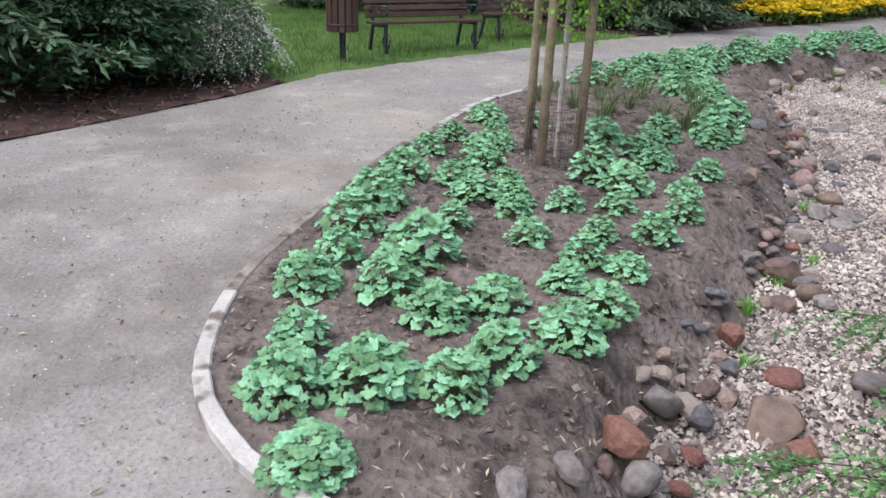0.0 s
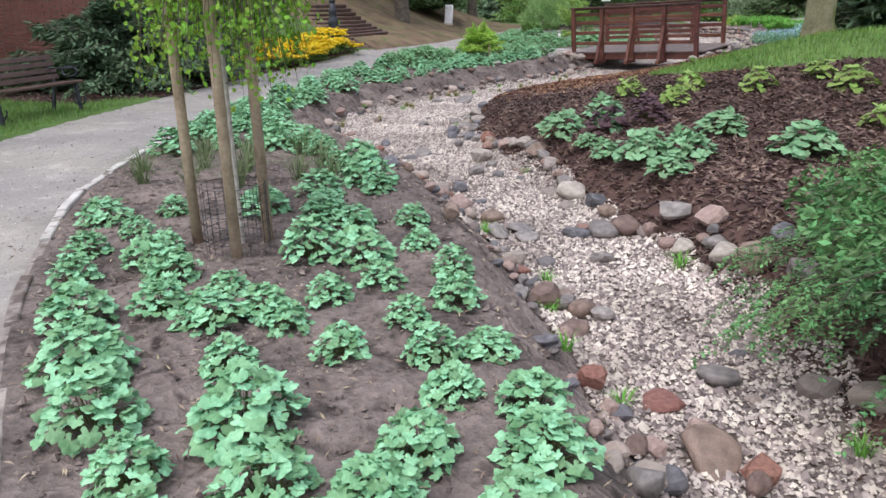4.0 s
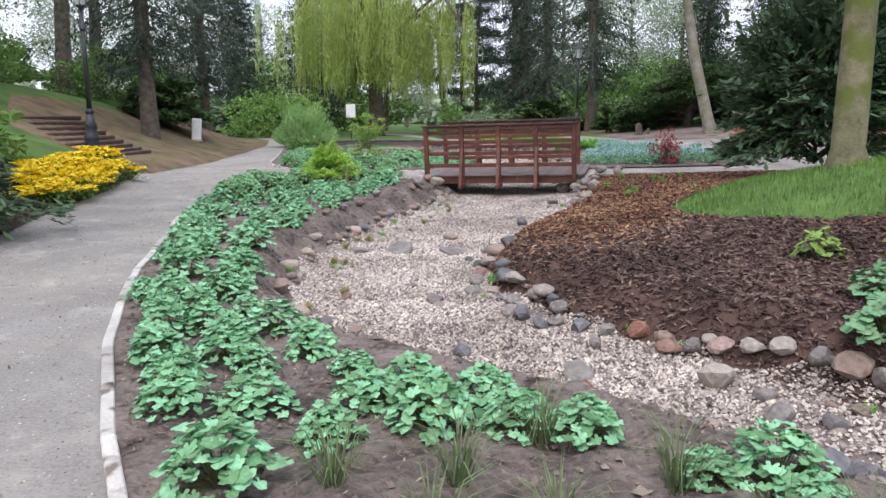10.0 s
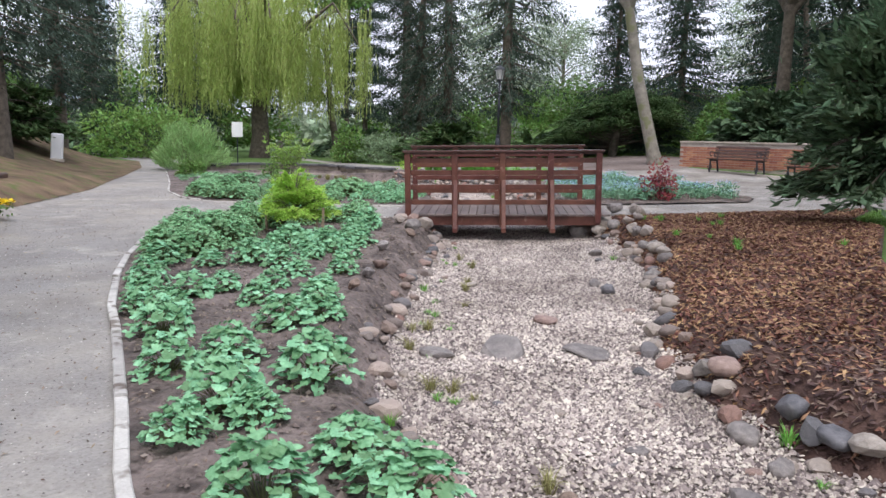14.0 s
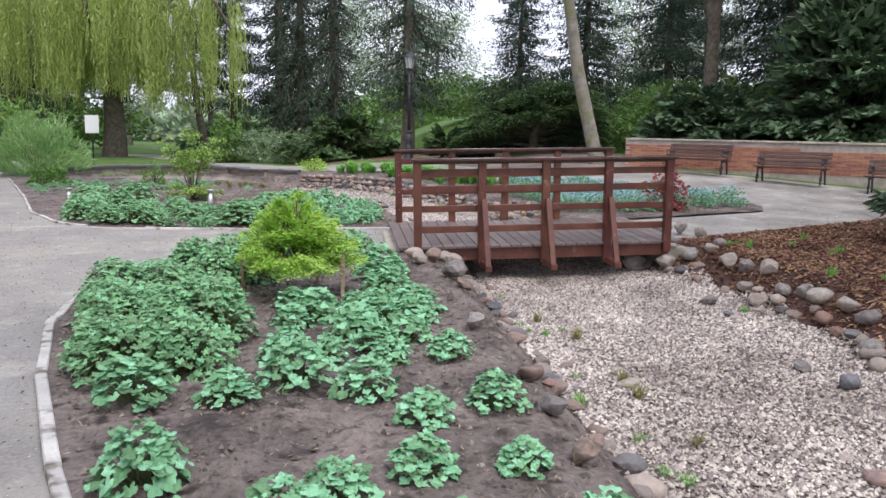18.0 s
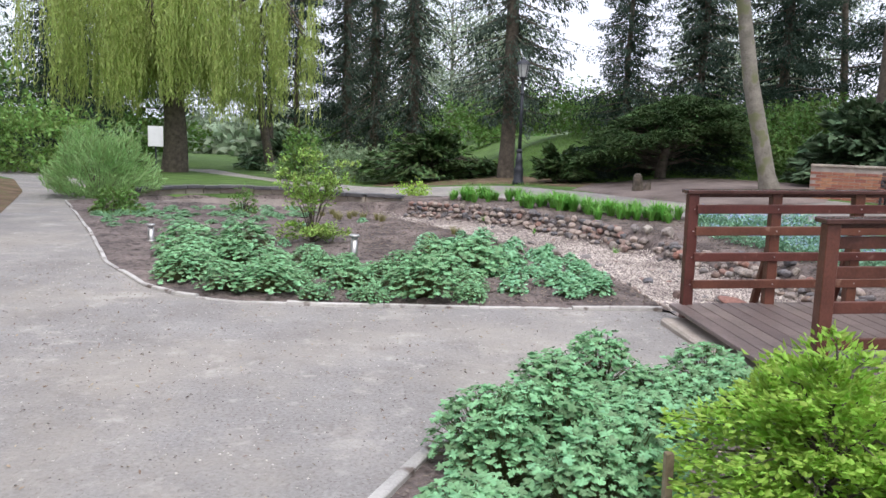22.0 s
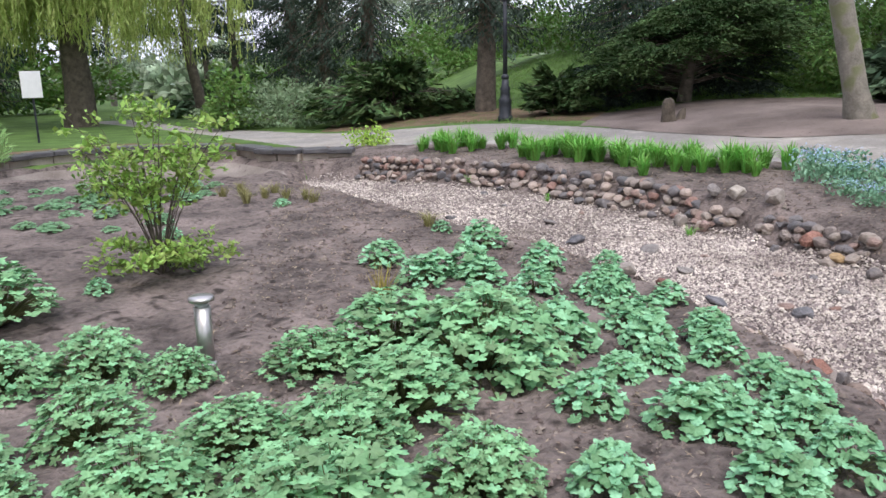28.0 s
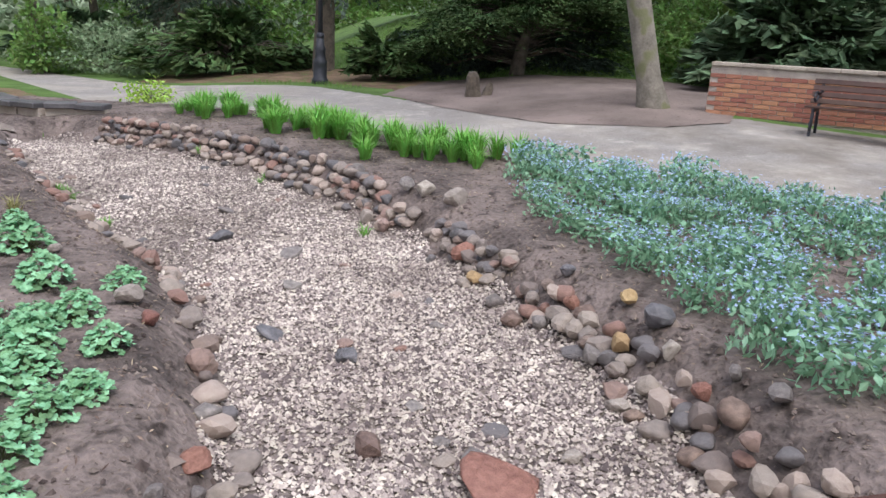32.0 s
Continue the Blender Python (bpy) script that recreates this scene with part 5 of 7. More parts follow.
def broadleaf_mesh(tall, seed, leaf=0.2, count=6500, bare=0.28):
    """A spring tree seen far off: a forked stem and a loose crown of small clumps."""
    g = np.random.default_rng(seed)
    wood = [tube([[0, 0, -0.3], [0.1, 0, tall * 0.3], [0.2 * math.sin(seed), 0.1, tall * 0.6], [0.3 * math.sin(seed), 0, tall * 0.92]], [0.24, 0.19, 0.12, 0.03], 8)]
    pts = []
    for k in range(34):
        a, z = k * 2.39996, tall * (bare + (0.95 - bare) * g.uniform(0, 1))
        L = 0.3 * tall * math.sin(math.pi * min(0.95, max(0.12, (z / tall - bare * 0.6)))) * g.uniform(0.6, 1.1)
        root, end = np.array([0.1, 0, z * 0.78]), np.array([math.cos(a) * L, math.sin(a) * L, z])
        wood.append(tube([root, (root + end) / 2 + [0, 0, 0.3], end], [0.07, 0.04, 0.01], 4))
        pts.append(end + g.normal(0, 1, (count // 34, 3)) * 0.075 * tall * np.array([1, 1, 0.7]))
    c = np.concatenate(pts)
    ax = spin(len(c), g)
    sd = np.cross(ax, spin(len(c), g))
    sd /= np.linalg.norm(sd, axis=1, keepdims=True) + 1e-9
    s = leaf * g.uniform(0.5, 1.3, (len(c), 1))
    return np_mesh("crown", *sheet_leaves(c, ax * s, sd * s * 0.6, 0.2)), np_mesh("trunk", *merged(wood), True)


def set_tree(name, label, meshes, materials, x, y, turn=0.0, s=1.0, sz=None, category="tree", z=None, lean=(0, 0)):
    thing = tagged(new(name), label, category)
    thing.matrix_basis = pose(x, y, (z_at(x, y) if z is None else z) - 0.02, lean[0], lean[1], turn) @ Matrix.Diagonal((s, s, sz or s, 1))
    for part_name, me, mat in zip(("crown", "trunk"), meshes, materials):
        if not me.materials:
            me.materials.append(mat)
        add(part_name, me, None, thing)
    return thing


SPRUCES = [spruce_mesh(23, 3.9, 5, 2.9, droop=0.5, levels=38, around=7, per=120, size=0.09, dense=0.9), spruce_mesh(25, 2.3, 6, 2.3, droop=0.75, levels=50, around=7, per=70, size=0.1, dense=0.88), spruce_mesh(19, 4.0, 8, 1.5, droop=0.36, top=12, levels=38, around=8, per=110, size=0.1, dense=0.92)]
SPOT = [(1.95, 24.94, 0, 1.0), (-5.2, 43, 1, 1.05), (-1.5, 33.4, 1, 0.95), (-3.4, 36.5, 1, 0.9), (7.9, 28.9, 2, 0.64), (11.3, 28.8, 2, 0.82), (-24, 34, 2, 0.9), (-20, 38, 2, 1.0),
        (18, 34, 2, 1.1), (22, 28, 0, 1.1), (16.6, 19.5, 2, 1.0), (15.6, 15.9, 0, 0.9), (18.5, 12.5, 2, 1.0), (-11.9, 6.52, 0, 0.95), (-17.5, 19.0, 0, 0.85), (21, 15, 2, 1.1)]
for k, (x, y, kind, s) in enumerate(SPOT):
    set_tree("spruce_tree", "tall dark blue-green spruce with drooping branches", SPRUCES[kind], (L_FIR if kind == 2 else L_SPRUCE, M_BARK), x, y, 47 * k, s)
PINES = [pine_mesh(15, 3), pine_mesh(17, 4, 3.2, 3.0, 50)]
for k, (x, y, kind, s) in enumerate(((-8.0, 43.0, 0, 1.0), (-10.6, 48.0, 1, 1.0), (17.0, 27.5, 1, 0.9), (-17.0, 46.0, 1, 1.0))):
    set_tree("pine_tree", "dark open pine with clumped needles and a bare stem", PINES[kind], (L_FIR, M_BARK), x, y, 71 * k, s)
BROAD = [broadleaf_mesh(13, 1, 0.1, 15000), broadleaf_mesh(15, 2, 0.1, 17000), broadleaf_mesh(11, 3, 0.1, 12000, 0.2)]
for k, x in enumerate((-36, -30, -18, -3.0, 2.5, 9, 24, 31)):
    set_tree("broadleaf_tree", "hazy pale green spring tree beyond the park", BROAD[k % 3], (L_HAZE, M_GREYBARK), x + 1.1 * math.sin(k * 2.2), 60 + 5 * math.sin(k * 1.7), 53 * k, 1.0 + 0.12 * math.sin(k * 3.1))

def bare_trunk(points, radii, n=12, forks=()):
    pieces = [tube(points, radii, n)]
    for pts, rr in forks:
        pieces.append(tube(pts, rr, 7))
    return np_mesh("trunk", *merged(pieces), True)


def crown_high(seed, centre, shape, count, size):
    v, f = leaf_cloud("crown", shape, count, size, seed, 0.6, 0.2, 0.6)
    return np_mesh("crown", v + centre, f)


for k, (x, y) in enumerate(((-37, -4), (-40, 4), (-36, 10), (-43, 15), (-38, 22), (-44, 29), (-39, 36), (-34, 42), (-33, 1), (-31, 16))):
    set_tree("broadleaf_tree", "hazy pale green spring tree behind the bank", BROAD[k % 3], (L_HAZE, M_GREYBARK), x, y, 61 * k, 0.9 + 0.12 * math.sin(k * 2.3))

# ---- weeping willow ----
def willow(x, y):
    g = np.random.default_rng(31)
    thing = tagged(new("willow_tree"), "large weeping willow with yellow-green hanging shoots", "tree")
    thing.matrix_basis = pose(x, y, z_at(x, y) - 0.03)
    forks, tips = [], []
    for k in range(13):
        a = k * 2.39996
        d = np.array([math.cos(a), math.sin(a), 0])
        r = g.uniform(3.0, 6.3)
        pts = [[0, 0, 3.0 + 0.15 * k], d * r * 0.4 + [0, 0, 7.5], d * r * 0.75 + [0, 0, 11.5 - r * 0.4], d * r + [0, 0, 11 - r * 0.7]]
        forks.append((pts, [0.22, 0.15, 0.08, 0.04]))
        tips.append(np.array(pts))
    add("trunk", bare_trunk([[0, 0, -0.2], [0.1, 0, 1.4], [0.0, 0.1, 3.2], [-0.2, 0, 5.0], [-0.3, 0.1, 7.5]], [0.66, 0.52, 0.46, 0.3, 0.1], 14, forks), M_BARK, thing)
    cs, axs = [], []
    for bunch in range(235):
        p = tips[int(g.integers(13))]
        t = g.uniform(0.15, 3.0)
        i = min(int(t), 2)
        anchor = p[i] + (p[i + 1] - p[i]) * (t - i) + g.normal(0, 0.5, 3) * [1.6, 1.6, 0.6]
        rad = math.hypot(anchor[0], anchor[1])
        foot = g.uniform(2.1, 4.6) + 0.5 * max(0, 3.0 - rad)
        lean = g.normal(0, 0.15, 2)
        for s in range(int(g.integers(8, 19))):
            top = anchor + g.normal(0, 0.2, 3) * [1.0, 1.0, 0.5]
            drop = max(0.6, top[2] - foot - abs(g.normal(0, 0.9)))
            n = int(drop / 0.19) + 2
            zz = np.linspace(0, drop, n)
            phase = g.uniform(0, 6)
            cs.append(top + np.stack([lean[0] * zz / 3 + 0.05 * np.sin(zz * 2 + phase), lean[1] * zz / 3 + 0.05 * np.cos(zz * 1.7 + phase), -zz], 1) + g.normal(0, 0.02, (n, 3)))
            axs.append(np.tile([[0.0, 0.0, -1.0]], (n, 1)) + g.normal(0, 0.32, (n, 3)))
    c, ax = np.concatenate(cs), np.concatenate(axs)
    ax /= np.linalg.norm(ax, axis=1, keepdims=True)
    side = np.cross(ax, spin(len(ax), g))
    side /= np.linalg.norm(side, axis=1, keepdims=True) + 1e-9
    add("crown", np_mesh("crown", *sheet_leaves(c, ax * 0.14, side * 0.028, 0.2)), L_WILLOW, thing)


willow(-12.7, 31.8)

# ---- big trees whose crowns stand above the view ----
def tall_tree(name, label, points, radii, bark, crown_at, shape, leaf, seed, count=2600, size=0.16):
    thing = tagged(new(name), label, "tree")
    x, y = points[0][0], points[0][1]
    z = z_at(x, y) - 0.1
    thing.matrix_basis = pose(x, y, z)
    local = [[p[0] - x, p[1] - y, p[2]] for p in points]
    g = np.random.default_rng(seed)
    top = np.array(local[-1])
    forks = []
    for k in range(8):
        a = k * 2.4 + seed
        d = np.array([math.cos(a) * shape[0], math.sin(a) * shape[1], g.uniform(0.2, 0.8) * shape[2]])
        forks.append(([top * (0.75 + 0.03 * k), top + d * 0.45, top + d * 0.9], [radii[-1] * 0.9, radii[-1] * 0.5, 0.03]))
    add("trunk", bare_trunk(local, radii, 14, forks), bark, thing)
    add("crown", crown_high(seed, np.array(local[-1]) + [0, 0, crown_at], shape, count, size), leaf, thing)
    return thing


tall_tree("mature_tree", "thick mossy trunk of a mature tree on the lawn mound", [(7.3, -5.7, 0), (7.28, -5.7, 0.35), (7.3, -5.65, 2.5), (7.35, -5.6, 6.0)], [0.31, 0.205, 0.185, 0.165], M_MOSSBARK, 1.0, (3.6, 3.6, 2.6), L_GREEN, 4)
tall_tree("leaning_tree", "slender leaning grey-green trunk on bare earth", [(7.2, 14.2, 0), (7.03, 14.2, 0.6), (6.42, 14.3, 3.0), (5.7, 14.4, 7.0)], [0.32, 0.22, 0.2, 0.14], M_GREYBARK, 1.5, (3, 3, 2.4), L_GREEN, 9)
tall_tree("slender_tree", "slender tree leaning beside the willow", [(-8.9, 36.8, 0), (-9.4, 36.8, 3.0), (-9.8, 36.8, 8.0)], [0.28, 0.2, 0.13], M_BARK, 1.5, (3, 3, 3), L_GREEN, 12)
for k, (x, y, r) in enumerate(((-19.5, 3.5, 0.3), (-17.6, 9.2, 0.32), (-21, 7.0, 0.3), (-3.5, -19.8, 0.3), (-5.9, -12.85, 0.26), (-6.1, -12.2, 0.2), (-10.5, -14.5, 0.28), (-13, -2.5, 0.3), (-26, -2, 0.35), (-20, 14, 0.3), (12.5, 18, 0.3), (16, 12, 0.32), (20, 9, 0.3), (14.5, -3.5, 0.35), (17, -9, 0.3))):
    tall_tree("park_tree", "tall park tree with a straight dark trunk", [(x, y, 0), (x + 0.05, y, 0.5), (x + 0.2, y, 3.0), (x + 0.3, y + 0.2, 7.5)], [r * 1.5, r, r * 0.85, r * 0.6], M_BARK, 1.2, (4.0, 4.0, 3.0), L_GREEN, 40 + k, 2600, 0.17)

# ---- evergreen masses ----
def hollow_yew(x, y, shape, seed, pads=190, per=640):
    """A wide old yew: layered pads of needles on rising limbs, open low down towards the path so that its inside shows,
    with the hollow's shade painted by darker needles.
    """
    g = np.random.default_rng(seed)
    thing = tagged(new("yew_bush"), "wide dark evergreen with tiered branches and shaded hollow", "shrub")
    thing.matrix_basis = pose(x, y, z_at(x, y))
    leaves, inside, wood = [], [], [tube([[0, 0, -0.1], [0.1, 0, 0.7], [0.3, 0.1, 1.5]], [0.22, 0.17, 0.1], 8)]
    for k in range(pads):
        a = k * 2.39996 + g.normal(0, 0.2)
        front = max(0.0, -math.sin(a - 0.2))
        h = g.uniform(0.03 + 0.56 * front**0.4, 1.0)
        reach = math.sqrt(max(0.04, 1 - h**2.2)) * g.uniform(0.7, 1.08)
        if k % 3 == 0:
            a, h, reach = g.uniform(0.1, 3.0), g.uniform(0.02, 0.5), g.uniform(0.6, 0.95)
        rise = 1.0 + 0.3 * math.cos(a) * reach
        end = np.array([math.cos(a) * shape[0] * reach + 0.35 * h, math.sin(a) * shape[1] * reach, shape[2] * h * rise])
        root = np.array([0.2, 0.1, 0.7 * end[2] + 0.2])
        wood.append(tube([root, (root + end) / 2 + [0, 0, 0.25], end], [0.03, 0.02, 0.008], 4))
        out = np.array([math.cos(a), math.sin(a), 0.0])
        across = np.array([-math.sin(a), math.cos(a), 0.0])
        u, w = g.normal(0, 0.4, (per, 1)), g.normal(0, 0.36, (per, 1))
        c = end + out * u + across * w + [0, 0, 1] * (0.05 - 0.4 * (u**2 + w**2) - g.uniform(0, 0.1, (per, 1)))
        ax = out * (0.5 + u) + across * w * 2 + [0, 0, -0.12] + g.normal(0, 0.3, (per, 3))
        ax /= np.linalg.norm(ax, axis=1, keepdims=True)
        sd = np.cross(ax, [0, 0, 1.0] + g.normal(0, 0.35, (per, 3)))
        sd /= np.linalg.norm(sd, axis=1, keepdims=True)
        s = 0.07 * g.uniform(0.5, 1.3, (per, 1))
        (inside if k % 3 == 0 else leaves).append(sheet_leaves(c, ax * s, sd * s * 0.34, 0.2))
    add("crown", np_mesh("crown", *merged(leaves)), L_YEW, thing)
    # low back pads in darker needles: the hollow's shade put into the colour
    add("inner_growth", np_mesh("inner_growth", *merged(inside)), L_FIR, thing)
    add("limb_frame", np_mesh("limb_frame", *merged(wood), True), M_BARK, thing)


hollow_yew(6.6, 20.7, (2.9, 2.4, 2.75), 61)
limb_shrub("juniper_bush", "low spreading evergreen at the path edge", 3.2, 21.3, (1.2, 1.2, 1.5), L_YEW, 62, 26, 0.16, 110)
limb_shrub("yew_bush", "dark spreading evergreen behind the lamp", -0.9, 26.5, (3.2, 2.4, 2.2), L_YEW, 63, 50, 0.2, 120)
limb_shrub("yew_bush", "dark spreading evergreen under the spruces", 7.8, -1.2, (1.9, 1.9, 4.2), L_DARK, 64, 100, 0.11, 280)
limb_shrub("yew_bush", "dark evergreen beside the leaning trunk", 12.4, 17.4, (3.0, 2.6, 3.0), L_DARK, 65, 100, 0.2, 190, slim=0.45)
limb_shrub("yew_bush", "tall dark evergreen behind the brick wall", 15.5, 13.5, (3.6, 3.4, 7), L_DARK, 66, 110, 0.22, 190, slim=0.45)
limb_shrub("yew_bush", "tall dark evergreen behind the brick wall", 18.5, 8.5, (3.6, 3.6, 7.5), L_DARK, 67, 110, 0.22, 190, slim=0.45)
limb_shrub("yew_bush", "dark evergreen past the white post", -14.9, 11.6, (2.1, 2.1, 2.3), L_YEW, 68, 60, 0.13, 220)
limb_shrub("yew_bush", "dark evergreen beside the willow", -8.0, 39.0, (3.2, 3, 2.4), L_DARK, 69, 40, 0.24, 120)
limb_shrub("yew_bush", "dark evergreen at the end of the path", -21.5, 30.0, (3.4, 3, 3.2), L_DARK, 70, 50, 0.25, 130)
# weeping evergreens at the path's outer edge
limb_shrub("weeping_juniper", "large dark weeping evergreen shrub beside the path", -4.3, -10.0, (2.2, 2.6, 1.95), L_DARK, 71, 110, 0.08, 320)
limb_shrub("weeping_juniper", "large dark weeping evergreen shrub beside the path", 3.3, -21.3, (2.6, 2.4, 2.4), L_JUNIPERDARK, 72, 110, 0.075, 280)
limb_shrub("weeping_juniper", "dark weeping evergreen shrub beside the path", 0.6, -19.8, (1.8, 1.6, 1.9), L_JUNIPERDARK, 73, 90, 0.065, 300)
limb_shrub("weeping_juniper", "dark weeping evergreen shrub beside the path", 7.5, -23.2, (2.6, 1.8, 2.0), L_JUNIPERDARK, 75, 70, 0.085, 160)
spray_shrub("arching_shrub", "spreading fine-leaved green shrub arching over the gravel", 12.05, -14.2, (2.8, 2.45, 1.2), L_JUNIPER, 74)
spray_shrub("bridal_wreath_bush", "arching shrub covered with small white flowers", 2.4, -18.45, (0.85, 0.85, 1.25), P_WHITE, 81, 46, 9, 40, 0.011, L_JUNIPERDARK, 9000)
limb_shrub("weeping_juniper", "dark weeping evergreen shrub beside the path", 3.0, -19.45, (1.35, 1.2, 1.9), L_JUNIPERDARK, 76, 90, 0.055, 300)
# softer shrubs
shrub("feathery_shrub", "feathery pale green broom bush at the bend of the path", -10.4, 15.6, (1.3, 1.3, 1.35), L_FEATHER, 7000, 0.13, 82, 0.1, -0.9)
shrub("small_conifer", "small dark bush at the bed corner", -8.5, 11.2, (0.45, 0.45, 0.45), L_GREEN, 900, 0.05, 83)
def berry_shrub(x, y):
    """An open young shrub: thin upright stems, a spreading tier of fresh leaves above and a leafy skirt at its foot."""
    g = np.random.default_rng(84)
    thing = tagged(new("berry_shrub"), "open young shrub with yellow-green leaves on thin stems", "shrub")
    thing.matrix_basis = pose(x, y, z_at(x, y) + 0.02)
    cs, axs, wood = [], [], []
    for k in range(30):
        a = k * 2.39996 + g.normal(0, 0.3)
        skirt = k % 3 == 2
        L, h = (g.uniform(0.3, 0.62), g.uniform(0.12, 0.42)) if skirt else (g.uniform(0.15, 0.85), g.uniform(0.85, 1.5))
        end = np.array([math.cos(a) * L, math.sin(a) * L * 0.8, h])
        mid = end * [0.25, 0.25, 0.6]
        t = np.linspace(0, 1, 6)[:, None]
        line = 2 * t * (1 - t) * mid + t**2 * end
        wood.append(tube(line, np.linspace(0.008, 0.002, 6), 4))
        for q in range(9 if skirt else 8):
            u = g.uniform(0.55, 1.0)
            base = 2 * u * (1 - u) * mid + u**2 * end
            tip = base + [g.normal(0, 0.14), g.normal(0, 0.14), g.uniform(-0.05, 0.1)]
            wood.append(tube([base, (base + tip) / 2 + [0, 0, 0.02], tip], [0.003, 0.002, 0.001], 3))
            n = 13
            v = g.uniform(0.2, 1.0, (n, 1))
            cs.append(base + (tip - base) * v + g.normal(0, 0.03, (n, 3)))
            axs.append((tip - base) * 3 + g.normal(0, 0.6, (n, 3)))
    c, ax = np.concatenate(cs), np.concatenate(axs)
    ax /= np.linalg.norm(ax, axis=1, keepdims=True)
    sd = np.cross(ax, [0, 0, 1.0] + g.normal(0, 0.4, ax.shape))
    sd /= np.linalg.norm(sd, axis=1, keepdims=True)
    s = g.uniform(0.02, 0.042, (len(c), 1))
    tagged(add("foliage_mass", np_mesh("foliage_mass", *sheet_leaves(c, ax * s, sd * s * 0.6, 0.25)), L_YOUNG, thing), kind="stuff")
    tagged(add("stem_frame", np_mesh("stem_frame", *merged(wood), True), M_BARK, thing), kind="stuff")


berry_shrub(-4.13, 7.2)
shrub("young_shrub", "small dark-leaved shrub in the soil", -6.0, 11.8, (0.3, 0.3, 0.5), L_GREEN, 350, 0.04, 85)
shrub("yellow_shrub", "small yellow-green shrub above the stone bank", -2.0, 18.2, (0.55, 0.55, 0.4), L_LIME, 420, 0.05, 86, 0.5, 0.0, 0.7)
shrub("red_maple_bush", "small red-leaved maple among blue flowers", 5.3, 4.6, (0.42, 0.42, 0.75), P_RED, 700, 0.05, 87, 0.5, 0.2, 0.7)
shrub("flowering_bush", "grey-white flowering bush across the far path", -4.6, 28.5, (3.0, 2.0, 1.15), L_GREY, 5200, 0.09, 88)
shrub("flowering_bush", "white-flowered tall bush by the willow", -6.4, 27.2, (0.9, 0.9, 1.7), L_GREEN, 1400, 0.09, 89, 0.6, 0, 0.6)
shrub("hedge", "olive green hedge along the bank top", -18.0, 4.5, (2.0, 5.5, 1.5), L_GREEN, 14000, 0.075, 90, turn=20, category="hedge")
shrub("hedge", "olive green hedge along the bank top", -18.5, 13.5, (2.0, 5.0, 1.6), L_GREEN, 14000, 0.075, 99, turn=8, category="hedge")
shrub("hedge", "bright green bushes at the end of the path", -17.5, 27.5, (3.2, 2.4, 2.4), L_SPRING, 6000, 0.11, 91, category="hedge")
shrub("hedge", "green bushes along the park edge", 9.5, 32.5, (8.5, 2.2, 2.0), L_GREEN, 16000, 0.1, 92, turn=-12, category="hedge")
shrub("hedge", "green bushes along the park edge", 1.0, 50, (9, 2.5, 3.2), L_GREEN, 8000, 0.18, 93, category="hedge")
shrub("hedge", "green bushes along the park edge", -24, 44, (9, 3, 4.5), L_GREEN, 9000, 0.2, 94, turn=20, category="hedge")
shrub("hedge", "green bushes behind the brick wall", 14.5, 20, (6, 2.5, 2.3), L_GREEN, 15000, 0.1, 95, turn=-40, category="hedge")
shrub("hedge", "green bushes behind the lawn mound", 18, -4, (3, 7, 4), L_GREEN, 9000, 0.15, 96, category="hedge")
shrub("hedge", "dark green bushes behind the benches", -7.2, -15.6, (2.0, 2.6, 2.6), L_DARK, 9000, 0.12, 97, turn=-30, category="hedge")
shrub("hedge", "green bushes behind the weeping evergreen", -9, -6.5, (2.5, 2.6, 1.3), L_GREEN, 5000, 0.12, 98, turn=-30, category="hedge")

# ---- lime-green young maple at the head of the long bed ----
def lime_bush(x, y):
    thing = tagged(new("lime_maple_bush"), "bright lime-green layered maple bush on thin stems", "shrub")
    thing.matrix_basis = pose(x, y, z_at(x, y) + 0.02)
    flat_limbs(thing, (0.72, 0.66, 1.02), 101, L_LIME, 56, 0.018, 380, low=0.36, slim=0.55, loose=0.018, stem=0.008)
    for k, (a, b) in enumerate(((-0.5, 0.25), (0.45, -0.2), (0.2, 0.5))):
        part("stake", beam((a, b, -0.05), (a * 1.02, b, 0.42), 0.035, 0.035), M_STAKE, thing)


lime_bush(-1.4, -2.35)

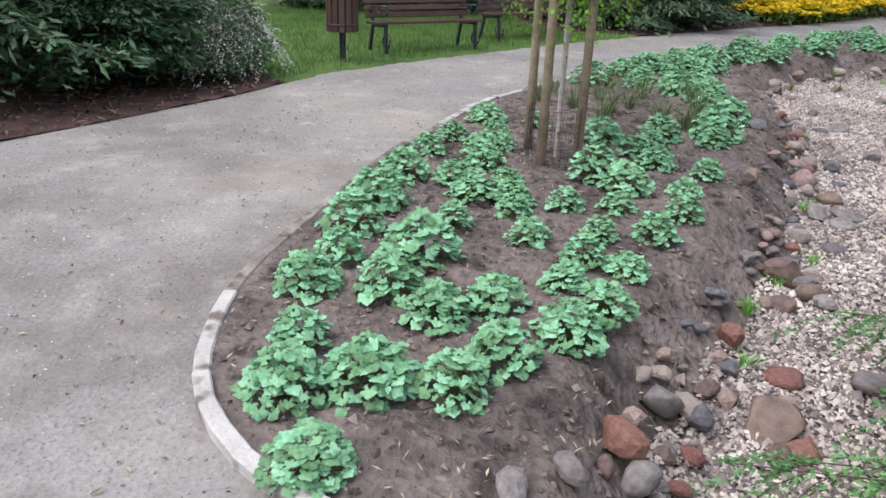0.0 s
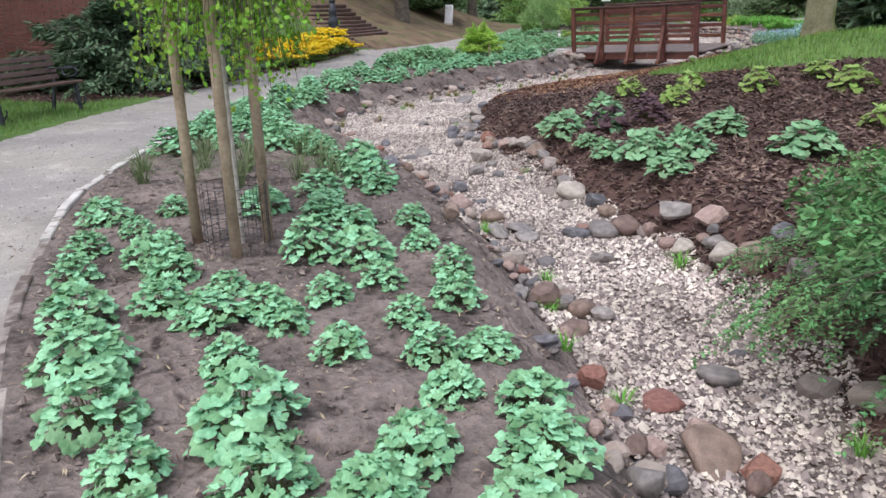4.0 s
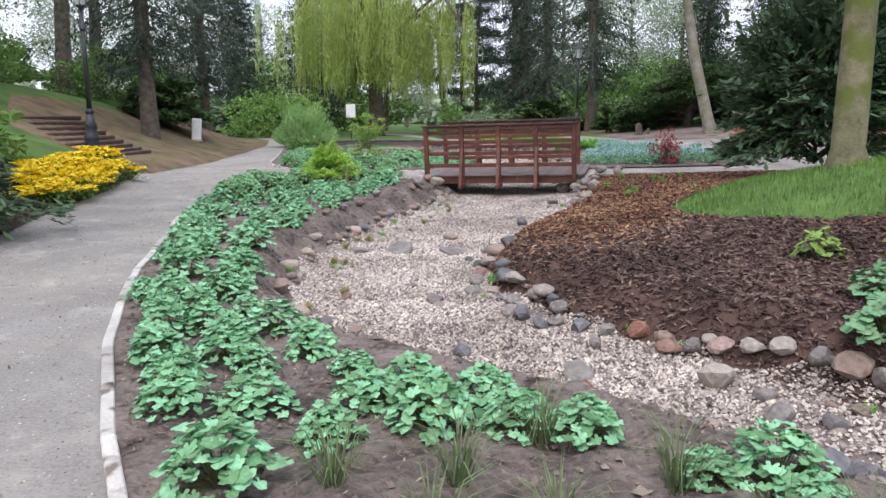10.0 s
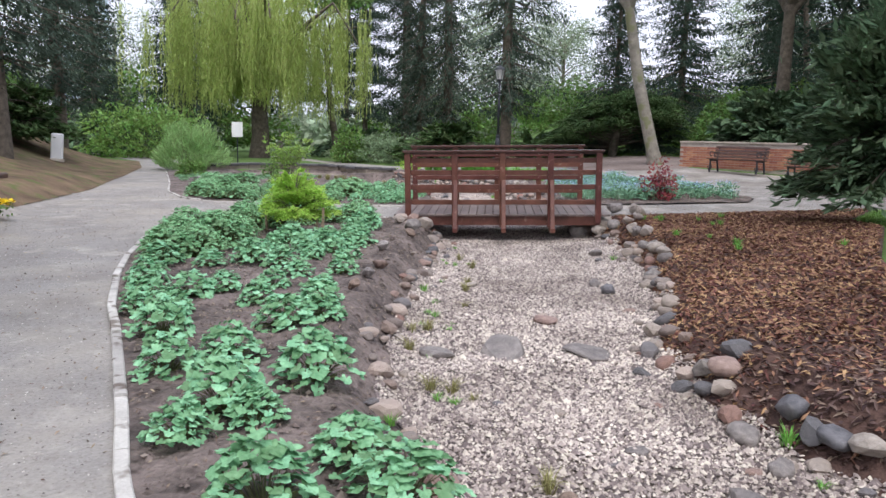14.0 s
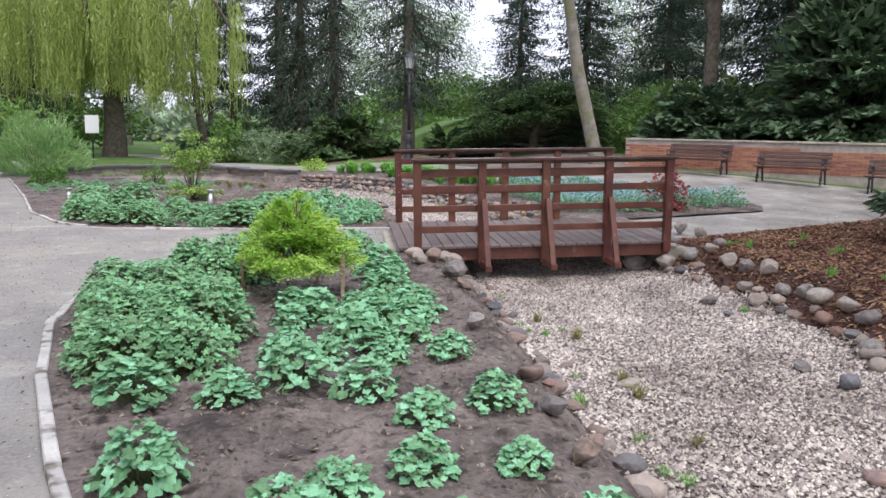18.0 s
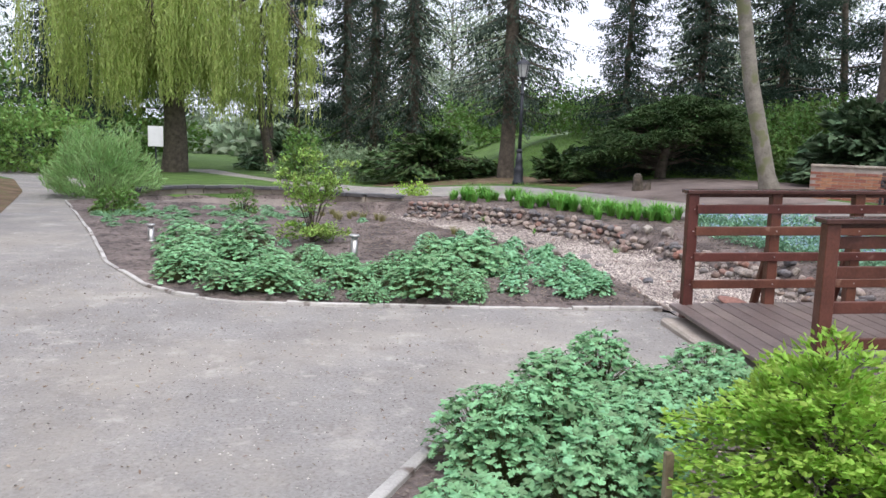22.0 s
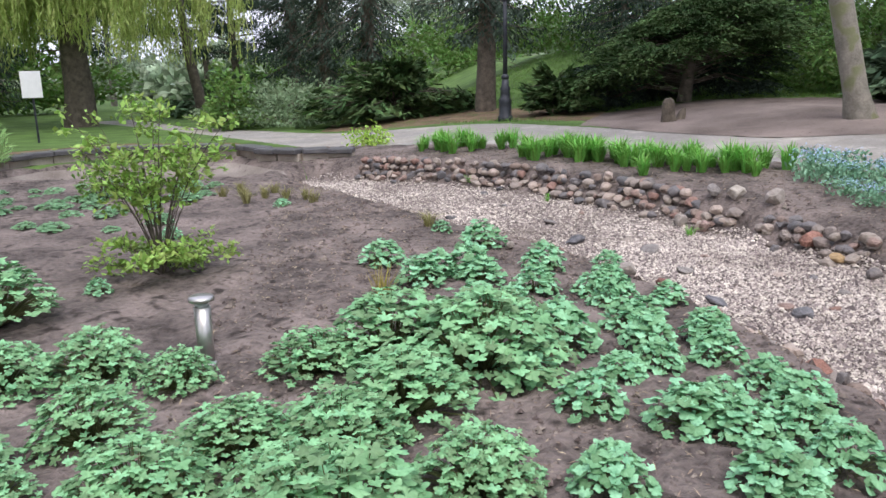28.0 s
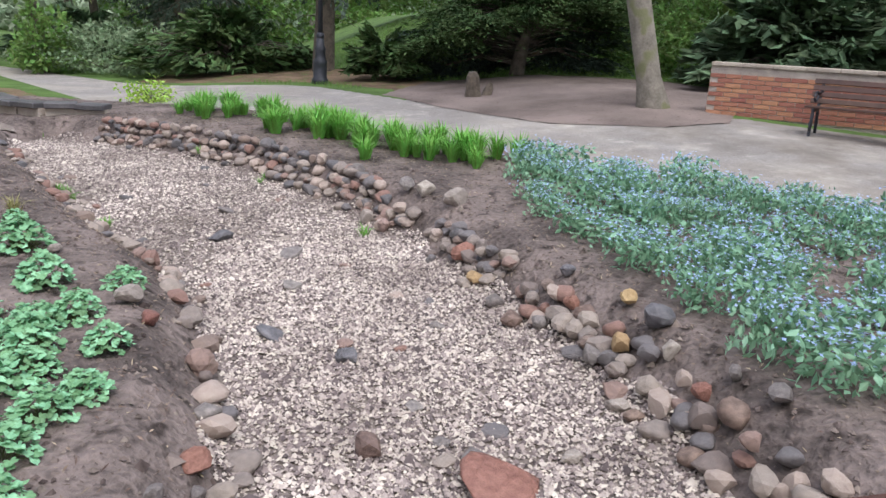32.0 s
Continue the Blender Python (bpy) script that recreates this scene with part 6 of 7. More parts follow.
# ---- young weeping birch held by three stakes ----
def staked_tree(x, y):
    g = np.random.default_rng(17)
    thing = tagged(new("staked_birch"), "young weeping birch tied between three timber stakes", "tree")
    thing.matrix_basis = pose(x, y, z_at(x, y) + 0.02)
    trunk_pts = [[-0.06, 0.06, -0.1], [-0.04, 0.05, 0.8], [0.0, 0.03, 1.6], [0.0, 0.04, 2.2], [0.1, 0.1, 2.7]]
    add("trunk", np_mesh("trunk", *tube(trunk_pts, [0.026, 0.022, 0.02, 0.018, 0.01], 8), True), M_BIRCH, thing)
    feet = ((-0.3, -0.1), (0.18, -0.15), (0.04, 0.2))
    for fx, fy in feet:
        part("stake", turned([(0.035, -0.3), (0.033, 1.7), (0.028, 1.72)], 10, pose(fx, fy, 0, 0, 0, 0)), M_STAKE, thing, smooth=True)
    for (ax, ay), (bx, by) in zip(feet, feet[1:] + feet[:1]):
        part("cross_bar", beam((ax, ay, 1.67), (bx, by, 1.67), 0.035, 0.075), M_DARKWOOD, thing)
    part("tie", beam((feet[1][0], feet[1][1], 1.4), (0.0, 0.03, 1.4), 0.03, 0.03), M_IRON, thing)
    wires = []
    for k in range(22):
        a = k * math.tau / 22
        wires.append(tube([[0.2 * math.cos(a), 0.2 * math.sin(a), 0], [0.2 * math.cos(a), 0.2 * math.sin(a), 0.42]], [0.002, 0.002], 3))
    for h in np.linspace(0.02, 0.42, 8):
        b = np.linspace(0, math.tau, 25)
        wires.append(tube(np.stack([0.2 * np.cos(b), 0.2 * np.sin(b), np.full(25, h)], 1), [0.002] * 25, 3))
    tagged(add("wire_guard", np_mesh("wire_guard", *merged(wires)), M_IRON, thing), "fine dark wire mesh guard", kind="stuff")
    cs, axs, twigs = [], [], []
    for k in range(210):
        a, r = g.uniform(0, math.tau), 0.56 * math.sqrt(g.uniform(0.02, 1))
        top = np.array([0.05 + r * 0.6 * math.cos(a), 0.05 + r * 0.6 * math.sin(a), g.uniform(1.75, 2.75)])
        end = np.array([0.05 + r * math.cos(a), 0.05 + r * math.sin(a), g.uniform(0.95, 1.7)])
        start = np.array([0.05, 0.05, g.uniform(1.9, 2.6)])
        twigs.append(tube([start, top, (top + end) / 2 + [0.02, 0, 0], end], [0.006, 0.004, 0.003, 0.001], 3))
        n = int(g.integers(30, 48))
        t = g.uniform(0, 1, n)[:, None]
        cs.append(top + (end - top) * t + g.normal(0, 0.035, (n, 3)))
        axs.append(g.normal(0, 0.6, (n, 3)) + [0, 0, -0.9])
    c, ax = np.concatenate(cs), np.concatenate(axs)
    ax /= np.linalg.norm(ax, axis=1, keepdims=True)
    side = np.cross(ax, spin(len(ax), g))
    side /= np.linalg.norm(side, axis=1, keepdims=True)
    s = g.uniform(0.012, 0.024, (len(c), 1))
    add("crown", np_mesh("crown", *sheet_leaves(c, ax * s, side * s * 0.75, 0.2)), L_BIRCH, thing)
    tagged(add("hanging_twig", np_mesh("hanging_twig", *merged(twigs), True), M_BARK, thing), kind="stuff")


staked_tree(6.35, -15.58)

# ---- flowers in masses ----
def flower_mass(name, label, spots, leaf_mat, petal_mat, tall, wide, petals, leaves, seed, leaf_size, petal_size, group):
    g = np.random.default_rng(seed)
    kinds = []
    for v in range(4):
        lp = np.stack([*(np.clip(g.normal(0, 0.5, (2, leaves)), -1.0, 1.0) * wide), g.uniform(0.03, tall, leaves)], 1)
        ax = spin(leaves, g) + [0, 0, 0.3]
        ax /= np.linalg.norm(ax, axis=1, keepdims=True)
        sd = np.cross(ax, spin(leaves, g))
        sd /= np.linalg.norm(sd, axis=1, keepdims=True)
        ls = leaf_size * g.uniform(0.6, 1.3, (leaves, 1))
        foliage_me = np_mesh(name, *sheet_leaves(lp, ax * ls, sd * ls * 0.5, 0.3))
        foliage_me.materials.append(leaf_mat)
        pp = np.stack([*(np.clip(g.normal(0, 0.52, (2, petals)), -1.1, 1.1) * wide), tall * g.uniform(0.75, 1.12, petals)], 1)
        up = spin(petals, g) * 0.5 + [0, 0, 1]
        a1 = np.cross(up, spin(petals, g))
        a1 /= np.linalg.norm(a1, axis=1, keepdims=True)
        a2 = np.cross(up, a1)
        a2 /= np.linalg.norm(a2, axis=1, keepdims=True)
        ps = petal_size * g.uniform(0.7, 1.3, (petals, 1))
        petal_me = np_mesh(name + "_flowers", *merged([sheet_leaves(pp, a1 * ps, a2 * ps * 0.45, 0.1), sheet_leaves(pp + [0, 0, 0.002], a2 * ps, a1 * ps * 0.45, 0.1)]))
        petal_me.materials.append(petal_mat)
        kinds.append((foliage_me, petal_me))
    for k, (x, y) in enumerate(spots):
        fm, pm = kinds[k % 4]
        ob = tagged(new(name), label, "flowers", group)
        ob.matrix_basis = pose(x, y, z_at(x, y) + 0.03, 0, 0, g.uniform(0, 360)) @ Matrix.Diagonal((*[g.uniform(0.8, 1.25)] * 2, g.uniform(0.65, 1.35), 1))
        tagged(add("foliage_mass", fm, None, ob), kind="stuff")
        tagged(add("blossom", pm, None, ob), kind="stuff")


g = np.random.default_rng(5)
blue_bed = [(3.3, 4.4), (3.7, 4.2), (5.0, 4.4), (7.1, 4.9), (7.2, 5.4), (6.3, 7.4), (4.9, 9.2), (3.7, 10.6), (3.1, 9.8), (3.0, 7.6), (3.15, 5.5)]
spots = []
for _ in range(4000):
    p = (g.uniform(2.5, 7.4), g.uniform(4.1, 10.8))
    if len(spots) < 105 and inside_gap(np.array([p[0]]), np.array([p[1]]), blue_bed)[0] < -0.05 and all((p[0] - q[0]) ** 2 + (p[1] - q[1]) ** 2 > 0.38**2 for q in spots):
        spots.append(p)
flower_mass("forget_me_not", "bushy clump of small blue flowers over pale green leaves", spots, L_BLUELEAF, P_BLUE, 0.28, 0.25, 135, 270, 6, 0.034, 0.014, "blue flowers")
spots = []
for _ in range(4000):
    u, v = g.uniform(0, 1), g.uniform(0, 1)
    p = (-4.4 - 1.95 * u - 1.35 * v, -6.45 + 4.6 * u - 0.4 * v)
    if len(spots) < 60 and all((p[0] - q[0]) ** 2 + (p[1] - q[1]) ** 2 > 0.3**2 for q in spots):
        spots.append(p)
flower_mass("marigold_clump", "dense clump of bright yellow flowers beside the path", spots, L_GREEN, P_YELLOW, 0.32, 0.26, 230, 90, 8, 0.05, 0.05, "yellow flowers")
DAFFS = [blade_tuft("daffodil_clump", s, 75, 0.4, 0.75, 0.012) for s in (5, 6, 7)]
for me in DAFFS:
    me.materials.append(L_DAFF)
g = np.random.default_rng(15)
for k in range(75):
    t = (k // 3 + g.uniform(0, 0.9)) / 25
    x, y = np.interp(t, [0, 0.3, 0.6, 1], [-0.7, 1.0, 2.2, 3.5]), np.interp(t, [0, 0.3, 0.6, 1], [16.2, 13.8, 12.4, 10.9])
    x, y = x - 0.25 + g.normal(0, 0.27), y - 0.25 + g.normal(0, 0.27)
    if 0.2 < t < 0.25 or 0.62 < t < 0.66:
        continue
    ob = add("daffodil_clump", DAFFS[k % 3], None, None, pose(x, y, z_at(x, y) + 0.03, 0, 0, 41 * k) @ Matrix.Scale(g.uniform(0.7, 1.2), 4))
    tagged(ob, "upright clump of fresh green strap leaves", "plant", "strap-leaved clumps")
PALE_BANK = ((9.3, -9.9), (8.6, -9.6), (7.7, -9.7), (6.9, -9.6), (6.2, -9.7), (9.1, -10.7), (9.5, -11.3), (7.0, -10.3), (8.2, -9.3))
g = np.random.default_rng(25)
for x, y in PALE_BANK:
    set_plant(LIMEKIND, x, y, g.uniform(0.3, 0.45), g, 0.04)

# ---- brick building seen behind the benches ----
def brick_building():
    thing = tagged(new("brick_building"), "old red brick building wall behind the park trees", "building")
    thing.matrix_basis = pose(-9.6, -17.0, 0, 0, 0, 78)
    part("wall", block(9.0, 0.35, 4.6, pose(4.5, 0, 2.2)), M_MORTAR, thing)
    part("plinth", block(9.1, 0.5, 0.5, pose(4.5, 0, 0.1), 0.02), M_SLATE, thing)
    g = np.random.default_rng(12)
    v, f = [], []
    cube = np.array([[a, b, c] for a in (-1, 1) for b in (-1, 1) for c in (-1, 1)], float)
    quad = np.array([[0, 1, 3, 2], [4, 6, 7, 5], [0, 4, 5, 1], [2, 3, 7, 6], [0, 2, 6, 4], [1, 5, 7, 3]])
    for row in range(52):
        for k in range(35):
            v.append(cube * [0.12, 0.03, 0.034] + [0.14 + 0.26 * k - 0.13 * (row % 2) + g.normal(0, 0.003), -0.17 + g.normal(0, 0.003), 0.4 + 0.08 * row])
            f.append(quad + 8 * len(f))
    tagged(add("brickwork", np_mesh("brickwork", np.concatenate(v), np.concatenate(f)), M_BRICK, thing), kind="stuff")


brick_building()

# ---- log steps up the bank, white post ----
def log_steps():
    thing = tagged(new("stairs_bank"), "wide dark timber log steps up the mulched bank", kind="structure")
    for k in range(9):
        x = -8.7 - 0.42 * k
        y = 0.9 + 0.16 * k
        z = z_at(x, y) + 0.03
        part("step_log", beam((x + 0.35, y - 1.5, z), (x - 0.35, y + 1.6, z), 0.13, 0.13, 0.03), M_DARKWOOD, thing)


log_steps()
post = tagged(new("marker_post"), "white painted stone marker post beside the path", "post")
post.matrix_basis = pose(-13.04, 11.13, z_at(-13.04, 11.13), 0, 4, 20)
part("shaft", block(0.36, 0.2, 0.95, pose(0, 0, 0.45), 0.03), M_WHITE, post)
part("foot", block(0.44, 0.28, 0.12, pose(0, 0, 0.04), 0.03), M_PALESTONE, post)
stump = tagged(new("tree_stump"), "weathered tree stump under the evergreen", "stump")
stump.matrix_basis = pose(4.5, 16.8, z_at(4.5, 16.8))
part("wood", turned([(0.2, -0.1), (0.15, 0.15), (0.13, 0.42), (0.08, 0.5)], 9, pose(0, 0, 0, 6, -5)), M_BARK, stump)
part("root_spur", turned([(0.13, -0.1), (0.09, 0.18), (0.04, 0.3)], 7, pose(0.3, 0.1, 0, 0, 18)), M_BARK, stump)

# ---- small plants of the round bed and the bank ----
g = np.random.default_rng(45)
for k in range(85):
    x, y = -9.0 + 4.4 * g.uniform(0, 1), 8.6 + 4.8 * g.uniform(0, 1)
    if inside_gap(np.array([x]), np.array([y]), BED_B)[0] < -0.3:
        ob = set_plant(PALEKIND, x, y, g.uniform(0.18, 0.4), g, squat=0.5)
        tagged(ob, "flat pale ground cover plant on bare soil", "plant", "ground cover plants")
for x, y in ((6.75, -11.35), (7.05, -11.0), (6.9, -10.75)):
    set_plant(PURPLEKIND, x, y, 0.42, g, 0.04)
for x, y in ((-4.5, 6.7), (-4.4, 8.8), (-3.4, 10.6), (-3.3, 2.9), (-1.6, 8.4), (-0.9, 3.1)):
    set_plant(LOBED, x, y, 0.22, g)
DRY = [blade_tuft("dry_grass_tuft", s, 70, 0.22, 0.8, 0.004) for s in (31, 32)]
for me in DRY:
    me.materials.append(L_DRY)
for k, (x, y) in enumerate(((-4.3, 11.6), (-4.0, 11.5), (-3.7, 11.4), (-3.4, 11.2), (-3.1, 11.0), (-3.9, 11.0), (-3.0, 10.7), (-4.7, 11.8), (-1.7, 8.7), (-3.6, 11.8), (-4.1, 12.0))):
    tagged(add("dry_grass_tuft", DRY[k % 2], None, None, pose(x, y, z_at(x, y) + 0.02, 0, 0, 63 * k)), "straw-coloured grass tuft beside the gravel", "grass tuft", "dry grasses")
bronze = blade_tuft("bronze_shoots", 35, 55, 0.38, 0.35, 0.004)
shoot_clump = new("bronze_shoot_clump")
shoot_clump.matrix_world = pose(-2.34, 5.75, z_at(-2.34, 5.75) + 0.02)
tagged(shoot_clump, "clump of thin bronze-yellow upright shoots", "plant")
tagged(add("blade_mass", bronze, L_BRONZE, shoot_clump), kind="stuff")
GREENTUFT = blade_tuft("green_tuft", 36, 40, 0.14, 0.8, 0.004)
GREENTUFT.materials.append(L_DAFF)
for k in range(34):
    i = int(g.integers(3, 24))
    side = g.choice([-1, 1])
    (ax, ay, aw), (bx, by, bw) = STREAM[i], STREAM[i + 1]
    t = g.uniform(0, 1)
    dx, dy = bx - ax, by - ay
    n = math.hypot(dx, dy)
    w = (aw + t * (bw - aw)) * g.uniform(0.75, 1.1)
    x, y = ax + t * dx - side * dy / n * w, ay + t * dy + side * dx / n * w
    tagged(add("grass_tuft", GREENTUFT, None, None, pose(x, y, z_at(x, y) + 0.045, 0, 0, 77 * k) @ Matrix.Scale(g.uniform(0.5, 1.1), 4)), "small fresh grass tuft at the gravel edge", "grass tuft", "small grass tufts")


# ---- distance ----
def far_woods():
    g = np.random.default_rng(91)
    pieces = []
    for k in range(60):
        a = radians(-62 + 135 * k / 60)
        r = g.uniform(75, 105)
        x, y = r * math.sin(a) - 2, r * math.cos(a) - 6
        shape = (g.uniform(4, 7), g.uniform(3, 5), g.uniform(2.2, 4.5))
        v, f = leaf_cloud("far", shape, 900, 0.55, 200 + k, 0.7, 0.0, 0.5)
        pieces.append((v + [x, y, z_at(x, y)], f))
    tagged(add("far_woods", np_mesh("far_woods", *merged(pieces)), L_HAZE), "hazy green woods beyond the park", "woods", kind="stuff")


far_woods()
pylon = tagged(new("bridge_pylon"), "distant pale blue steel bridge pylon", "bridge pylon")
pylon.matrix_basis = pose(-62, 103, 0, 0, 0, 30)
for o in (-3.2, 3.2):
    part("leg", beam((o, 0, 0), (o * 0.8, 0, 22), 1.1, 1.1, 0.1), M_PALEBLUE, pylon)
for h in (6, 11, 16, 21):
    part("cross_beam", beam((-3.0, 0, h), (3.0, 0, h), 0.8, 0.9, 0.1), M_PALEBLUE, pylon)
for h in (6, 11, 16):
    part("diagonal", beam((-2.9, 0, h), (2.8, 0, h + 5), 0.4, 0.4, 0.05), M_PALEBLUE, pylon)
sign = tagged(new("road_sign"), "small round blue road sign on a grey post", "road sign")
sign.matrix_basis = pose(-14.05, 84, z_at(-14.05, 84))
part("post", turned([(0.05, 0), (0.05, 3.4)], 8), M_STEEL, sign)
part("panel", turned([(0.55, -0.02), (0.55, 0.02)], 20, pose(0, -0.08, 2.8, 90)), M_SIGNBLUE, sign)

# ---- stones ----
def stone_mesh(seed, n=2):
    """A worn field stone about one metre across."""
    bm = bmesh.new()
    bmesh.ops.create_icosphere(bm, subdivisions=n, radius=0.5)
    g = np.random.default_rng(seed)
    flats = [(Vector(spin(1, g)[0]), g.uniform(0.25, 0.4)) for _ in range(11)]
    for v in bm.verts:
        for normal, d in flats:
            over = v.co.dot(normal) - d
            if over > 0:
                v.co -= normal * over * 0.96
        v.co *= 1 + 0.07 * noise.noise(v.co * 2.5 + Vector((seed, 0, 0)))
    for f in bm.faces:
        f.smooth = seed % 3 == 0
    me = bpy.data.meshes.new("stone")
    bm.to_mesh(me)
    bm.free()
    return me


def stone_surface():
    """Granite and sandstone in the greys, pinks and browns that the stones have."""
    m = surf("field_stone", (0.1, 0.09, 0.085), (0.3, 0.27, 0.25), scale=5, fine=40, rough=0.75, bump=0.6)
    n, l = m.node_tree.nodes, m.node_tree.links
    b = n["Principled BSDF"]
    old = b.inputs["Base Color"].links[0].from_socket
    pick = n.new("ShaderNodeValToRGB")
    pick.color_ramp.interpolation = "CONSTANT"
    tints = [(0.0, (0.40, 0.35, 0.32)), (0.16, (0.43, 0.31, 0.27)), (0.26, (0.25, 0.24, 0.25)), (0.42, (0.50, 0.44, 0.39)), (0.58, (0.37, 0.29, 0.25)), (0.68, (0.56, 0.51, 0.46)), (0.82, (0.40, 0.25, 0.21)), (0.88, (0.30, 0.25, 0.23)), (0.94, (0.19, 0.19, 0.205))]
    ramp = pick.color_ramp
    ramp.elements[0].position, ramp.elements[0].color = 0.0, (*tints[0][1], 1)
    ramp.elements[1].position, ramp.elements[1].color = tints[1][0], (*tints[1][1], 1)
    for at, c in tints[2:]:
        ramp.elements.new(at).color = (*c, 1)
    l.new(n.new("ShaderNodeObjectInfo").outputs["Random"], pick.inputs["Fac"])
    mix = n.new("ShaderNodeMix")
    mix.data_type, mix.blend_type = "RGBA", "OVERLAY"
    mix.inputs["Factor"].default_value = 0.55
    l.new(pick.outputs["Color"], mix.inputs["A"])
    l.new(old, mix.inputs["B"])
    l.new(mix.outputs["Result"], b.inputs["Base Color"])
    return m


M_STONE = stone_surface()
STONES = [stone_mesh(s) for s in range(9)]
for me in STONES:
    me.materials.append(M_STONE)
HUES = {
    "g": surf("grey_granite", (0.12, 0.108, 0.104), (0.32, 0.287, 0.27), scale=5, fine=45, rough=0.6, bump=0.5, vary=0.2),
    "s": surf("dark_slate_stone", (0.075, 0.075, 0.085), (0.2, 0.195, 0.21), scale=4, fine=40, rough=0.6, bump=0.5, vary=0.2),
    "b": surf("brown_sandstone", (0.11, 0.075, 0.062), (0.3, 0.215, 0.175), scale=4, fine=45, rough=0.65, bump=0.5, vary=0.2),
    "r": surf("red_granite", (0.16, 0.065, 0.048), (0.36, 0.18, 0.14), scale=9, fine=60, rough=0.55, bump=0.6, vary=0.15),
    "p": surf("pink_granite", (0.2, 0.135, 0.118), (0.42, 0.31, 0.272), scale=6, fine=50, rough=0.7, bump=0.4, vary=0.15),
    "t": surf("pale_tan_stone", (0.22, 0.19, 0.165), (0.46, 0.41, 0.365), scale=5, fine=45, rough=0.75, bump=0.4, vary=0.18),
    "y": surf("ochre_stone", (0.28, 0.185, 0.09), (0.5, 0.36, 0.19), scale=5, fine=45, rough=0.7, bump=0.4, vary=0.15),
}
HUE_LABELS = {"g": "rounded grey granite stone in the gravel edge", "s": "dark slate-grey stone lying by the gravel", "b": "damp brown sandstone at the gravel edge", "r": "broken red granite stone beside the gravel", "p": "pinkish granite stone at the gravel edge", "t": "pale tan field stone at the gravel edge", "y": "ochre yellow stone on the stacked bank"}
HUE_STONES = {}
for hue, mat in HUES.items():
    HUE_STONES[hue] = [me.copy() for me in STONES]
    for me in HUE_STONES[hue]:
        me.materials.clear()
        me.materials.append(mat)
gs = np.random.default_rng(77)


def lay_stone(x, y, size, flat=0.7, sink=0.25, z=None, label="rounded grey-brown field stone on the edge of the gravel", group="stream stones", long=1.0, turn=None, under=None, hue=""):
    ob = add("field_stone" if under is None else "stone", (HUE_STONES[hue] if hue else STONES)[int(gs.integers(9))], None, under)
    h = size * flat
    base = z_at(x, y) + 0.045 if z is None else z
    ob.matrix_basis = pose(x, y, base + h * (0.5 - sink), gs.normal(0, 9), gs.normal(0, 9), gs.uniform(0, 360) if turn is None else turn) @ Matrix.Diagonal((size * long, size * gs.uniform(0.72, 1.0), h, 1))
    if under is None:
        tagged(ob, label, "stone", group)
    return ob


def bank_point(s, side, off):
    """A place along the stream bed, s from 0 to the number of its rows, off metres beyond the gravel on that side."""
    i = min(int(s), len(STREAM) - 2)
    t = s - i
    (ax, ay, aw), (bx, by, bw) = STREAM[i], STREAM[i + 1]
    dx, dy = bx - ax, by - ay
    n = math.hypot(dx, dy)
    w = aw + t * (bw - aw) + off
    return ax + t * dx - side * dy / n * w, ay + t * dy + side * dx / n * w


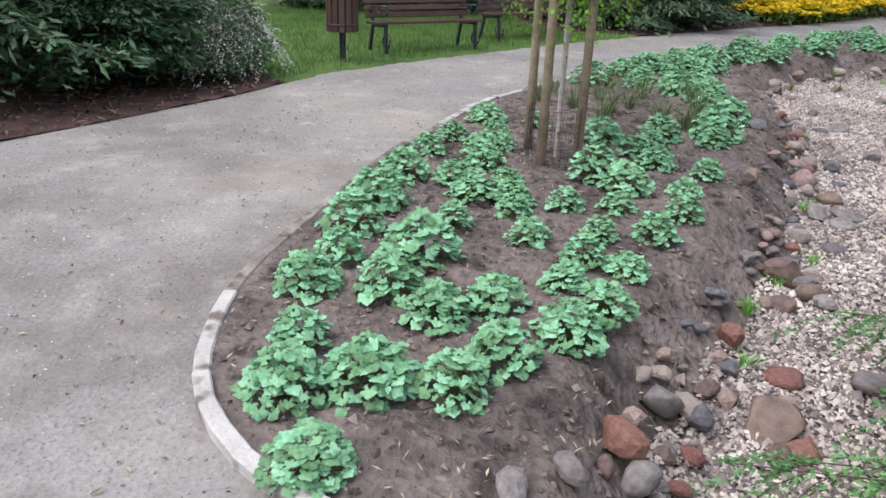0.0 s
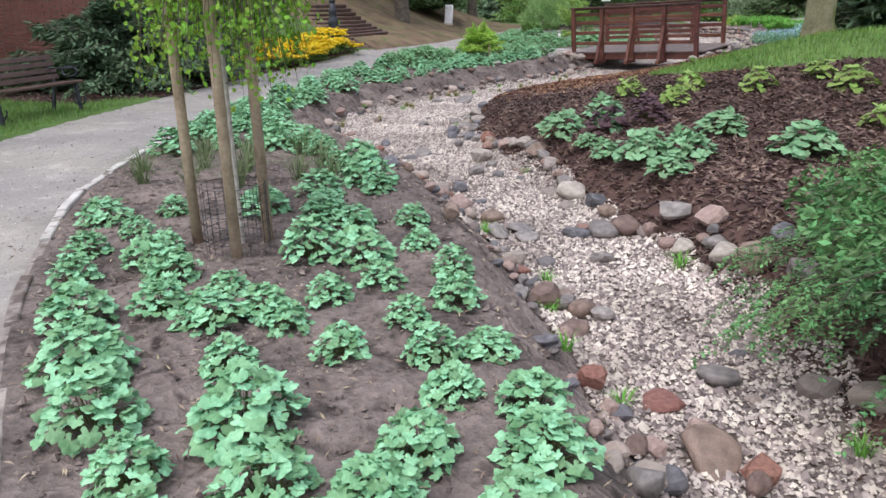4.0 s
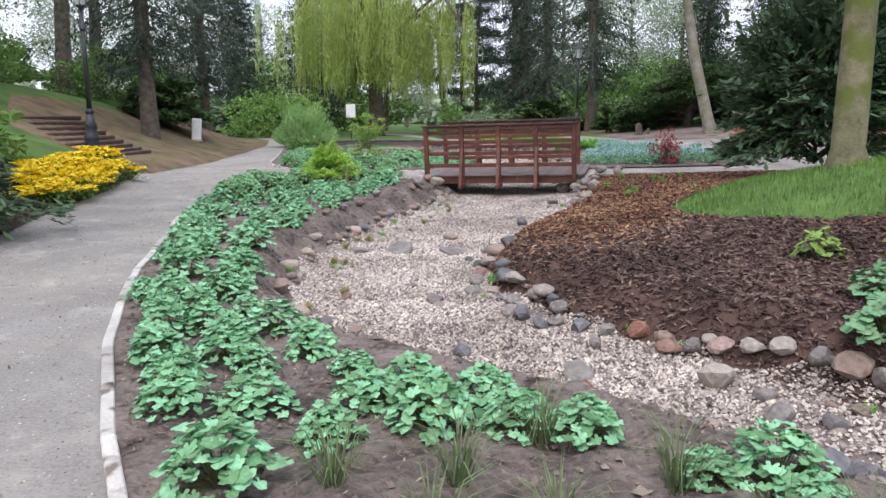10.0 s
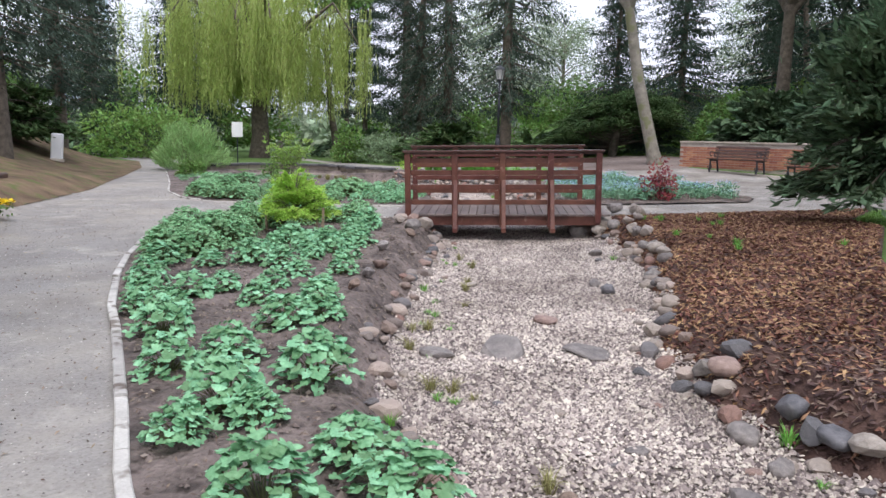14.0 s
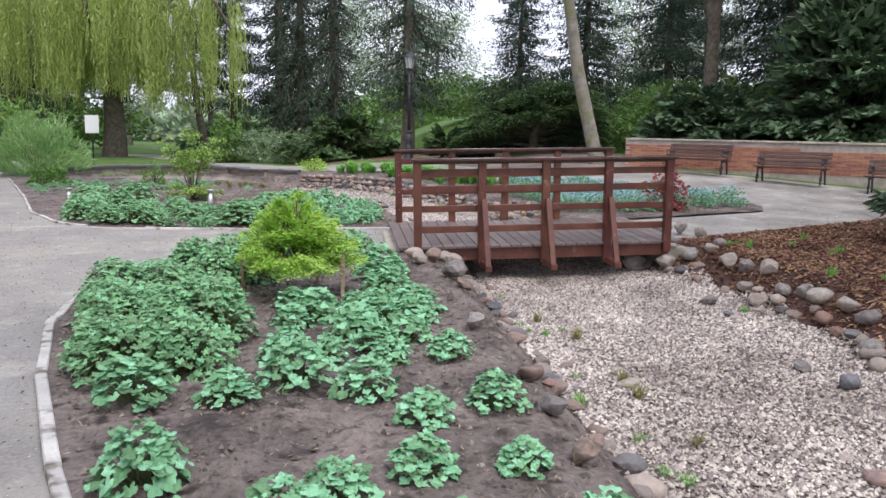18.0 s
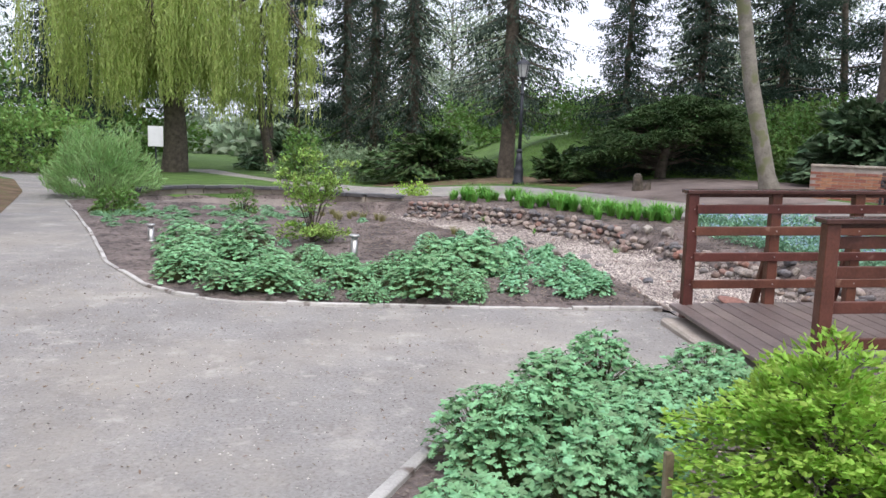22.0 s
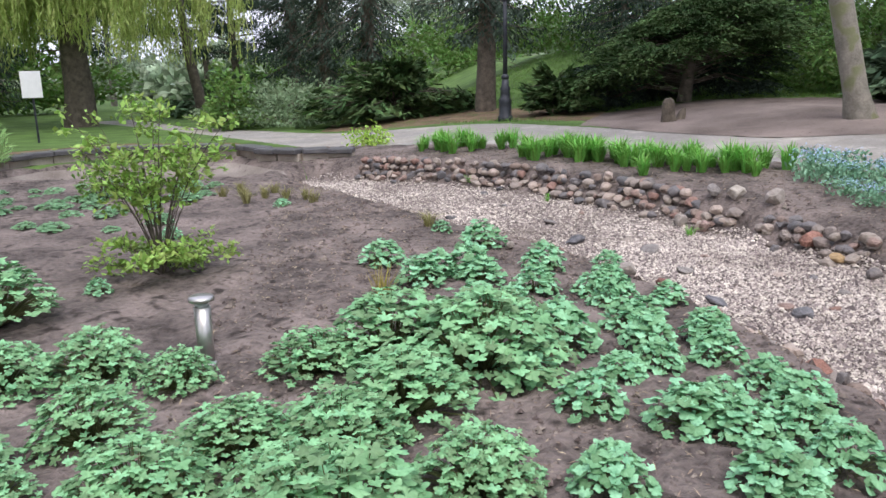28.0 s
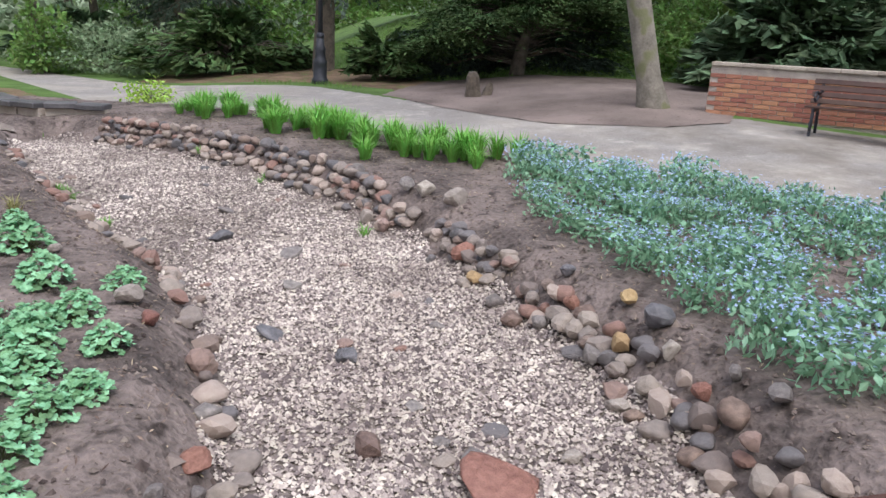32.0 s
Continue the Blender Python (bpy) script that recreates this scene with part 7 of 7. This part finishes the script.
# stones that stand out one by one: place, size, height over width, hue
STONE_SPOTS = {
    "start": [(9.34, -16.09, 0.24, 0.74, "g"), (9.35, -15.92, 0.17, 0.9, "s"), (9.69, -16.43, 0.22, 0.85, "r"), (9.61, -16.19, 0.12, 0.9, "b"), (9.42, -15.6, 0.36, 0.4, "b"), (9.61, -15.67, 0.16, 0.9, "b"), (9.96, -16.74, 0.16, 0.82, "g"), (9.84, -16.42, 0.2, 0.74, "g"), (9.84, -16.55, 0.1, 0.8, "b"), (10.03, -16.95, 0.17, 0.42, "g"), (8.77, -15.41, 0.19, 0.9, "r"), (9.55, -16.04, 0.12, 0.9, "r"), (8.94, -15.59, 0.15, 0.8, "p"), (9.2, -15.68, 0.14, 0.9, "p"), (9.52, -16.31, 0.14, 0.67, "p"), (8.06, -14.65, 0.27, 0.86, "b"), (8.14, -14.54, 0.19, 0.7, "g"), (6.37, -13.31, 0.27, 0.9, "p")],
    "start_more": [(5.86, -12.65, 0.24, 0.62, "s"), (8.33, -14.83, 0.21, 0.58, "b"), (9.16, -15.76, 0.16, 0.67, "b"), (7, -13.62, 0.28, 0.5, "g"), (7.08, -13.4, 0.29, 0.33, "g"), (7.65, -13.18, 0.37, 0.5, "g")],
    "bend": [(5.58, -11.98, 0.23, 0.75, "g")],
    "bend_more": [(7.93, -13.72, 0.24, 0.58, "g"), (7.51, -13.32, 0.26, 0.5, "s"), (7.21, -13.58, 0.26, 0.5, "g"), (9.21, -14.9, 0.3, 0.4, "g"), (7.98, -14.37, 0.15, 0.6, "t"), (8.26, -14.57, 0.2, 0.9, "b"), (8.39, -14.58, 0.17, 0.7, "g"), (9.05, -15.27, 0.25, 0.44, "r"), (9.29, -15.44, 0.16, 0.67, "p"), (9.61, -15.57, 0.2, 0.75, "r"), (6.71, -13.3, 0.23, 0.8, "b"), (7.06, -14.29, 0.19, 0.8, "b")],
    "inner": [(5.25, -11.47, 0.32, 0.67, "t"), (5.53, -11.66, 0.16, 0.88, "g"), (4.37, -11.45, 0.34, 0.31, "g"), (3.43, -11.1, 0.2, 0.71, "s"), (3.64, -9.88, 0.27, 0.6, "g"), (4.07, -9.97, 0.21, 0.75, "g"), (4.43, -10.8, 0.2, 0.71, "g"), (3.94, -10.28, 0.21, 0.75, "s"), (5.57, -13.28, 0.2, 0.57, "s")],
    "inner_more": [(3.06, -8.72, 0.29, 0.56, "g"), (3.44, -9.07, 0.27, 0.56, "s")],
    "middle": [(2.8, -9.55, 0.26, 0.5, "g"), (1.91, -9.64, 0.13, 0.9, "b"), (2.35, -8.95, 0.18, 0.44, "g"), (1.6, -7.05, 0.56, 0.2, "g"), (2.35, -6.95, 0.6, 0.18, "g"), (1.05, -7.1, 0.42, 0.22, "g"), (3.05, -7.78, 0.25, 0.8, "g"), (3.14, -8.01, 0.29, 0.67, "p"), (3.32, -8.71, 0.26, 0.83, "s"), (3.11, -9.15, 0.24, 0.58, "g"), (3.56, -9.2, 0.26, 0.62, "t"), (3.57, -9.57, 0.23, 0.75, "g"), (3.66, -9.64, 0.15, 0.75, "t"), (3.89, -9.61, 0.27, 0.57, "t"), (3.75, -10.03, 0.27, 0.67, "s"), (3.98, -9.8, 0.19, 0.7, "s")],
    "bridge": [(1.21, -4.14, 0.23, 0.48, "t"), (2.06, -5.9, 0.34, 0.5, "p"), (3.01, 0.37, 0.4, 0.8, "g"), (3.36, 0.04, 0.33, 0.83, "t"), (3.57, -0.19, 0.28, 0.83, "g"), (4.19, 0.85, 0.28, 0.88, "t"), (3.78, 1.3, 0.36, 0.75, "g"), (4.15, 1.44, 0.32, 0.8, "t"), (3.75, -0.83, 0.27, 0.83, "t"), (3.75, -1.22, 0.23, 0.88, "g"), (3.82, -1.59, 0.29, 0.71, "t"), (3.7, -2.12, 0.21, 0.88, "g"), (3.76, -2.38, 0.26, 0.75, "g"), (3.77, -2.65, 0.32, 0.76, "t"), (3.78, -3.04, 0.34, 0.64, "t"), (3.71, -3.41, 0.25, 0.83, "g"), (3.5, -3.78, 0.25, 0.78, "g"), (2.86, -4.37, 0.25, 0.76, "s")],
    "bridge_more": [(2.78, -3.92, 0.23, 0.67, "g"), (0.09, -3.69, 0.25, 0.58, "g"), (0.23, -4.91, 0.22, 0.67, "b"), (0.21, -5.56, 0.19, 0.67, "g"), (0.18, -6.18, 0.15, 0.9, "b"), (0.22, -1.52, 0.37, 0.67, "g"), (0.26, -2.04, 0.24, 0.76, "b"), (3.03, -1.74, 0.26, 0.62, "g")],
    "far": [(0.03, 10.08, 0.23, 0.43, "g"), (0.02, 9.01, 0.29, 0.5, "s"), (0.7, 8.45, 0.33, 0.3, "g"), (0.7, 7.6, 0.24, 0.5, "g"), (0.54, 6.59, 0.25, 0.5, "s"), (1.04, 6.13, 0.2, 0.8, "s"), (1.04, 4.98, 0.24, 0.67, "b"), (1.36, 5.43, 0.17, 0.4, "g"), (1.75, 6.64, 0.14, 0.62, "g"), (1.45, 5.03, 0.13, 0.62, "g"), (1.58, 4.83, 0.22, 0.5, "g"), (1.6, 4.61, 0.52, 0.35, "r"), (2.07, 4.77, 0.16, 0.5, "t"), (-0.34, 6.41, 0.21, 0.67, "t"), (-0.17, 6.07, 0.16, 0.9, "r"), (0.15, 5.85, 0.22, 0.5, "b"), (0.22, 5.27, 0.19, 0.67, "g"), (0.23, 4.71, 0.21, 0.6, "r")],
    "far_more": [(0.1, 4.32, 0.13, 0.77, "g"), (0.25, 4.5, 0.11, 0.9, "g"), (-1.07, 7.51, 0.14, 0.67, "t"), (-0.2, 7.51, 0.17, 0.57, "g")],
    "wall": [(2.36, 8.85, 0.3, 0.8, "t"), (2.13, 9.32, 0.26, 0.9, "t"), (2.25, 7.92, 0.28, 0.77, "r"), (2.25, 7.5, 0.2, 0.75, "y"), (2.27, 6.99, 0.21, 0.89, "g"), (2.31, 6.59, 0.22, 0.9, "b"), (2.45, 6.43, 0.18, 0.9, "g"), (2.66, 6.37, 0.17, 0.84, "r"), (2.76, 6.72, 0.16, 0.71, "s"), (2.58, 5.74, 0.2, 0.9, "g"), (2.69, 6.14, 0.19, 0.78, "b"), (2.92, 5.97, 0.19, 0.67, "y"), (2.72, 5.64, 0.18, 0.89, "y"), (2.93, 5.6, 0.25, 0.81, "s"), (2.87, 5.3, 0.18, 0.9, "t"), (2.71, 5.05, 0.15, 0.71, "s"), (2.52, 5.21, 0.18, 0.7, "t"), (2.57, 5.07, 0.14, 0.75, "b")],
    "wall_more": [(2.85, 4.88, 0.15, 0.83, "r"), (3, 4.83, 0.13, 0.9, "g"), (2.65, 4.58, 0.17, 0.87, "b"), (2.88, 4.6, 0.21, 0.89, "b"), (2, 9.62, 0.25, 0.79, "g"), (1.67, 9.21, 0.21, 0.86, "p"), (1.53, 9.53, 0.22, 0.9, "t"), (1.51, 10.54, 0.28, 0.75, "g"), (3.07, 4.54, 0.21, 0.5, "g")],
    "bend_row": [(8.16, -13.01, 0.34, 0.6, "g"), (7.81, -13.05, 0.36, 0.62, "b"), (8.5, -13.2, 0.28, 0.7, "p"), (8.38, -13.38, 0.24, 0.7, "t"), (8.22, -13.28, 0.16, 0.8, "p"), (8.62, -13.4, 0.2, 0.8, "g"), (8.72, -13.55, 0.28, 0.8, "t"), (8.98, -13.75, 0.32, 0.8, "b"), (9.1, -13.6, 0.2, 0.9, "s"), (9.3, -13.95, 0.28, 0.7, "g"), (8.02, -13.12, 0.17, 0.8, "p"), (6.99, -12.42, 0.34, 0.6, "t"), (6.75, -12.2, 0.24, 0.7, "g"), (7.3, -12.62, 0.24, 0.8, "s"), (7.52, -12.8, 0.2, 0.8, "b")],
    "inner_row": [(6.41, -11.86, 0.22, 0.7, "t"), (6.62, -12.05, 0.18, 0.7, "p"), (6.2, -11.66, 0.22, 0.75, "g"), (5.9, -11.4, 0.2, 0.8, "g"), (6.05, -11.55, 0.3, 0.7, "b"), (5.7, -11.25, 0.24, 0.7, "t"), (5.34, -11.05, 0.25, 0.6, "p"), (5.52, -11.14, 0.2, 0.7, "t"), (5.15, -10.95, 0.2, 0.7, "g"), (4.95, -10.8, 0.22, 0.8, "b"), (4.75, -10.62, 0.24, 0.9, "r"), (4.5, -10.5, 0.2, 0.7, "g"), (4.28, -10.38, 0.22, 0.7, "s"), (4.05, -10.2, 0.2, 0.7, "g")],
}
for zone, rows in STONE_SPOTS.items():
    for x, y, size, flat, hue in rows:
        lay_stone(x, y, size, flat, 0.22, label=HUE_LABELS[hue], group="large stones", hue=hue)
EDGING = {1: tagged(new("stone_edging"), "row of small worn stones between planting bed and gravel", kind="structure"), -1: tagged(new("stone_edging"), "row of worn field stones between bank and gravel", kind="structure")}
STACK = tagged(new("stone_bank"), "dry-stacked bank of mixed field stones", kind="structure")
# edging stones on both sides
for side in (1, -1):
    s = 2.0
    while s < 25.4:
        i = min(int(s), len(STREAM) - 2)
        seg = math.hypot(STREAM[i + 1][0] - STREAM[i][0], STREAM[i + 1][1] - STREAM[i][1])
        wall = side == -1 and s > 17.4
        size = gs.uniform(0.14, 0.25) if wall else gs.uniform(0.16, 0.27) if side == -1 else gs.uniform(0.12, 0.26)
        if 16.7 < s < 17.7:
            s += 0.15
            continue
        x, y = bank_point(s, side, gs.normal(0.07, 0.07))
        if gs.uniform() < (0.97 if wall else (0.95 if 11.5 < s < 16.8 else 0.3) if side == -1 else 0.85 if s > 9 else 0.5):
            lay_stone(x, y, size, gs.uniform(0.55, 0.8), 0.3, under=EDGING[side])
        if wall:
            for row in range(1, 4 if s > 21.5 else 3 if gs.uniform() < (s - 17.6) / 3 else 2):
                x, y = bank_point(s + gs.normal(0, 0.05), side, 0.05 + 0.075 * row + gs.normal(0, 0.025))
                lay_stone(x, y, gs.uniform(0.13, 0.24), 0.8, 0.3, under=STACK, z=float(lie(x, y)) - 0.34 + 0.115 * row)
        elif gs.uniform() < 0.3:
            x, y = bank_point(s, side, gs.uniform(-0.25, 0.25))
            lay_stone(x, y, gs.uniform(0.1, 0.18), 0.6, 0.3, under=EDGING[side])
        s += size * (0.62 if wall else 0.95) / seg
for k in range(60):
    s = gs.uniform(3, 25)
    x, y = bank_point(s, 1, 0)
    x2, y2 = bank_point(s, -1, 0)
    t = gs.uniform(0.1, 0.9)
    lay_stone(x + (x2 - x) * t, y + (y2 - y) * t, gs.uniform(0.08, 0.22), gs.uniform(0.35, 0.6), 0.35, label="small field stone lying in the gravel")
for k in range(70):
    x, y = bank_point(gs.uniform(2.3, 8.5), 1, gs.normal(0.1, 0.11))
    lay_stone(x, y, gs.uniform(0.07, 0.17), gs.uniform(0.5, 0.8), 0.3, label="small worn stone wedged at the bed edge", group="edge pebbles", hue="gbprs"[int(gs.integers(5))])
for x, y in ((3.75, -0.35), (3.95, -0.2), (-0.1, -0.35), (0.15, -0.5), (0.3, -0.2), (-0.05, -0.75), (0.35, -0.65)):
    lay_stone(x, y, gs.uniform(0.25, 0.36), 0.75, 0.2, label="large field stone packed against the bridge end", group="bridge end stones")

for k in range(26):
    x, y = bank_point(gs.uniform(10.5, 15.5), 1, gs.uniform(-0.6, 0.05))
    tagged(add("grass_tuft", (GREENTUFT, DRY[0])[k % 2], None, None, pose(x, y, z_at(x, y) + 0.045, 0, 0, 67 * k) @ Matrix.Scale(gs.uniform(0.35, 0.75), 4)), "small weedy grass tuft growing in the gravel", "grass tuft", "gravel weeds")
for k in range(12):
    x, y = gs.uniform(3.8, 5.6), gs.uniform(-4.5, 0.5)
    tagged(add("grass_tuft", GREENTUFT, None, None, pose(x, y, z_at(x, y) + 0.05, 0, 0, 61 * k) @ Matrix.Scale(gs.uniform(0.5, 1.0), 4)), "small grass tuft growing through bark mulch", "grass tuft", "mulch weeds")

# ---- loose gravel, bark chips, grass ----
def scatter_points(count, box, keep, seed):
    g = np.random.default_rng(seed)
    x, y = g.uniform(box[0], box[2], count), g.uniform(box[1], box[3], count)
    ok = keep(x, y)
    return x[ok], y[ok], g


def lumps(x, y, z, size, g, flat=0.55, name="lumps", round_off=False):
    """Many small pebbles, bedded in the ground, as one mesh."""
    n = len(x)
    base = np.array([[1, 0, -0.3], [0, 1, -0.3], [-1, 0, -0.3], [0, -1, -0.3], [0, 0, 1]], float)
    jit = base[None] * g.uniform(0.7, 1.25, (n, 5, 1)) + g.normal(0, 0.16, (n, 5, 3))
    a = g.uniform(0, math.tau, n)
    c, s = np.cos(a), np.sin(a)
    v = np.stack([jit[..., 0] * c[:, None] - jit[..., 1] * s[:, None] * 0.75, jit[..., 0] * s[:, None] + jit[..., 1] * c[:, None] * 0.75, jit[..., 2] * flat], -1)
    v = v * size[:, None, None] + np.stack([x, y, z], -1)[:, None]
    f = np.array([[0, 1, 4], [1, 2, 4], [2, 3, 4], [3, 0, 4]])
    return np_mesh(name, v.reshape(-1, 3), (f[None] + 5 * np.arange(n)[:, None, None]).reshape(-1, 3), round_off)


M_PEBBLE = surf("pale_pebbles", (0.185, 0.148, 0.134), (0.525, 0.452, 0.415), scale=1.2, fine=30, rough=0.8, bump=0.0, vary=0.78, island=True)
on_gravel = lambda x, y: stream_gap(x, y) < 0.07 + 0.1 * np.sin(x * 5) * np.sin(y * 4)
x, y, g = scatter_points(860000, (-4, -17, 14, 16), on_gravel, 1)
for k, box in enumerate(((6, -17, 14, -12), (1, -12, 7, -8), (0, -8.5, 4, 9))):
    x2, y2, g = scatter_points(int((box[2] - box[0]) * (box[3] - box[1]) * 2300), box, on_gravel, 31 + k)
    x, y = np.r_[x, x2], np.r_[y, y2]
size = (0.008 + 0.017 * g.uniform(0, 1, len(x)) ** 1.6) * (1 + 0.8 * (g.uniform(0, 1, len(x)) > 0.97))
tagged(add("gravel", lumps(x, y, height(x, y) + 0.05 + roughness_of(x, y, 0.012) + g.uniform(0, 0.018, len(x)), size, g, 0.62, "gravel", True), M_PEBBLE), "loose pale cream and grey pebbles", "gravel", kind="stuff")
x, y, g = scatter_points(150000, (-3.5, -18, 11, 16), lambda x, y: (union(bed_a_gap, bed_b_gap, bed_c_gap)(x, y) < -0.08) & (stream_gap(x, y) > 0.05), 2)
size = (0.005 + 0.022 * g.uniform(0, 1, len(x)) ** 2.5) * (1 + (g.uniform(0, 1, len(x)) > 0.95) * 1.3)
M_CLOD = surf("soil_clods", (0.05, 0.04, 0.036), (0.3, 0.245, 0.22), scale=3, fine=40, rough=0.95, bump=0.0, vary=0.4, island=True, spec=0.15)
tagged(add("soil_clods", lumps(x, y, height(x, y) + 0.035 + roughness_of(x, y, 0.018), size, g, 0.6), M_CLOD), "crumbs and clods of dark soil", "soil", kind="stuff")

near_path = lambda x, y: (path_gap(x, y) < -0.03) & (union(bed_a_gap, bed_b_gap, bed_c_gap, mulch_gap, stream_gap)(x, y) > 0.06)
x, y, g = scatter_points(110000, (-9, -20, 12, 8), near_path, 12)
M_GRIT = surf("path_grit", (0.2, 0.175, 0.165), (0.5, 0.465, 0.445), scale=1.3, fine=30, rough=0.9, bump=0.0, vary=0.7, island=True, spec=0.2)
tagged(add("path_grit", lumps(x, y, height(x, y) + 0.002 + roughness_of(x, y, 0.004), g.uniform(0.002, 0.01, len(x)) * (1 + 1.2 * (g.uniform(0, 1, len(x)) > 0.99)), g, 0.5), M_GRIT), "scattered grit and small stones on the path", "grit", kind="stuff")


def chips(x, y, z, g, long, wide):
    n = len(x)
    a, e = g.uniform(0, math.tau, n), g.normal(0, 0.35, n)
    al = np.stack([np.cos(a) * np.cos(e), np.sin(a) * np.cos(e), np.sin(e)], 1)
    up = spin(n, g) * 0.55 + [0, 0, 1]
    sd = np.cross(up, al)
    sd /= np.linalg.norm(sd, axis=1, keepdims=True)
    return sheet_leaves(np.stack([x, y, z], 1), al * g.uniform(0.5, 1.2, (n, 1)) * long, sd * g.uniform(0.5, 1.2, (n, 1)) * wide, 0.5)


M_CHIP = surf("bark_chips", (0.05, 0.032, 0.03), (0.19, 0.125, 0.11), scale=1.0, fine=30, rough=0.8, bump=0.0, vary=0.7, island=True, spec=0.3)
M_CHIPRED = surf("fresh_bark_chips", (0.11, 0.05, 0.034), (0.34, 0.18, 0.12), scale=1.0, fine=30, rough=0.8, bump=0.0, vary=0.7, island=True, spec=0.3)
on_mulch = lambda x, y: (mulch_gap(x, y) < -0.03) & (stream_gap(x, y) > 0.02)
x, y, g = scatter_points(270000, (1.5, -16.6, 14.6, 4), on_mulch, 3)
fresh = smooth(-9.2, -6.8, y + 0.5 * np.sin(x * 2)) > g.uniform(0, 1, len(x))
z = height(x, y) + 0.045 + roughness_of(x, y, 0.016) + g.uniform(0, 0.02, len(x))
M_CHIPPALE = surf("split_bark_chips", (0.19, 0.1, 0.062), (0.42, 0.255, 0.17), scale=1.0, fine=30, rough=0.8, bump=0.0, vary=0.5, island=True, spec=0.3)
pale = fresh & (g.uniform(0, 1, len(x)) < 0.18)
fresh &= ~pale
for sel, mat, label in ((pale, M_CHIPPALE, "pale orange split bark chips"), (~fresh & ~pale, M_CHIP, "purple-brown shredded bark chips"), (fresh, M_CHIPRED, "reddish fresh bark chips")):
    tagged(add("bark_chips", np_mesh("bark_chips", *chips(x[sel], y[sel], z[sel], g, 0.042, 0.014)), mat), label, "mulch", kind="stuff")


x, y, g = scatter_points(60000, (-9, -24.5, 10, 0.5), lambda x, y: shrub_gap(x, y) < 0.03, 24)
tagged(add("bark_chips", np_mesh("bark_chips", *chips(x, y, height(x, y) + 0.03 + g.uniform(0, 0.015, len(x)), g, 0.05, 0.016)), M_CHIP), "dark bark litter strewn beneath the shrubs", "mulch", kind="stuff")
x, y, g = scatter_points(60000, (-3.5, -18, 11, 16), lambda x, y: (union(bed_a_gap, bed_b_gap, bed_c_gap)(x, y) < -0.05) & (stream_gap(x, y) > 0.05), 22)
M_TWIG = surf("dry_twig_bits", (0.1, 0.07, 0.055), (0.42, 0.33, 0.25), scale=2.0, fine=30, rough=0.9, bump=0.0, vary=0.5, island=True, spec=0.15)
tagged(add("soil_litter", np_mesh("soil_litter", *chips(x, y, height(x, y) + 0.05 + roughness_of(x, y, 0.02), g, 0.022, 0.005)), M_TWIG), "dry twigs and bark bits on the soil", "litter", kind="stuff")


x, y, g = scatter_points(16000, (-9, -20, 12, 5), near_path, 23)
tagged(add("path_litter", np_mesh("path_litter", *chips(x, y, height(x, y) + 0.008 + roughness_of(x, y, 0.004), g, 0.018, 0.007)), M_TWIG), "dry leaf and bark bits strewn on the path", "litter", kind="stuff")


def grass_blades(x, y, z, g, tall):
    n = len(x)
    a = g.uniform(0, math.tau, n)
    out = np.stack([np.cos(a), np.sin(a), 0 * a], 1)
    sd = np.stack([-np.sin(a), np.cos(a), 0 * a], 1) * 0.006
    h = (tall * g.uniform(0.5, 1.2, n))[:, None]
    p = np.stack([x, y, z], 1)
    v = np.stack([p - sd, p + sd, p + out * h * 0.35 + [0, 0, 1] * h + sd * 0.2, p + out * h * 0.35 + [0, 0, 1] * h - sd * 0.2], 1).reshape(-1, 3)
    return v, np.arange(len(v)).reshape(-1, 4)


free = lambda x, y: covered(x, y) > 0.05
x1, y1, g = scatter_points(70000, (4.5, -11, 13, 3), free, 4)
tagged(add("grass", np_mesh("grass", *grass_blades(x1, y1, height(x1, y1) + 0.015, g, 0.075)), L_GRASS), "fresh green lawn grass on the mound", "grass", kind="stuff")
x1, y1, g = scatter_points(50000, (-6, -21, 4, -10), free, 5)
tagged(add("grass", np_mesh("grass", *grass_blades(x1, y1, height(x1, y1) + 0.015, g, 0.075)), L_GRASS), "fresh green lawn grass beneath the benches", "grass", kind="stuff")
x1, y1, g = scatter_points(40000, (0, 19, 14, 33), free, 6)
tagged(add("grass", np_mesh("grass", *grass_blades(x1, y1, height(x1, y1) + 0.015, g, 0.1)), L_GRASS), "green lawn on the slope behind the lamp", "grass", kind="stuff")


# ---- stone rim of the dry spring basin ----
def basin_rim():
    thing = tagged(new("basin_rim"), "curved dark stone rim above pale slabs at the dry spring", "basin")
    pts = np.array([(-9.6, 15.6), (-9.0, 17.2), (-7.6, 18.3), (-5.9, 18.3), (-4.7, 17.6), (-4.1, 16.6), (-3.5, 16.2), (-2.9, 16.3), (-2.4, 16.2)])
    d = np.r_[0, np.cumsum(np.hypot(*np.diff(pts, axis=0).T))]
    n = 18
    for k in range(n):
        s = d[-1] * (k + 0.5) / n
        x, y = np.interp(s, d, pts[:, 0]), np.interp(s, d, pts[:, 1])
        x2, y2 = np.interp(s + 0.1, d, pts[:, 0]), np.interp(s + 0.1, d, pts[:, 1])
        turn = math.degrees(math.atan2(y2 - y, x2 - x))
        L = d[-1] / n
        part("coping_stone", block(L * 0.98, 0.42, 0.1, pose(x, y, 0.22 + 0.01 * math.sin(k * 2.1), 0, 0, turn), 0.015), M_SLATE, thing)
        part("face_slab", block(L * 0.97, 0.2, 0.5, pose(x, y, -0.07, 0, 0, turn), 0.01), M_PALESTONE, thing)
    return thing


basin_rim()
